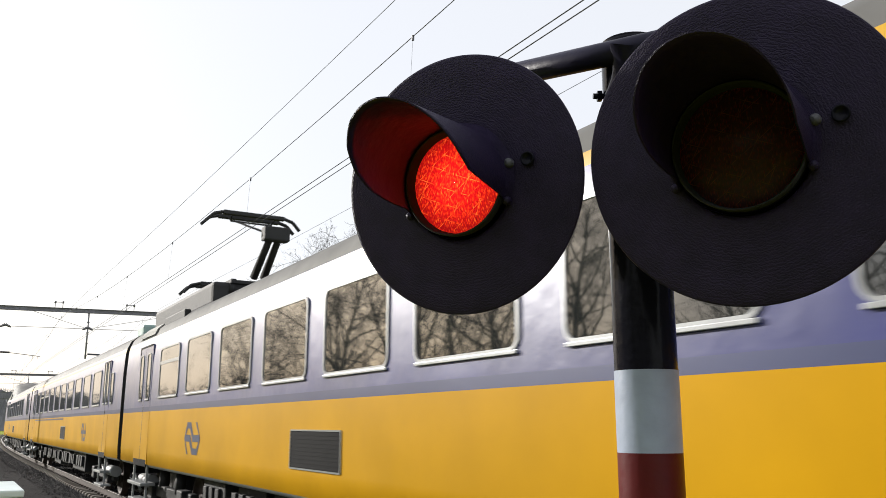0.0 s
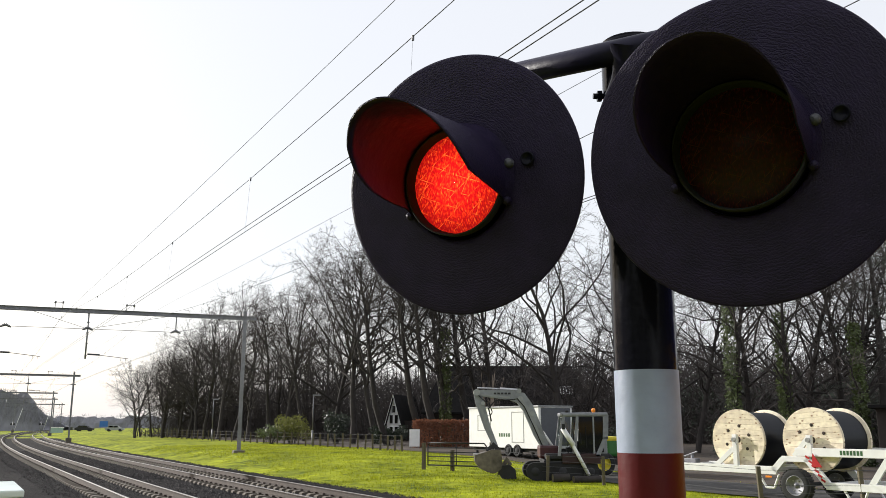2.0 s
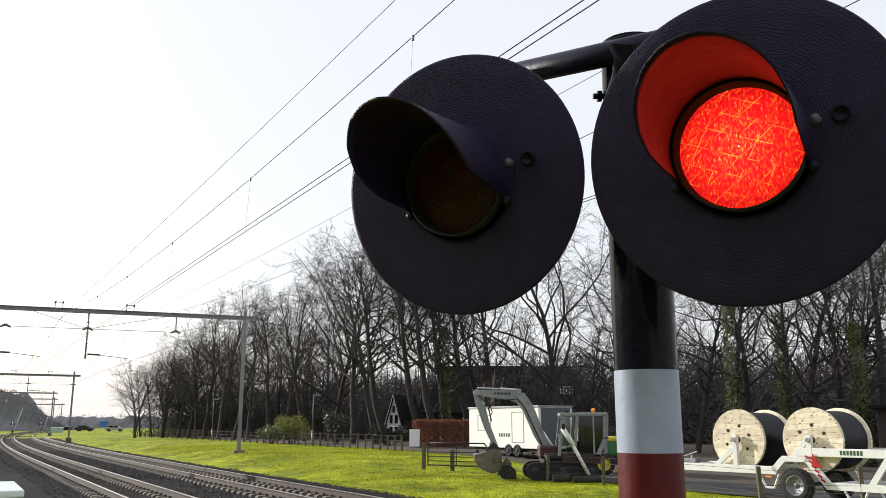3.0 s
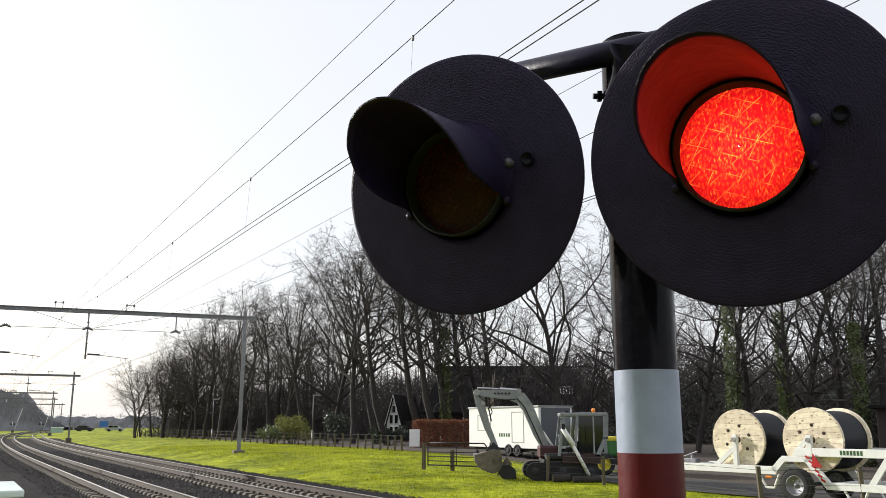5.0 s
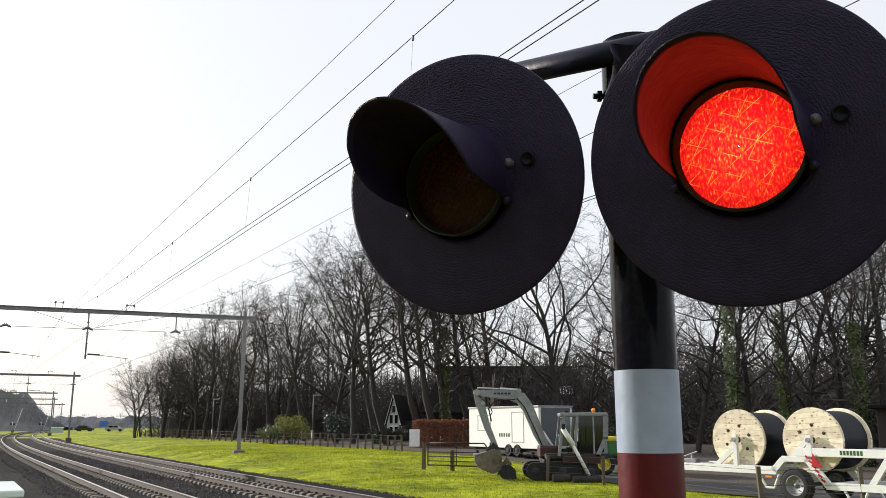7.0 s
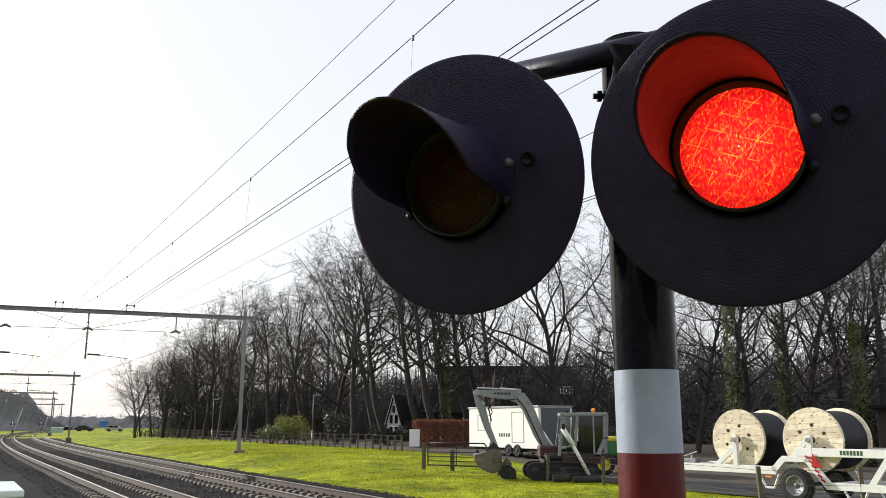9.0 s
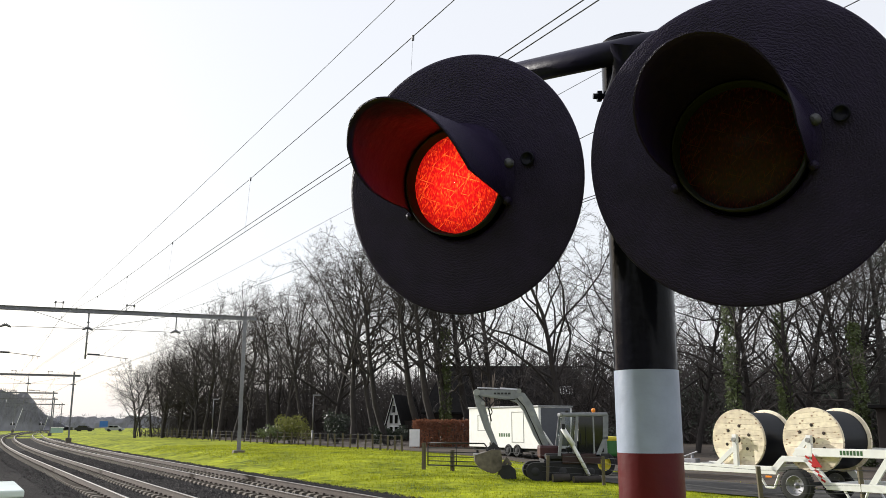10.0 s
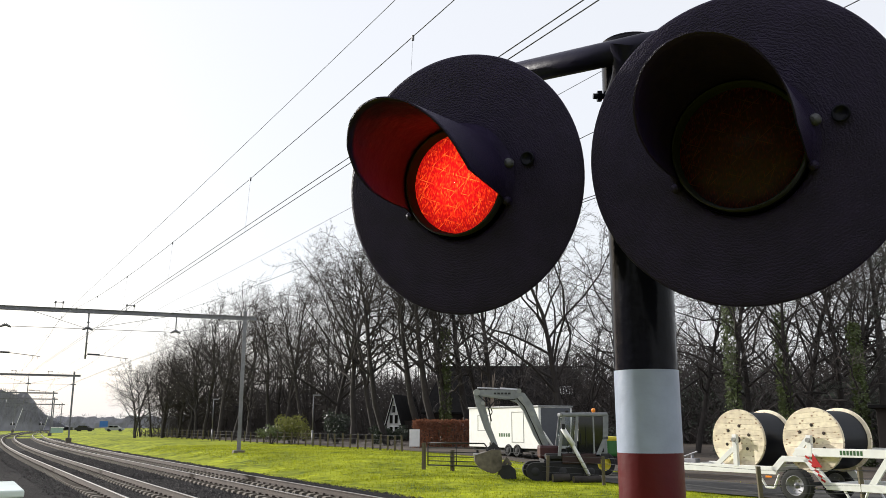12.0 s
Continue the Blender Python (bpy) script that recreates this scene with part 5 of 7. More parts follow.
def build_pine(x, y, height):
    """A dark pine: bare lower trunk, level limbs with needle clumps above."""
    rng = random.Random(61)
    t = empty("pine_tree", Matrix.Translation((x, y, gz(x, y))))
    tagged(t, "dark evergreen pine with ragged needle clumps", "tree")
    bm = B()
    rod(bm, (0, 0, -0.3), (0.2, 0, height * 0.6), 0.26, 0.17, 10)
    rod(bm, (0.2, 0, height * 0.6), (0.1, 0, height), 0.17, 0.04, 8)
    tips = []
    for i in range(26):
        z = height * (0.30 + 0.68 * i / 26)
        a = i * 2.4 + rng.random()
        ln = (1.0 - 0.65 * (i / 26)) * rng.uniform(2.2, 3.8)
        e = Vector((math.cos(a) * ln, math.sin(a) * ln, z + rng.uniform(-0.3, 0.6)))
        rod(bm, (0.15, 0, z), e, 0.05, 0.02, 5)
        for k in range(7):
            tips.append(Vector((0.15, 0, z)).lerp(e, 0.35 + 0.68 * k / 6) + Vector((rng.gauss(0, 0.25), rng.gauss(0, 0.25), rng.gauss(0.08, 0.12))))
    part("trunk", bm, M["bark"], t)
    v, f = [], []
    for c in tips:
        for _ in range(60):
            d = Vector((rng.gauss(0, 1), rng.gauss(0, 1), rng.gauss(0.35, 0.7))).normalized()
            b = c + Vector((rng.gauss(0, 0.22), rng.gauss(0, 0.22), rng.gauss(0, 0.12)))
            w = d.orthogonal().normalized() * 0.012
            k = len(v)
            v += [b - w, b + w, b + d * rng.uniform(0.12, 0.3)]
            f.append((k, k + 1, k + 2))
    raw("needles", v, f, M["evergreen"], t)


build_pine(23.6, 45.5, 12.5)


def build_shed():
    """A dark low building behind the reels."""
    h = empty("shed", Matrix.Translation((22.6, 39.5, gz(22.6, 39.5))) @ Matrix.Rotation(radians(-30), 4, "Z"))
    tagged(h, "dark brick shed with a flat roof and small windows", "shed")
    bm = B()
    box(bm, (-2.2, 0, -0.2), (4.5, 4, 2.9), 0.02)
    part("wall", bm, M["brick_dark"], h)
    bm = B()
    box(bm, (-2.5, -0.5, 2.9), (4.8, 4.3, 3.05), 0.01)
    part("roof", bm, M["roof_tile"], h)
    for x, z0, z1 in ((-1.3, 0.9, 1.9), (0.2, 0.9, 1.9)):
        bm = B()
        box(bm, (x - 0.45, -0.05, z0), (x + 0.45, 0.02, z1), 0.01)
        w = part("window", bm, M["grey_paint"], h)
        bm = B()
        box(bm, (x - 0.39, -0.06, z0 + 0.06), (x + 0.39, -0.045, z1 - 0.06))
        part("pane", bm, M["glass"], w)
    bm = B()
    box(bm, (-1.2, -0.10, 2.15), (-0.6, 0.0, 2.24), 0.01)
    part("wall_lamp", bm, M["white_paint"], h, "white strip lamp")


build_shed()


def build_far_woods():
    """Woods in the far distance round the line: ragged masses fringed with twigs."""
    rng = random.Random(21)

    def mass(name, label, x0, x1, y, top, columns, fringe):
        v, f = [], []
        for i in range(columns + 1):
            x = x0 + (x1 - x0) * i / columns
            h = top(x) * (0.80 + 0.35 * noise.noise(Vector((x * 0.13, y, 0))) + 0.10 * noise.noise(Vector((x * 0.6, y, 2))) + 0.06 * rng.random())
            for q, dy in ((-0.6, 0.0), (h * 0.5, 1.5), (h, 4.0), (h * 0.8, 9.0), (-0.6, 10.0)):
                v.append((x, y + dy + 2.0 * noise.noise(Vector((x * 0.3, q, 5))), q))
        for i in range(columns):
            for j in range(4):
                a = i * 5 + j
                f.append((a, a + 5, a + 6, a + 1))
        for _ in range(fringe):
            x = rng.uniform(x0, x1)
            z = top(x) * rng.uniform(0.2, 0.9)
            d = Vector((rng.gauss(0, 0.8), 0, 1)).normalized()
            side = d.cross(Vector((0, 1, 0))) * rng.uniform(0.03, 0.08)
            a = Vector((x, y - 0.3 + rng.uniform(0, 3), z))
            k = len(v)
            v += [a - side, a + side, a + d * rng.uniform(0.8, 2.2)]
            f.append((k, k + 1, k + 2))
        tagged(raw(name, v, f, M["far_wood_haze"]), label, "woods", kind="stuff")

    mass("far_woods", "bare woods along the distant railway, haze painted in their colour", -260, -134, 300, lambda x: 14.5 * smooth01(-x, 132, 156) + 1.0, 260, 9000)
    mass("far_tree_line", "low tree line on the horizon, haze painted in its colour", -240, 330, 430, lambda x: 7.0, 500, 6000)


build_far_woods()


def shrub(name, label, category, x, y, w, h, material, count, leaf, seed, depth=None):
    """A bush of short stems and many single leaves with an uneven outline."""
    rng = random.Random(seed)
    base = empty(name, Matrix.Translation((x, y, gz(x, y))))
    tagged(base, label, category)
    bm = B()
    lumps = []
    for _ in range(12):
        p = Vector((rng.uniform(-0.4, 0.4) * w, rng.uniform(-0.4, 0.4) * (depth or w), rng.uniform(0.35, 0.8) * h))
        lumps.append((p, rng.uniform(0.22, 0.34) * min(w, h)))
        rod(bm, (p.x * 0.25, p.y * 0.25, -0.1), p, 0.03, 0.012, 5)
    part("stems", bm, M["bark"], base)
    pts = []
    for _ in range(count):
        p, r = rng.choice(lumps)
        d = Vector((rng.gauss(0, 1), rng.gauss(0, 1), rng.gauss(0, 1))).normalized() * r * rng.uniform(0.5, 1.08)
        q = p + d
        q.z = max(0.03, q.z)
        pts.append(q)
    raw("foliage", *leaf_cloud(rng, pts, leaf, leaf * 0.5), material, base)
    return base


shrub("bush", "rounded yellow-green bush at the wood's edge", "bush", -13.0, 74, 2.6, 2.4, M["yellow_green"], 3200, 0.06, 1)
shrub("bush", "pale grey-green shrub beside the fence", "bush", -15.0, 74, 1.9, 1.7, M["ivy"], 1300, 0.07, 2)
shrub("bush", "dark evergreen shrub with glossy leaves", "bush", -9.2, 73, 2.3, 2.8, M["evergreen"], 1700, 0.09, 3)
shrub("bush", "broad dark evergreen shrub before the white house", "bush", -4.2, 67, 3.2, 1.5, M["evergreen"], 2600, 0.08, 4)
shrub("bush", "dark ivy bush beside the parked trailer", "bush", 14.6, 42, 2.6, 2.4, M["evergreen"], 1900, 0.07, 5)
shrub("bush", "low dark ivy bush behind the digger", "bush", 8.6, 44, 2.2, 1.9, M["evergreen"], 1500, 0.07, 6)


def build_hedge():
    rng = random.Random(8)
    h = empty("beech_hedge", Matrix.Translation((0.0, 60, gz(0, 60))))
    tagged(h, "clipped beech hedge with copper-brown winter leaves", "hedge")
    bm = B()
    for k in range(26):
        x = -2.0 + 4.0 * k / 25
        rod(bm, (x, rng.uniform(-0.3, 0.3), -0.1), (x + rng.uniform(-0.2, 0.2), rng.uniform(-0.3, 0.3), 1.8), 0.025, 0.01, 5)
    part("stems", bm, M["bark"], h)
    pts = []
    for _ in range(6500):
        pts.append(Vector((rng.uniform(-2.1, 2.1), rng.choice((-1, 1)) * rng.uniform(0.3, 0.55), rng.uniform(0.1, 1.85))))
    for _ in range(1500):
        pts.append(Vector((rng.uniform(-2.1, 2.1), rng.uniform(-0.5, 0.5), rng.uniform(1.7, 1.95))))
    raw("foliage", *leaf_cloud(rng, pts, 0.055, 0.05), M["beech"], h)


build_hedge()


# ---- houses in the wood ----
def build_gable_house():
    """A small white-gabled house, its front facing the railway."""
    h = empty("house", Matrix.Translation((-4.85, 84, gz(-4.7, 84) + 0.45)) @ Matrix.Rotation(radians(-20), 4, "Z") @ Matrix.Scale(0.78, 4))
    tagged(h, "small white-fronted house with a steep dark roof", "house", "houses in the wood")
    bm = B()
    prism(bm, [(-0.95, 0), (0.95, 0), (0.95, 1.7), (0.0, 5.0), (-0.95, 1.7)], 7.0)
    bmesh.ops.recalc_face_normals(bm, faces=bm.faces)
    part("wall", bm, M["white_paint"], h)
    for sgn in (-1, 1):
        bm = B()
        prism(bm, [(sgn * 1.25, 0.75), (sgn * 1.35, 0.75), (0.05 * sgn, 5.25), (0.0, 5.12)], 7.6, pose(0, -0.35, 0))
        bmesh.ops.recalc_face_normals(bm, faces=bm.faces)
        part("roof", bm, M["roof_tile"], h)
        bm = B()
        prism(bm, [(sgn * 1.29, 0.70), (sgn * 1.36, 0.70), (0.0, 5.30), (0.0, 5.14)], 0.06, pose(0, -0.42, 0))
        bmesh.ops.recalc_face_normals(bm, faces=bm.faces)
        part("bargeboard", bm, M["white_paint"], h, "white bargeboard")
    for x, z0, z1 in ((-0.35, 1.6, 2.75), (0.35, 1.6, 2.75), (0.0, 2.95, 3.9), (-0.35, 0.2, 1.3), (0.35, 0.2, 1.3)):
        bm = B()
        box(bm, (x - 0.27, -0.05, z0), (x + 0.27, 0.01, z1))
        w = part("window", bm, M["white_paint"], h)
        bm = B()
        box(bm, (x - 0.21, -0.06, z0 + 0.06), (x + 0.21, -0.045, z1 - 0.06))
        part("pane", bm, M["glass"], w)
    bm = B()
    box(bm, (1.0, 1.0, 0), (4.2, 6.5, 2.0), 0.02)
    part("annexe", bm, M["brick_dark"], h, "dark low annexe")


def build_dark_house():
    h = empty("house", Matrix.Translation((4.5, 82, gz(4.5, 82))))
    tagged(h, "dark house with a long tiled roof among the trees", "house", "houses in the wood")
    bm = B()
    box(bm, (-6.0, 0, 0), (9.5, 8, 3.0))
    part("wall", bm, M["brick_dark"], h)
    for sgn, y in ((-1, -0.6), (1, 8.6)):
        bm = B()
        yr = 4.0
        vs = [bm.verts.new(p) for p in ((-6.6, y, 2.8), (10.1, y, 2.8), (8.6, yr, 7.5), (-4.4, yr, 7.5), (-6.6, y, 2.6), (10.1, y, 2.6), (8.6, yr, 7.3), (-4.4, yr, 7.3))]
        for q in ((0, 1, 2, 3), (7, 6, 5, 4), (0, 4, 5, 1), (1, 5, 6, 2), (2, 6, 7, 3), (3, 7, 4, 0)):
            bm.faces.new([vs[i] for i in q])
        bmesh.ops.recalc_face_normals(bm, faces=bm.faces)
        part("roof", bm, M["roof_tile"], h)
    for x in (-2.0, 1.0, 5.5):
        bm = B()
        box(bm, (x - 0.6, -0.06, 1.0), (x + 0.6, 0.02, 2.3), 0.01)
        w = part("window", bm, M["white_paint"], h)
        bm = B()
        box(bm, (x - 0.52, -0.075, 1.08), (x + 0.52, -0.055, 2.22))
        part("pane", bm, M["glass"], w)
    # a slanted skylight that catches the sky
    sk = B()
    box(sk, (-0.62, -0.05, -0.5), (0.62, 0.03, 0.5), 0.01)
    w = part("skylight", sk, M["white_paint"], h, "white-framed skylight")
    w.matrix_basis = pose(7.6, 0.9, 4.9, -42, 0, 0)
    for x in (-0.42, -0.14, 0.14, 0.42):
        sk = B()
        box(sk, (x - 0.11, -0.065, -0.42), (x + 0.11, -0.045, 0.42))
        part("pane", sk, M["glass"], w)


build_gable_house()
build_dark_house()


# ---- site cabin ----
def build_cabin():
    c = empty("site_cabin", Matrix.Translation((1.55, 50.5, gz(1.55, 50.5))) @ Matrix.Rotation(radians(-58), 4, "Z"))
    tagged(c, "white mobile site cabin on wheels behind the digger", "site cabin")
    bm = B()
    box(bm, (0, 0, 0.45), (6.6, 2.3, 2.62), 0.03)
    part("body", bm, M["white_paint"], c, "white panelled body")
    bm = B()
    box(bm, (-0.05, -0.05, 2.62), (6.65, 2.35, 2.71), 0.01)
    part("roof", bm, M["grey_paint"], c)
    for x0, x1, z0, z1 in ((0.9, 2.2, 1.35, 2.25), (4.2, 5.3, 0.75, 2.4)):
        bm = B()
        frame_mesh(bm, [(x0, z0), (x1, z0), (x1, z1), (x0, z1)], [(x0 + 0.04, z0 + 0.04), (x1 - 0.04, z0 + 0.04), (x1 - 0.04, z1 - 0.04), (x0 + 0.04, z1 - 0.04)], -0.015, 0.01)
        part("panel_frame", bm, M["train_frame"], c)
    for k in range(5):
        bm = B()
        box(bm, (3.0 + 0.22 * k, -0.008, 1.05), (3.14 + 0.22 * k, 0.01, 1.24))
        part("lettering_bar", bm, M["leaf_green"], c, "green lettering bar")
    for k, xx in enumerate((3.9, 4.7)):
        bm = B()
        spin(bm, [(0.0005, -0.1), (0.17, -0.1), (0.19, -0.06), (0.2, -0.1), (0.30, -0.11), (0.33, -0.06), (0.33, 0.06), (0.30, 0.1), (0.0005, 0.1)], 28)
        for v in bm.verts:
            v.co += Vector((xx, 0.05, 0.33))
        part("wheel", bm, M["rubber"], c, "black tyre with pale rim")
    bm = B()
    box(bm, (6.6, 0.15, 0.6), (6.63, 2.15, 2.58), 0.008)
    part("end_panel", bm, M["cabin_grey_shaded"], c, "grey end wall, darkened in colour for its shade")
    bm = B()
    box(bm, (0.2, 0.2, 0.25), (6.4, 2.0, 0.45), 0.02)
    for xx in (0.3, 5.6):
        box(bm, (xx - 0.06, 0.3, -0.02), (xx + 0.06, 0.42, 0.3))
    part("chassis", bm, M["train_dark"], c)


build_cabin()


# ---- mini digger ----
def plate_arm(bm, pts, width, y):
    """A boxed arm along points (x, z, half height)."""
    ring = []
    for i, (x, z, h) in enumerate(pts):
        a, b = pts[max(0, i - 1)], pts[min(len(pts) - 1, i + 1)]
        d = Vector((b[0] - a[0], 0, b[1] - a[1])).normalized()
        nrm = Vector((-d.z, 0, d.x)) * h
        c = Vector((x, 0, z))
        ring.append([bm.verts.new(c + nrm + Vector((0, y + sy * width / 2, 0))) for sy in (-1, 1)] + [bm.verts.new(c - nrm + Vector((0, y + sy * width / 2, 0))) for sy in (1, -1)])
    for p, q in zip(ring[:-1], ring[1:]):
        for i in range(4):
            j = (i + 1) % 4
            bm.faces.new((p[i], p[j], q[j], q[i]))
    bm.faces.new(ring[0][::-1])
    bm.faces.new(ring[-1])
    bmesh.ops.recalc_face_normals(bm, faces=bm.faces)


# the maroon made darker: the low panel's shade is put into the colour
M["skirt_red_shaded"] = mat("skirt_red_shaded", (0.022, 0.004, 0.006), 0.5, vary=0.3, scale=6)


def build_digger():
    d = empty("mini_digger", Matrix.Translation((4.35, 33.6, gz(4.35, 33.6))))
    tagged(d, "pale grey and dark red mini digger with folded arm", "digger")
    for y in (-0.75, 0.75):
        bm = B()
        out = []
        for i in range(13):
            t = radians(90 + 15 * i)
            out.append((-0.85 + 0.33 * math.cos(t), 0.33 + 0.33 * math.sin(t)))
        for i in range(13):
            t = radians(-90 + 15 * i)
            out.append((1.25 + 0.33 * math.cos(t), 0.33 + 0.33 * math.sin(t)))
        prism(bm, out, 0.42, pose(0, y - 0.21, 0))
        bmesh.ops.recalc_face_normals(bm, faces=bm.faces)
        track = part("crawler_track", bm, M["rubber"], d, "black rubber crawler track")
        for x in (-0.85, 0.2, 1.25):
            w = B()
            spin(w, [(0.0005, -0.02), (0.13, -0.02), (0.17, 0.02)], 20)
            for v in w.verts:
                v.co += Vector((x, y - 0.22, 0.33))
            part("roller", w, M["train_dark"], track)
    bm = B()
    box(bm, (-0.5, -0.8, 0.55), (0.9, 0.8, 0.78), 0.03)
    part("undercarriage", bm, M["train_dark"], d)
    bm = B()
    box(bm, (-0.45, -0.95, 0.78), (1.95, 0.95, 1.00), 0.06)
    part("deck", bm, M["train_dark"], d)
    bm = B()
    box(bm, (-0.62, -0.55, 0.80), (0.12, 0.40, 1.28), 0.08)
    part("boom_foot", bm, M["maroon_paint"], d, "dark red boom foot")
    bm = B()
    box(bm, (0.95, 0.1, 1.0), (1.95, 0.95, 1.9), 0.10)
    part("engine_cover", bm, M["grey_paint"], d, "grey engine cover")
    x0, x1, z0, z1 = 0.22, 1.94, 0.90, 2.44
    cab = B()
    box(cab, (x0 - 0.04, -1.04, z1 - 0.06), (x1 + 0.03, 0.12, z1 + 0.09), 0.055)
    cabin = part("cab", cab, M["digger_white"], d, "pale grey cab with rounded roof")
    for y in (-0.98, 0.05):
        for (xa, za, xb, zb, w) in ((x0 - 0.16, z0, x0 + 0.06, z1, 0.055), (0.66, 1.0, 0.80, z1, 0.05), (1.40, 1.0, 1.40, z1, 0.03), (x1 - 0.10, 1.55, x1 - 0.05, z1, 0.10),
                                    (x1 - 0.42, z0, x1 - 0.08, 1.6, 0.09)):
            cab = B()
            k = [cab.verts.new((x, yy, z)) for yy in (y - 0.04, y + 0.04) for x, z in ((xa - w, za), (xa + w, za), (xb + w, zb), (xb - w, zb))]
            for f in ((0, 1, 2, 3), (7, 6, 5, 4), (0, 4, 5, 1), (1, 5, 6, 2), (2, 6, 7, 3), (3, 7, 4, 0)):
                cab.faces.new([k[i] for i in f])
            bmesh.ops.recalc_face_normals(cab, faces=cab.faces)
            part("pillar", cab, M["digger_white"], cabin)
    for z in (z0, z1 - 0.12, 1.62):
        cab = B()
        box(cab, (x0 - 0.16 + 0.14 * (z - z0), -0.95, z), (x0 - 0.09 + 0.14 * (z - z0), 0.05, z + 0.07), 0.015)
        part("crossbar", cab, M["digger_white"], cabin)
    bm = B()
    box(bm, (x0 - 0.05, -1.02, 0.62), (x1 - 0.3, -0.93, 1.0), 0.03)
    part("side_skirt", bm, M["skirt_red_shaded"], d, "dark red lower side panel, darkened in colour for shade")
    for a in ((0.84, 1.37), (1.43, x1 - 0.17)):
        bm = B()
        box(bm, (a[0], -0.985, 1.06), (a[1], -0.97, 2.37))
        part("window", bm, M["glass"], cabin, "dark glazing")
    bm = B()
    vs = [bm.verts.new(p) for p in ((x0 - 0.08, -0.98, 1.0), (0.62, -0.98, 1.0), (0.75, -0.98, 2.36), (x0 + 0.1, -0.98, 2.36))]
    bm.faces.new(vs)
    bmesh.ops.solidify(bm, geom=bm.faces[:], thickness=0.012)
    part("window", bm, M["clear_glass"], cabin, "clear front side pane").visible_shadow = False
    bm = B()
    rod(bm, (0.90, -1.03, 1.35), (0.90, -1.03, 1.75), 0.015, 0.015, 6)
    rod(bm, (1.10, -1.03, 1.2), (1.10, -1.03, 2.0), 0.012, 0.012, 6)
    part("grab_handle", bm, M["rubber"], cabin)
    bm = B()
    vs = [bm.verts.new(p) for p in ((x0 - 0.15, -0.9, 1.0), (x0 - 0.15, 0.0, 1.0), (x0 + 0.03, 0.0, 2.35), (x0 + 0.03, -0.9, 2.35))]
    bm.faces.new(vs)
    bmesh.ops.solidify(bm, geom=bm.faces[:], thickness=0.012)
    part("windscreen", bm, M["clear_glass"], cabin).visible_shadow = False
    bm = B()
    for x in (0.35, 0.6):
        box(bm, (x, -0.99, z1 + 0.09), (x + 0.12, -0.88, z1 + 0.17), 0.02)
    box(bm, (1.0, -0.7, z1 + 0.09), (1.1, -0.6, z1 + 0.15), 0.02)
    part("work_light", bm, M["rubber"], cabin)
    bm = B()
    box(bm, (0.75, -0.7, 1.05), (1.15, -0.25, 1.45), 0.06)
    box(bm, (1.08, -0.7, 1.4), (1.22, -0.25, 2.0), 0.05)
    part("seat", bm, M["rubber"], cabin)
    bm = B()
    spin(bm, [(0.06, 2.5), (0.06, 2.56), (0.075, 2.57), (0.075, 2.66), (0.05, 2.70), (0.0005, 2.71)], 18, "Z")
    for v in bm.verts:
        v.co += Vector((1.52, -0.45, 0))
    part("beacon", bm, M["amber"], cabin, "orange warning beacon")
    bm = B()
    plate_arm(bm, [(-0.25, 1.0, 0.14), (-0.62, 1.75, 0.20), (-1.0, 2.7, 0.22), (-1.28, 3.1, 0.24), (-1.7, 3.22, 0.19), (-2.95, 3.30, 0.12)], 0.26, -0.15)
    boom = part("boom", bm, M["digger_white"], d, "pale grey bent boom")
    bm = B()
    plate_arm(bm, [(-3.05, 3.42, 0.10), (-2.92, 3.0, 0.17), (-2.62, 2.0, 0.13), (-2.26, 1.15, 0.09)], 0.20, -0.15)
    part("stick", bm, M["digger_white"], d, "pale grey dipper stick")
    bm = B()
    rod(bm, (-1.3, -0.15, 3.40), (-2.1, -0.15, 3.46), 0.06, 0.06, 10)
    rod(bm, (-2.1, -0.15, 3.46), (-3.0, -0.15, 3.50), 0.03, 0.03, 8)
    part("ram", bm, M["steel"], boom)
    bm = B()
    rod(bm, (0.05, -0.15, 1.05), (-0.45, -0.15, 1.8), 0.06, 0.06, 10)
    rod(bm, (-0.45, -0.15, 1.8), (-0.85, -0.15, 2.5), 0.035, 0.035, 8)
    part("ram", bm, M["white_paint"], boom)
    bm = B()
    rod(bm, (-2.78, -0.15, 2.9), (-2.55, -0.15, 1.9), 0.05, 0.05, 10)
    rod(bm, (-2.55, -0.15, 1.9), (-2.45, -0.15, 1.3), 0.028, 0.028, 8)
    part("ram", bm, M["steel"], boom)
    for yy in (-0.02, -0.28):
        bm = B()
        path_rod(bm, [(-1.5, yy, 3.05), (-2.3, yy, 3.0), (-2.55, yy, 2.7), (-2.45, yy, 2.2)], 0.02, 6)
        part("hose", bm, M["rubber"], boom)
    for x, z, r in ((-3.02, 3.32, 0.13), (-1.3, 3.08, 0.10), (-2.27, 1.15, 0.10), (-0.25, 1.02, 0.13), (-1.35, 3.38, 0.09), (-0.85, 2.5, 0.09), (-2.78, 2.9, 0.08)):
        bm = B()
        rod(bm, (x, -0.31, z), (x, 0.01, z), r, r, 16)
        part("pivot_pin", bm, M["train_sill"], boom)
    for k in range(5):
        bm = B()
        box(bm, (-2.35 + 0.14 * k, -0.287, 3.24), (-2.25 + 0.14 * k, -0.279, 3.31))
        part("lettering_bar", bm, M["train_dark"], boom)
    bm = B()
    out = [(-2.15, 1.12), (-2.45, 1.14), (-2.8, 1.02), (-3.14, 0.92), (-3.12, 0.68), (-2.98, 0.46), (-2.65, 0.30), (-2.35, 0.26), (-2.12, 0.42), (-2.08, 0.8)]
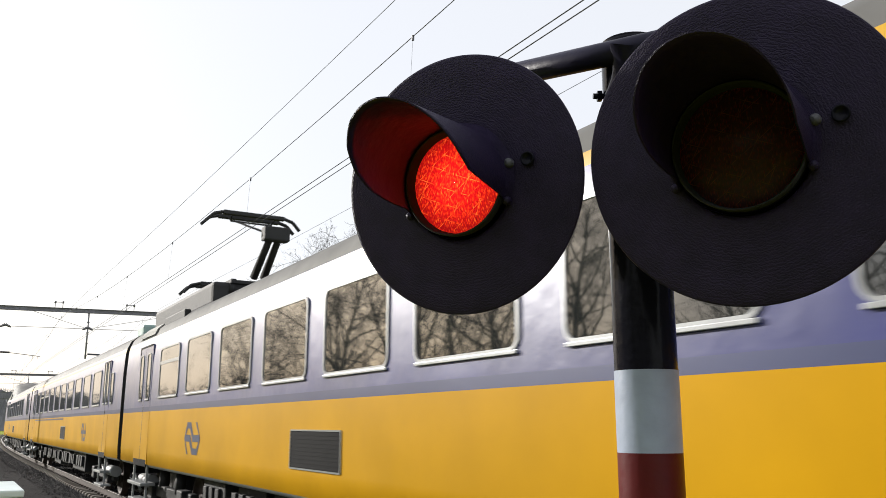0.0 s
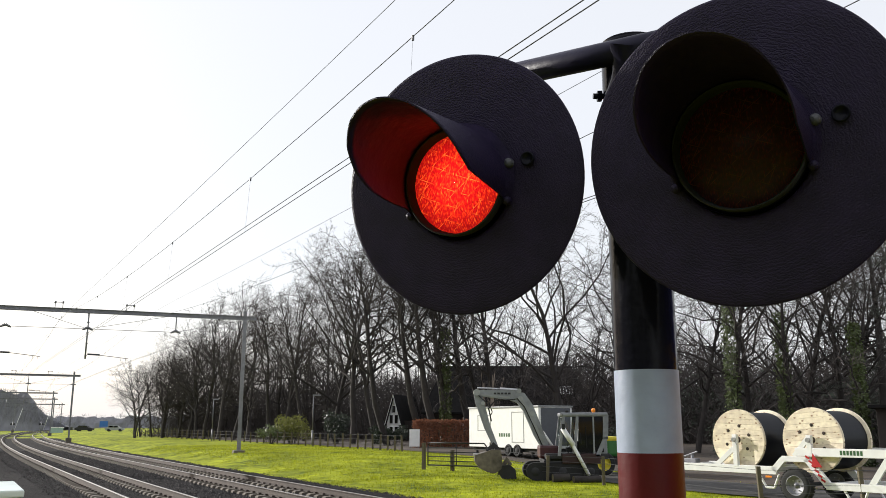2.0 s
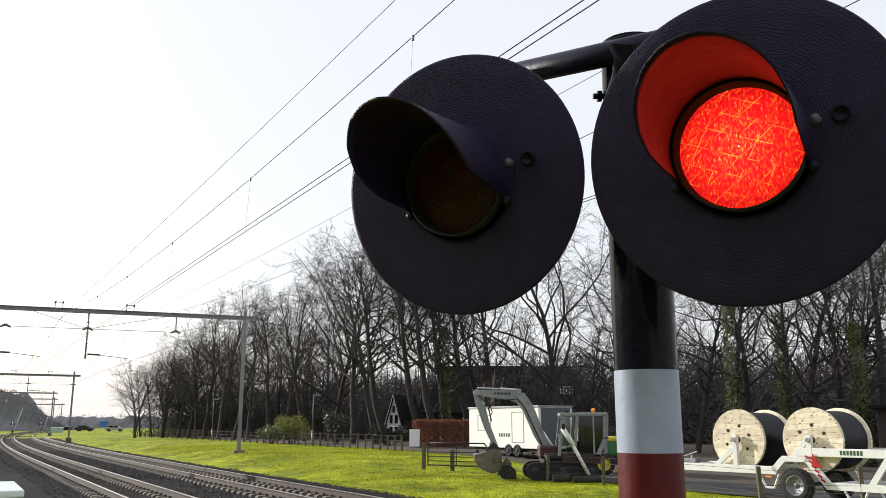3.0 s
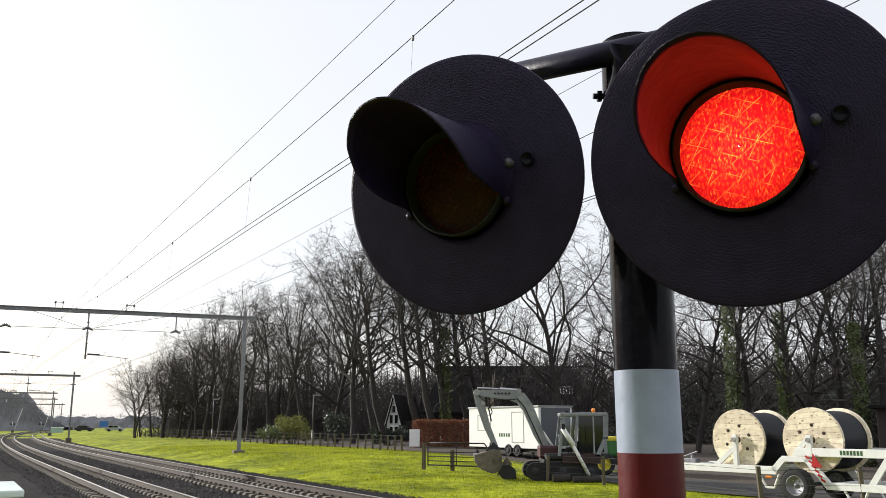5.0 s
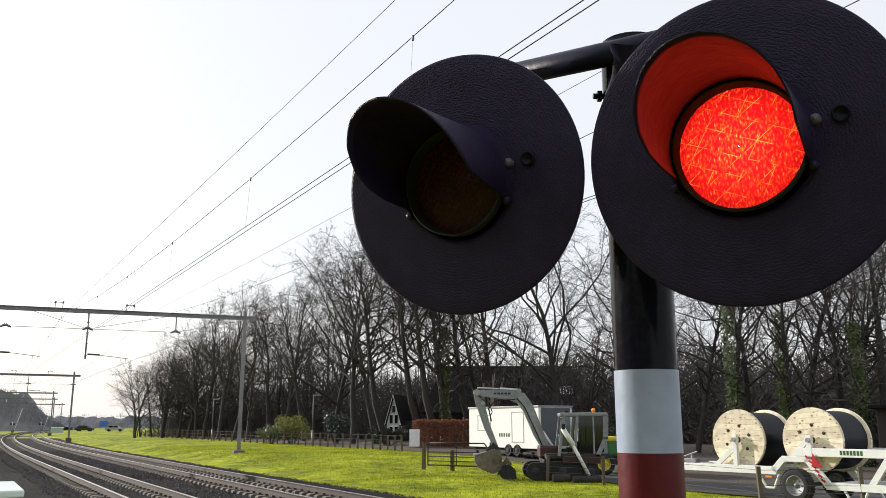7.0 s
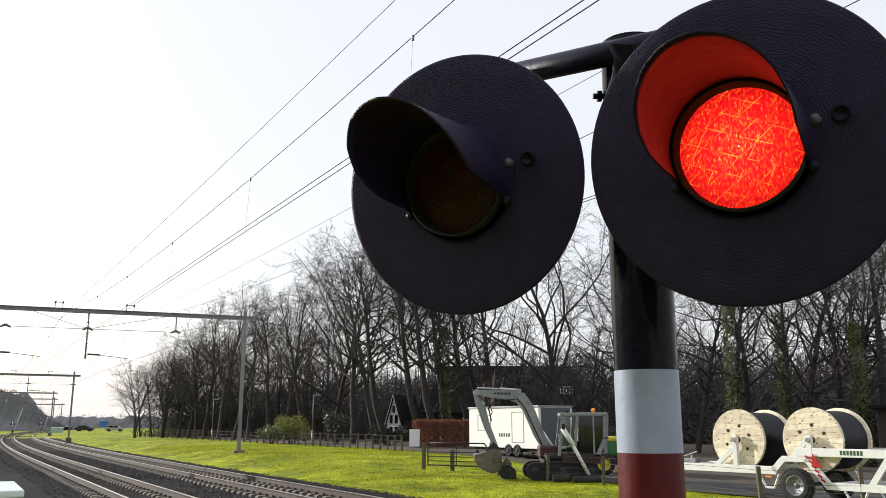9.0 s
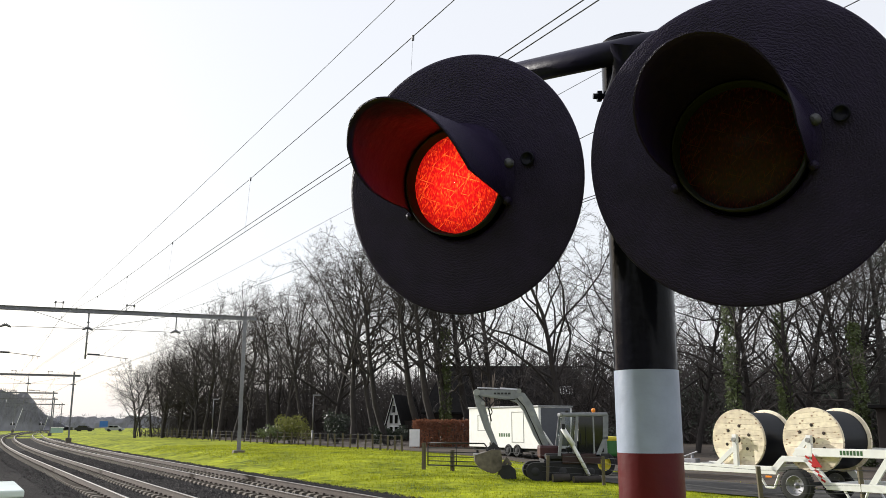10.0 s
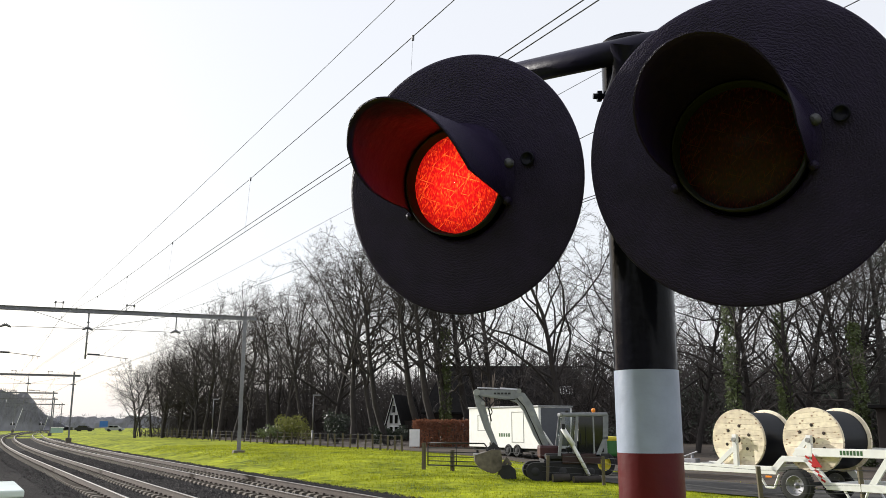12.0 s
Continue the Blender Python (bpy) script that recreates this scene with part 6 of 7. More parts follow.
    prism(bm, out, 1.15, pose(0, -0.75, 0))
    bmesh.ops.recalc_face_normals(bm, faces=bm.faces)
    bucket = part("bucket", bm, M["bucket_steel"], d, "worn dark steel digging bucket")
    bm = B()
    for y in (-0.5, 0.1):
        plate_arm(bm, [(-2.6, 1.02, 0.10), (-2.38, 1.3, 0.12), (-2.2, 1.1, 0.10)], 0.06, y)
    part("bucket_bracket", bm, M["train_dark"], bucket)
    bm = B()
    path_rod(bm, [(-2.95, -0.3, 3.2), (-2.62, -0.3, 2.9), (-2.5, -0.3, 2.4), (-2.42, -0.3, 2.55), (-2.55, -0.3, 2.95)], 0.02, 6)
    part("hose", bm, M["rubber"], boom)
    for pts in ([(-0.30, 1.10, 0.05), (-0.66, 1.80, 0.06), (-1.02, 2.68, 0.06), (-1.30, 2.98, 0.06)], [(-1.72, 3.12, 0.035), (-2.85, 3.22, 0.03)]):
        bm = B()
        plate_arm(bm, pts, 0.012, -0.288)
        part("boom_recess", bm, M["grey_paint"], boom, "darker grey side plate")
    bm = B()
    plate_arm(bm, [(-2.90, 2.85, 0.05), (-2.62, 1.95, 0.05), (-2.34, 1.30, 0.035)], 0.012, -0.258)
    part("stick_recess", bm, M["grey_paint"], boom, "darker grey side plate")
    bm = B()
    box(bm, (1.50, -0.92, 0.95), (1.93, 0.02, 1.55), 0.08)
    part("rear_cowl", bm, M["digger_white"], cabin, "pale grey rounded rear cowl")
    bm = B()
    for zz in (1.25, 1.55):
        rod(bm, (0.45, -0.6, zz - 0.3), (0.52, -0.6, zz), 0.02, 0.02, 6)
    box(bm, (0.40, -0.75, 1.05), (0.62, -0.35, 1.22), 0.03)
    part("control_levers", bm, M["rubber"], cabin)
    bm = B()
    path_rod(bm, [(-0.5, -0.3, 1.3), (-0.85, -0.3, 2.1), (-1.15, -0.3, 2.75), (-1.45, -0.3, 3.1)], 0.022, 6)
    part("hose", bm, M["rubber"], boom)
    for k in range(4):
        bm = B()
        box(bm, (-3.17, -0.58 + 0.25 * k, 0.90), (-3.0, -0.48 + 0.25 * k, 0.97), 0.01)
        part("tooth", bm, M["steel"], bucket)
    bm = B()
    box(bm, (1.0, -1.05, 0.05), (1.15, 0.9, 0.5), 0.02)
    part("dozer_blade", bm, M["train_dark"], d)
    bm = B()
    rod(bm, (0.35, -1.1, 1.75), (1.15, -1.15, 0.2), 0.07, 0.07, 10)
    rod(bm, (0.2, -1.1, 1.95), (0.6, -1.12, 1.3), 0.10, 0.10, 10)
    part("blade_ram", bm, M["white_paint"], d, "white hydraulic ram")
    bm = B()
    for z in (2.44, 2.0):
        rod(bm, (0.22, -1.03, z), (0.22, -1.20, z), 0.012, 0.012, 6)
    box(bm, (0.16, -1.24, 1.9), (0.28, -1.18, 2.1), 0.02)
    part("mirror", bm, M["rubber"], cabin)


build_digger()


def build_spare_bucket():
    b = empty("spare_bucket", Matrix.Translation((2.5, 33.6, gz(2.5, 33.6))))
    tagged(b, "black steel digger bucket lying on the grass", "digger bucket")
    bm = B()
    out = [(-0.32, 0.5), (0.1, 0.52), (0.3, 0.35), (0.34, 0.0), (-0.2, 0.0), (-0.34, 0.2)]
    prism(bm, out, 0.7, pose(0, -0.35, 0))
    bmesh.ops.recalc_face_normals(bm, faces=bm.faces)
    part("shell", bm, M["train_dark"], b)
    for y in (-0.15, 0.15):
        bm = B()
        plate_arm(bm, [(-0.15, 0.48, 0.08), (0.0, 0.72, 0.09), (0.12, 0.5, 0.08)], 0.05, y)
        part("bracket", bm, M["bucket_steel"], b)


build_spare_bucket()


def build_log(x, y, length, r, turn, label):
    g = empty("log", Matrix.Translation((x, y, gz(x, y) + r * 0.9)) @ Matrix.Rotation(turn, 4, "Z"))
    tagged(g, label, "log", "cut logs on the grass")
    rng = random.Random(int(x * 100))
    seg, rows = 14, 6
    v, f = [], []
    for i in range(rows):
        for k in range(seg):
            t = 6.2832 * k / seg
            q = r * (1 + rng.uniform(-0.07, 0.07))
            v.append((length * (i / (rows - 1) - 0.5), q * math.cos(t), q * math.sin(t)))
    for i in range(rows - 1):
        for k in range(seg):
            a, b = i * seg + k, i * seg + (k + 1) % seg
            f.append((a, b, b + seg, a + seg))
    raw("bark", v, f, M["bark"], g, smooth=True)
    for sgn in (-1, 1):
        bm = B()
        rod(bm, (sgn * length / 2, 0, 0), (sgn * (length / 2 + 0.006), 0, 0), r * 0.97, r * 0.97, 14)
        part("cut_end", bm, M["wood_post"], g, "pale sawn end")


M["bare_stem"] = mat("bare_stem", (0.15, 0.12, 0.10), 0.85, vary=0.3, scale=3)
build_log(4.40, 32.2, 0.62, 0.16, 0.12, "short thick cut log with grey bark")
build_log(5.35, 32.1, 1.05, 0.13, 0.22, "long cut log with pale sawn end")


def build_bare_shrub():
    s = empty("bare_shrub", Matrix.Translation((2.9, 53.0, gz(2.9, 53.0))))
    tagged(s, "bare many-stemmed shrub with pale thin stems", "shrub")
    rng = random.Random(77)
    bm = B()
    for i in range(16):
        a = rng.uniform(0, 6.28)
        lean = rng.uniform(0.1, 0.9)
        h = rng.uniform(3.4, 5.2)
        p = [Vector((0.15 * math.cos(a), 0.15 * math.sin(a), -0.1))]
        for k in range(1, 5):
            u = k / 4
            p.append(Vector((math.cos(a) * (0.15 + lean * u ** 1.4) + rng.uniform(-0.06, 0.06), math.sin(a) * (0.15 + lean * u ** 1.4), h * u)))
        path_rod(bm, p, 0.013, 5)
        for q in p[2:4]:
            rod(bm, q, q + Vector((rng.uniform(-0.5, 0.5), rng.uniform(-0.3, 0.3), rng.uniform(0.5, 1.0))), 0.009, 0.005, 4)
    part("stems", bm, M["bare_stem"], s)


build_bare_shrub()


def build_tractor():
    t = empty("tractor", Matrix.Translation((6.5, 36.2, gz(6.5, 36.2))) @ Matrix.Rotation(radians(8), 4, "Z"))
    tagged(t, "green tractor with yellow wheel rims behind the digger", "tractor")
    bm = B()
    box(bm, (0.3, -0.4, 0.75), (2.2, 0.4, 1.5), 0.12)
    part("bonnet", bm, M["green_paint"], t, "green bonnet")
    bm = B()
    box(bm, (0.25, -0.42, 1.38), (0.9, 0.42, 1.56), 0.06)
    part("nose", bm, M["yellow_paint"], t, "yellow strip")
    bm = B()
    box(bm, (0.2, -0.25, 0.4), (2.3, 0.25, 0.8), 0.04)
    part("frame", bm, M["train_dark"], t)
    for x, y, r in ((0.0, -0.75, 0.48), (0.0, 0.75, 0.48), (2.2, -0.8, 0.72), (2.2, 0.8, 0.72)):
        bm = B()
        spin(bm, [(r * 0.6, -0.14), (r * 0.9, -0.17), (r, -0.1), (r, 0.1), (r * 0.9, 0.17), (r * 0.6, 0.14)], 32)
        for v in bm.verts:
            v.co += Vector((x, y, r))
        w = part("tyre", bm, M["rubber"], t)
        bm = B()
        spin(bm, [(0.0005, -0.06), (r * 0.3, -0.06), (r * 0.35, -0.02), (r * 0.55, -0.04), (r * 0.61, -0.13), (r * 0.61, 0.12), (0.0005, 0.1)], 28)
        for v in bm.verts:
            v.co += Vector((x, y, r))
        part("rim", bm, M["yellow_paint"], w, "yellow steel rim")


build_tractor()


# ---- cable trailer with two reels ----
TRAILER = Matrix.Translation((10.25, 24.7, gz(10.25, 24.7))) @ Matrix.Rotation(radians(-54), 4, "Z")


def build_trailer():
    """Local x runs along the trailer, y away across it."""
    t = empty("cable_trailer", TRAILER)
    tagged(t, "white steel cable reel trailer on two large wheels", "trailer")
    for y in (0.0, 1.75):
        bm = B()
        box(bm, (-4.4, y - 0.05, 0.72), (-0.75, y + 0.05, 0.95), 0.01)
        plate_arm(bm, [(-0.85, 0.83, 0.09), (-0.52, 1.16, 0.09)], 0.1, y)
        box(bm, (-0.55, y - 0.05, 1.10), (0.30, y + 0.05, 1.26), 0.01)
        plate_arm(bm, [(0.22, 1.22, 0.10), (0.85, 0.45, 0.10)], 0.1, y)
        box(bm, (0.75, y - 0.05, 0.38), (4.2, y + 0.05, 0.58), 0.01)
        beam = part("side_beam", bm, M["white_paint"], t, "white side beam")
        bm = B()
        box(bm, (-0.1, y - 0.055, 1.27), (4.2, y + 0.055, 1.50), 0.012)
        part("top_rail", bm, M["white_paint"], beam)
        bm = B()
        plate_arm(bm, [(2.0, 0.5, 0.08), (2.6, 1.34, 0.08)], 0.09, y)
        part("brace", bm, M["white_paint"], beam)
        for x in (-2.1, 0.35):
            bm = B()
            top = 1.86
            zb = 0.9 if x < 0 else 1.26
            box(bm, (x - 0.075, y - 0.06, zb), (x + 0.075, y + 0.06, top), 0.012)
            plate_arm(bm, [(x - 0.75 if x < 0 else x - 0.5, zb, 0.07), (x - 0.05, zb + 0.55 if x < 0 else top - 0.1, 0.07)], 0.08, y)
            part("reel_support", bm, M["white_paint"], t, "white upright reel support")
        for x0 in (-1.35, 1.25):
            bm = B()
            z = 0.72 if x0 < 0 else 0.4
            path_rod(bm, [(x0, y, z), (x0 + 0.22, y, z - 0.38), (x0 + 0.48, y, z - 0.38), (x0 + 0.66, y, z)], 0.035, 6)
            part("foot_rung", bm, M["white_paint"], t)
    for x in (-4.3, -0.85, 0.9, 4.1):
        bm = B()
        z = 0.85 if x < 0 else 0.5
        box(bm, (x - 0.05, 0.06, z - 0.07), (x + 0.05, 1.69, z + 0.07), 0.01)
        part("cross_member", bm, M["white_paint"], t)
    bm = B()
    box(bm, (-7.2, 0.80, 0.74), (-4.3, 0.95, 0.90), 0.01)
    part("drawbar", bm, M["white_paint"], t)
    bm = B()
    rod(bm, (-3.9, 0.2, 0.95), (-3.9, 0.2, 1.2), 0.05, 0.05, 8)
    rod(bm, (-4.5, 0.2, 1.05), (-3.7, 0.2, 1.3), 0.025, 0.025, 6)
    box(bm, (-4.15, 0.1, 0.95), (-3.7, 0.35, 1.08), 0.02)
    part("winch", bm, M["galvanised"], t)
    for y in (-0.22, 1.97):
        for x in (0.0,):
            bm = B()
            prof = [(0.27, -0.13), (0.38, -0.15), (0.445, -0.12), (0.458, -0.06), (0.458, 0.06), (0.445, 0.12), (0.38, 0.15), (0.27, 0.13)]
            spin(bm, prof, 48)
            for v in bm.verts:
                v.co += Vector((x, y, 0.46))
            tyre = part("tyre", bm, M["rubber"], t, "black deep-treaded tyre")
            for k in range(36):
                a = 2 * math.pi * k / 36
                lug = B()
                box(lug, (-0.025, -0.13, 0.448), (0.025, 0.13, 0.468), 0.0, Matrix.Rotation(a, 4, "Y"))
                for v in lug.verts:
                    v.co += Vector((x, y, 0.46))
                part("tread_block", lug, M["rubber"], tyre)
            bm = B()
            spin(bm, [(0.0005, -0.10), (0.05, -0.10), (0.06, -0.06), (0.10, -0.05), (0.12, -0.07), (0.22, -0.06), (0.24, -0.09), (0.265, -0.135), (0.28, -0.135), (0.275, 0.1), (0.0005, 0.1)], 40)
            for v in bm.verts:
                v.co += Vector((x, y, 0.46))
            rim = part("rim", bm, M["galvanised"], t, "pale steel wheel rim")
            for k in range(6):
                a = 2 * math.pi * k / 6
                bm = B()
                rod(bm, (x + 0.15 * math.cos(a), y - 0.085, 0.46 + 0.15 * math.sin(a)), (x + 0.15 * math.cos(a), y - 0.06, 0.46 + 0.15 * math.sin(a)), 0.018, 0.018, 6)
                part("wheel_nut", bm, M["steel"], rim)
    bm = B()
    rod(bm, (0, -0.2, 0.46), (0, 1.95, 0.46), 0.06, 0.06, 10)
    part("axle", bm, M["train_dark"], t)
    # marker board: red triangle and striped strip
    bm = B()
    prism(bm, [(0.42, 0.98), (0.72, 0.98), (0.46, 1.36)], 0.02, pose(0, -0.10, 0))
    bmesh.ops.recalc_face_normals(bm, faces=bm.faces)
    part("reflector", bm, M["red_paint"], t, "red triangular reflector")
    for k in range(6):
        u = k / 6
        bm = B()
        x, z = 0.28 + 0.50 * u, 1.25 - 0.74 * u
        prism(bm, [(x - 0.07, z), (x + 0.05, z - 0.07), (x + 0.07, z - 0.02), (x - 0.05, z + 0.05)], 0.008, pose(0, -0.066, 0))
        bmesh.ops.recalc_face_normals(bm, faces=bm.faces)
        part("warning_stripe", bm, M["red_paint"], t)
    for k in range(7):
        bm = B()
        box(bm, (1.25 + 0.095 * k, -0.062, 1.33), (1.31 + 0.095 * k, -0.05, 1.45))
        part("lettering_bar", bm, M["leaf_green"], t, "dark green lettering bar")
    bm = B()
    box(bm, (-1.1, -0.07, 0.62), (-0.9, -0.05, 0.68), 0.005)
    part("side_marker", bm, M["amber"], t, "amber side marker")
    return t


build_trailer()


def build_reel(x, y, z, turn):
    """A wooden cable drum lying on its axle, which runs along local y."""
    m = TRAILER @ Matrix.Translation((x, y, z)) @ Matrix.Rotation(turn, 4, "Y")
    r = empty("cable_reel", m)
    tagged(r, "large pale wooden cable reel wound with black cable", "cable reel", "reels on the trailer")
    rad, w = 0.92, 1.48
    for y0 in (0.0, w):
        bm = B()
        spin(bm, [(0.045, y0 - 0.02), (rad - 0.01, y0 - 0.02), (rad, y0 - 0.01), (rad, y0 + 0.05), (0.045, y0 + 0.05), (0.045, y0 - 0.02)], 64)
        flange = part("flange", bm, M["reel_wood"], r, "round wooden flange of planks")
        k = -rad + 0.01
        while k < rad - 0.04:
            wd = 0.148
            a, b = k, min(k + wd, rad - 0.01)
            zs = [a + (b - a) * i / 4 for i in range(5)]
            half = [math.sqrt(max(0.0004, (rad - 0.004) ** 2 - q * q)) for q in zs]
            out = [(h, q) for h, q in zip(half, zs)] + [(-h, q) for h, q in zip(half[::-1], zs[::-1])]
            bm = B()
            yy = y0 - 0.045 if y0 == 0 else y0 + 0.051
            prism(bm, out, 0.024, pose(0, yy, 0))
            bmesh.ops.recalc_face_normals(bm, faces=bm.faces)
            part("plank", bm, M["reel_wood"], flange)
            k += wd + 0.006
        for i in range(6):
            a = 2 * math.pi * i / 6 + 0.4
            bm = B()
            yy = y0 - 0.056 if y0 == 0 else y0 + 0.08
            rod(bm, (0.42 * math.cos(a), yy, 0.42 * math.sin(a)), (0.42 * math.cos(a), yy + 0.015, 0.42 * math.sin(a)), 0.05, 0.05, 10)
            rod(bm, (0.42 * math.cos(a), yy - 0.015, 0.42 * math.sin(a)), (0.42 * math.cos(a), yy, 0.42 * math.sin(a)), 0.022, 0.022, 6)
            part("bolt", bm, M["rail_side"], flange)
        bm = B()
        yy = y0 - 0.051 if y0 == 0 else y0 + 0.076
        spin(bm, [(0.045, yy), (0.10, yy), (0.10, yy + 0.01)], 24)
        part("hub_plate", bm, M["rail_side"], flange)
    bm = B()
    prof = []
    turns = 40
    for i in range(turns):
        y0 = 0.05 + (w - 0.05) * i / turns
        y1 = 0.05 + (w - 0.05) * (i + 0.5) / turns
        prof += [(0.815, y0), (0.83, y1)]
    prof.append((0.815, w))
    spin(bm, prof, 56)
    part("cable", bm, M["cable_black"], r, "glossy black cable windings")
    bm = B()
    rod(bm, (0, -0.28, 0), (0, w + 0.3, 0), 0.04, 0.04, 12)
    rod(bm, (0, -0.30, 0), (0, -0.20, 0), 0.07, 0.07, 10)
    rod(bm, (0, -0.26, 0), (0.12, -0.28, -0.14), 0.015, 0.015, 6)
    part("spindle", bm, M["steel"], r)


build_reel(-2.1, 0.18, 1.70, 0.05)
build_reel(0.35, 0.18, 1.72, -0.08)


# ---- fences, gate, posts ----
def build_fence(name, label, pts, height, wires, r=0.055):
    f = empty(name, Matrix())
    tagged(f, label, "fence", "meadow fences")
    rng = random.Random(len(pts))
    tops = []
    for x, y in pts:
        z = gz(x, y)
        h = height * rng.uniform(0.93, 1.08)
        bm = B()
        dx, dy = rng.gauss(0, 0.03), rng.gauss(0, 0.03)
        box(bm, (-r, -r, -0.3), (r, r, h), 0.012)
        for v in bm.verts:
            v.co += Vector((x + dx * v.co.z, y + dy * v.co.z, z))
        part("post", bm, M["wood_post"], f)
        tops.append(Vector((x, y, z)))
    for k in range(wires):
        bm = B()
        path_rod(bm, [p + Vector((0, -r - 0.005, height * (0.35 + 0.6 * k / max(1, wires - 1)))) for p in tops], 0.006, 4)
        part("wire", bm, M["wire"], f)
    return f


far_fence = []
for i in range(44):
    s = 47.5 + 0.95 * i + 0.022 * i * i
    p = T(24.5 - 0.015 * (s - 47) - bend(s) * 0.9, s)
    far_fence.append((p.x, p.y))
build_fence("fence", "weathered wooden post and wire fence along the meadow", far_fence, 1.0, 3, 0.06)
build_fence("fence", "short post and wire fence before the parked machines", [(2.3, 35.4), (3.92, 32.4), (5.75, 30.9), (8.66, 23.6), (11.3, 23.3), (13.6, 22.4)], 1.0, 4)


def build_gate():
    a, b = Vector((-0.85, 38.0, 0)), Vector((2.0, 36.2, 0))
    way = (b - a)
    ln = way.length
    g = empty("field_gate", Matrix.Translation((a.x, a.y, gz(a.x, a.y))) @ Matrix.Rotation(math.atan2(way.y, way.x), 4, "Z"))
    tagged(g, "dark tubular steel field gate between wooden posts", "gate")
    bm = B()
    path_rod(bm, [(0.22, 0, 0.2), (0.22, 0, 1.05), (0.32, 0, 1.15), (ln - 0.3, 0, 1.15), (ln - 0.2, 0, 1.05), (ln - 0.2, 0, 0.2), (0.22, 0, 0.2)], 0.028, 8)
    part("gate_frame", bm, M["train_dark"], g)
    for z in (0.38, 0.57, 0.76, 0.95):
        bm = B()
        rod(bm, (0.22, 0, z), (ln - 0.2, 0, z), 0.02, 0.02, 8)
        part("rail", bm, M["train_dark"], g)
    bm = B()
    rod(bm, (ln / 2, 0, 0.2), (ln / 2, 0, 1.15), 0.02, 0.02, 8)
    part("upright", bm, M["train_dark"], g)
    for x, h in ((0.0, 1.15), (ln * 0.42, 0.85), (ln, 1.2)):
        bm = B()
        box(bm, (x - 0.07, -0.07 + (0.12 if x else 0), -0.3), (x + 0.07, 0.07 + (0.12 if x else 0), h), 0.015)
        part("post", bm, M["wood_post"], g)


build_gate()


def build_street_lamp(x, y, h, arm):
    l = empty("street_lamp", Matrix.Translation((x, y, gz(x, y))))
    tagged(l, "slim grey street lamp with a flat head", "street lamp", "street lamps along the path")
    bm = B()
    rod(bm, (0, 0, -0.2), (0, 0, 1.2), 0.075, 0.07, 12)
    rod(bm, (0, 0, 1.2), (0, 0, h), 0.05, 0.035, 12)
    part("pole", bm, M["galvanised"], l)
    bm = B()
    box(bm, (-0.05, -0.12, h - 0.05), (arm, 0.12, h + 0.07), 0.03, pose(0, 0, 0))
    part("lamp_head", bm, M["galvanised"], l)


build_street_lamp(-10.7, 70.0, 4.0, 0.6)
build_street_lamp(-23.8, 88, 4.2, 0.5)
build_street_lamp(-37.0, 115, 4.4, 0.6)


def build_board(x, y, w, h, z0, m, name, label, category):
    b = empty(name, Matrix.Translation((x, y, gz(x, y))))
    tagged(b, label, category)
    bm = B()
    box(bm, (-w / 2, -0.02, z0), (w / 2, 0.02, z0 + h), 0.005)
    part("panel", bm, m, b)
    for sx in (-1, 1):
        bm = B()
        rod(bm, (sx * w * 0.38, 0.04, -0.2), (sx * w * 0.38, 0.04, z0 + h), 0.035, 0.035, 8)
        part("post", bm, M["galvanised"], b)
    return b


build_board(-1.95, 58.6, 0.7, 1.15, 0.15, M["white_paint"], "white_board", "white board standing beside the beech hedge", "board")
build_board(-85.6, 215, 2.1, 1.4, 1.1, M["sign_blue"], "road_sign", "blue road sign far beside the line", "road sign")


# ---- things far along the line ----
def build_hut():
    h = empty("relay_hut", Matrix.Translation((-86.5, 190, gz(-86.5, 190))))
    tagged(h, "pale green relay hut with a white roof beside the track", "hut")
    bm = B()
    box(bm, (-0.9, 0, 0), (0.9, 2.4, 1.45), 0.03)
    part("body", bm, M["cabinet_green"], h)
    bm = B()
    box(bm, (-1.0, -0.1, 1.45), (1.0, 2.5, 1.6), 0.03)
    part("roof", bm, M["white_paint"], h)


build_hut()


def build_car(x, y, turn, material, label):
    c = empty("car", Matrix.Translation((x, y, gz(x, y))) @ Matrix.Rotation(turn, 4, "Z"))
    tagged(c, label, "car", "cars far down the road")
    bm = B()
    prism(bm, [(-2.1, 0.3), (2.1, 0.3), (2.15, 0.75), (1.2, 0.92), (0.65, 1.4), (-1.1, 1.45), (-1.75, 0.95), (-2.15, 0.85)], 1.7, pose(0, -0.85, 0))
    bmesh.ops.recalc_face_normals(bm, faces=bm.faces)
    part("body", bm, material, c)
    for x0, x1 in ((-1.35, -0.3), (-0.2, 0.75)):
        bm = B()
        box(bm, (x0, -0.87, 0.98), (x1, -0.84, 1.32), 0.005)
        part("window", bm, M["glass"], c)
    for wx in (-1.3, 1.3):
        for wy in (-0.8, 0.8):
            bm = B()
            spin(bm, [(0.0005, -0.1), (0.2, -0.1), (0.32, -0.09), (0.33, 0.09), (0.0005, 0.1)], 20)
            for v in bm.verts:
                v.co += Vector((wx, wy, 0.33))
            part("wheel", bm, M["rubber"], c)


build_car(-89.5, 213, 0.1, M["train_dark"], "dark parked car beyond the meadow")
build_car(-80.0, 208, 0.2, M["train_sill"], "grey parked car beyond the meadow")


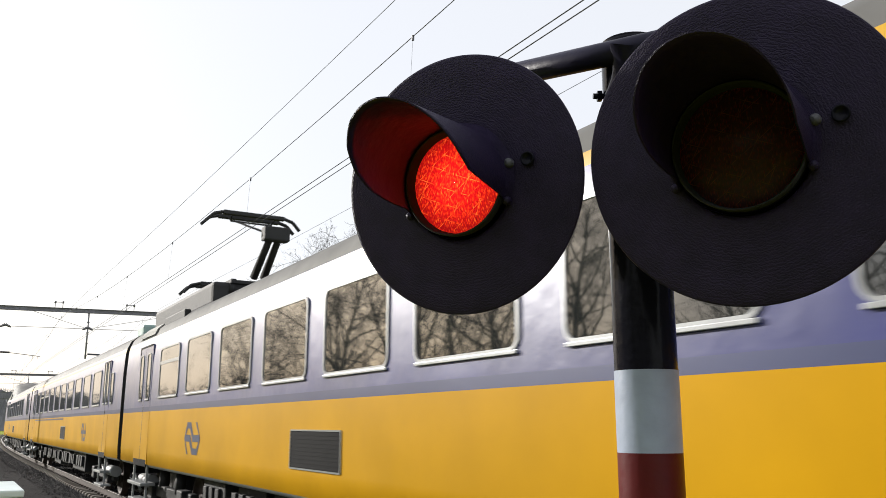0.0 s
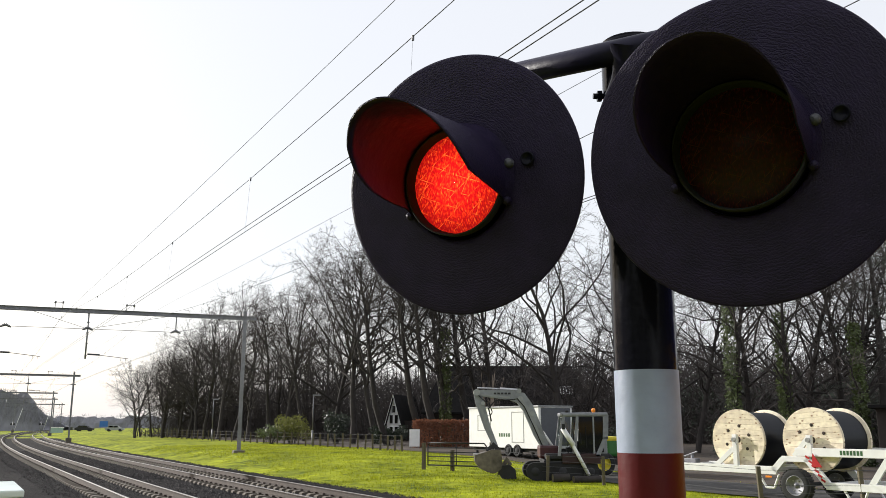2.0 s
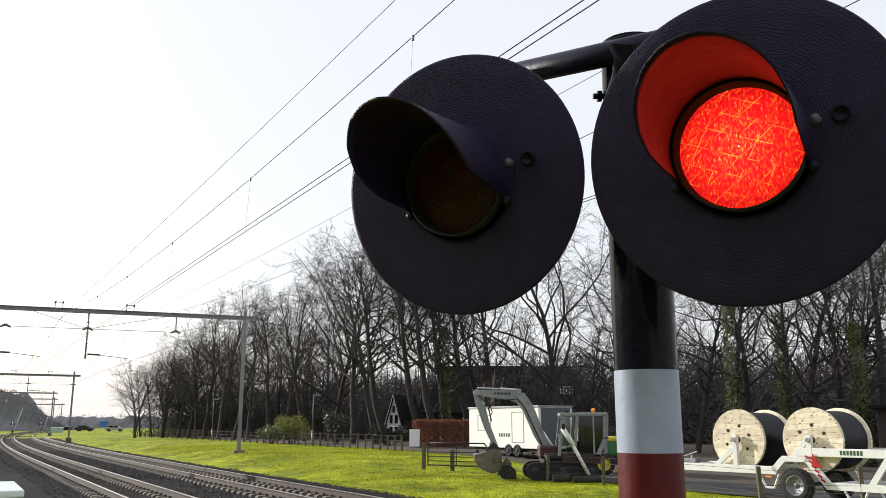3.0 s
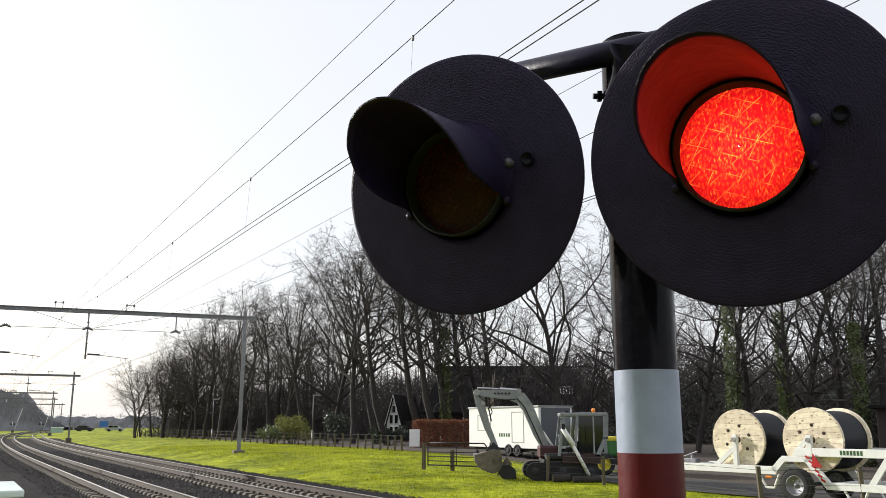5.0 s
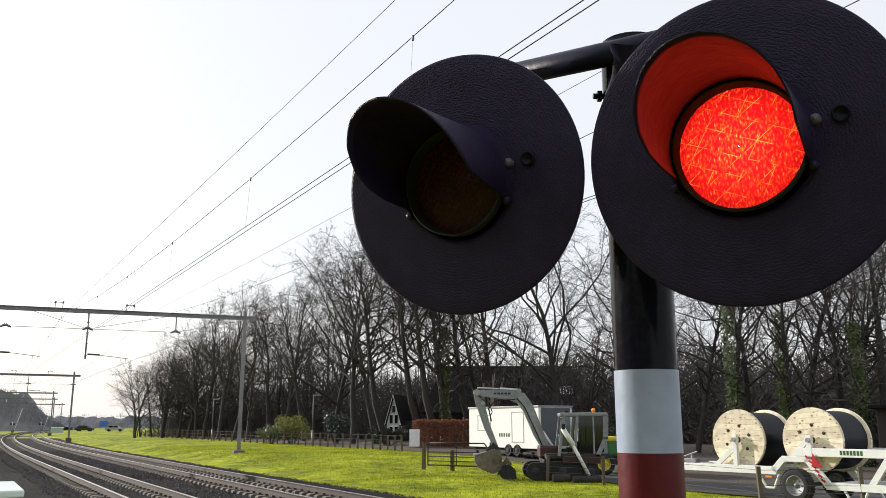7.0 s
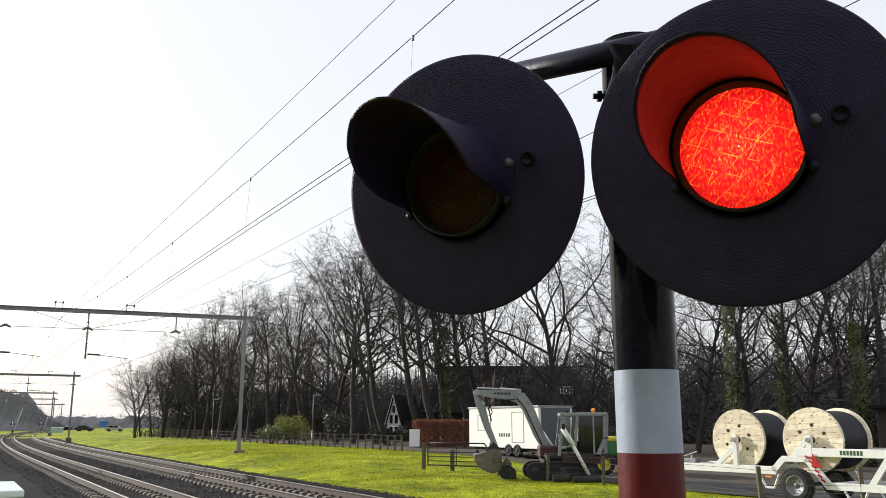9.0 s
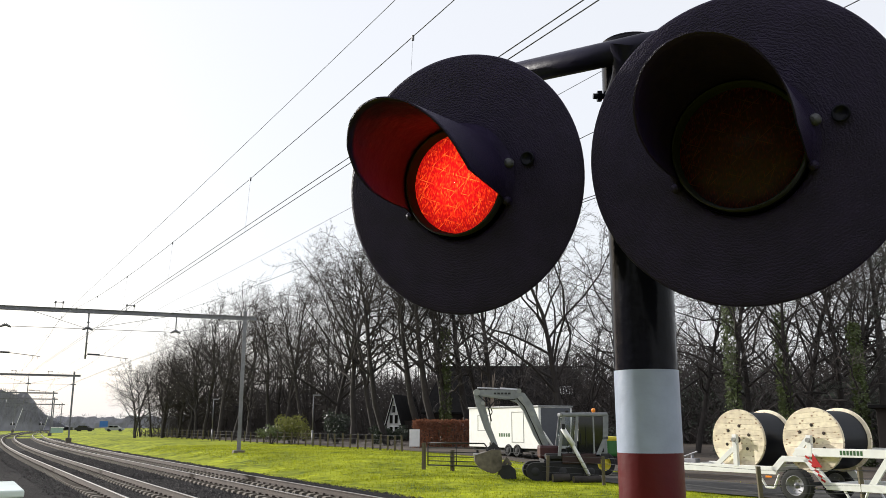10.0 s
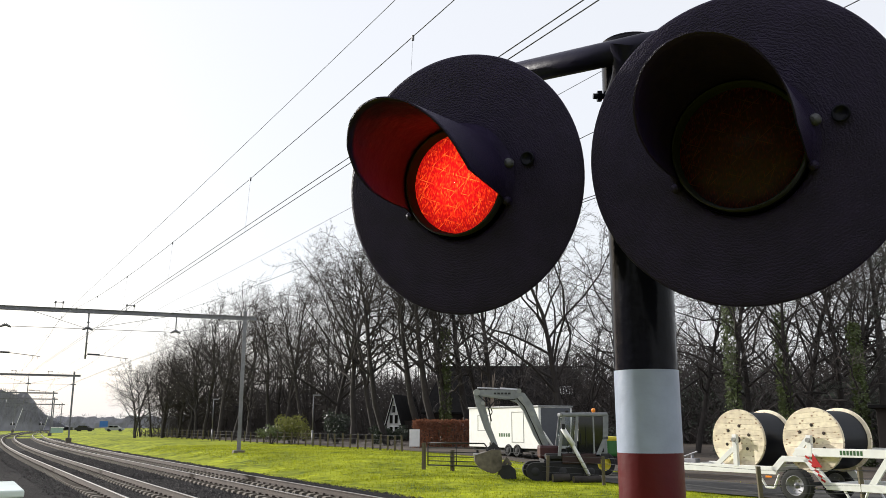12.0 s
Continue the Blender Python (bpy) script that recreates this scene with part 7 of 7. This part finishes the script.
def build_far_signal(x, y):
    s = empty("barrier_signal", Matrix.Translation((x, y, gz(x, y))))
    tagged(s, "distant level crossing post with raised striped barrier", "crossing barrier", "distant crossing barriers")
    bm = B()
    rod(bm, (0, 0, -0.2), (0, 0, 3.0), 0.08, 0.08, 8)
    part("post", bm, M["galvanised"], s)
    bm = B()
    for dx in (-0.35, 0.35):
        rod(bm, (dx, -0.1, 2.3), (dx, 0.0, 2.3), 0.25, 0.25, 14)
    part("lamp_shield", bm, M["signal_black"], s)
    bm = B()
    rod(bm, (0.5, 0, 0.8), (2.0, 0, 6.0), 0.07, 0.05, 8)
    part("barrier_arm", bm, M["white_paint"], s, "white barrier arm")


build_far_signal(-104, 206)
build_far_signal(-98, 208)


# ---- equipment cabinet at the trackside ----
def build_track_cabinet():
    c = empty("track_cabinet", Matrix.Translation((-2.78, 4.47, gz(-2.8, 4.5))) @ Matrix.Rotation(radians(30), 4, "Z"))
    tagged(c, "grey-green trackside equipment cabinet with a pale lid", "cabinet")
    bm = B()
    box(bm, (-0.55, 0.012, -0.1), (0.545, 0.85, 1.77), 0.012)
    part("body", bm, M["cabinet_green"], c)
    bm = B()
    box(bm, (-0.565, -0.004, 1.77), (0.56, 0.865, 1.81), 0.010)
    part("lid", bm, M["cabinet_top"], c, "pale lid, lighter than the body")
    bm = B()
    box(bm, (-0.50, -0.003, 0.1), (0.49, 0.012, 1.72), 0.004)
    door = part("door", bm, M["cabinet_green"], c)
    bm = B()
    box(bm, (0.36, -0.035, 0.8), (0.40, -0.003, 0.95), 0.004)
    part("handle", bm, M["steel"], door)


build_track_cabinet()


# ---- what moves ----


def lamp_states(right):
    """The lamp's turn in degrees every tenth of a second (0 shines out, 180 dark), by the signal's beat of 0.669 s."""
    out = []
    for k in range(121):
        u = (k / 10 - 0.185) % 0.669
        if right:
            out.append(0.0 if u < 0.300 else (50.0 if u < 0.312 else (72.0 if u < 0.325 else 180.0)))
        else:
            out.append(180.0 if 0.005 < u < 0.278 else (76.0 if 0.278 <= u < 0.285 else 0.0))
    return out


def motions():
    for i, car in enumerate(TRAIN):
        walk(car, [(t, train_pose(s - CAR * (2 - i))) for t, s in REAR])
    for lamp, right in zip(LAMPS, (False, True)):
        states = lamp_states(right)
        rows = []
        for k, a in enumerate(states):
            rows.append((k / 10, pose(0, 0.07, 0, 0, 0, a)))
            if k < 120 and abs(states[k + 1] - a) > 80:
                for j in (1, 2):
                    rows.append((k / 10 + j / 30, pose(0, 0.07, 0, 0, 0, a + (states[k + 1] - a) * j / 3)))
        walk(lamp, rows)


motions()
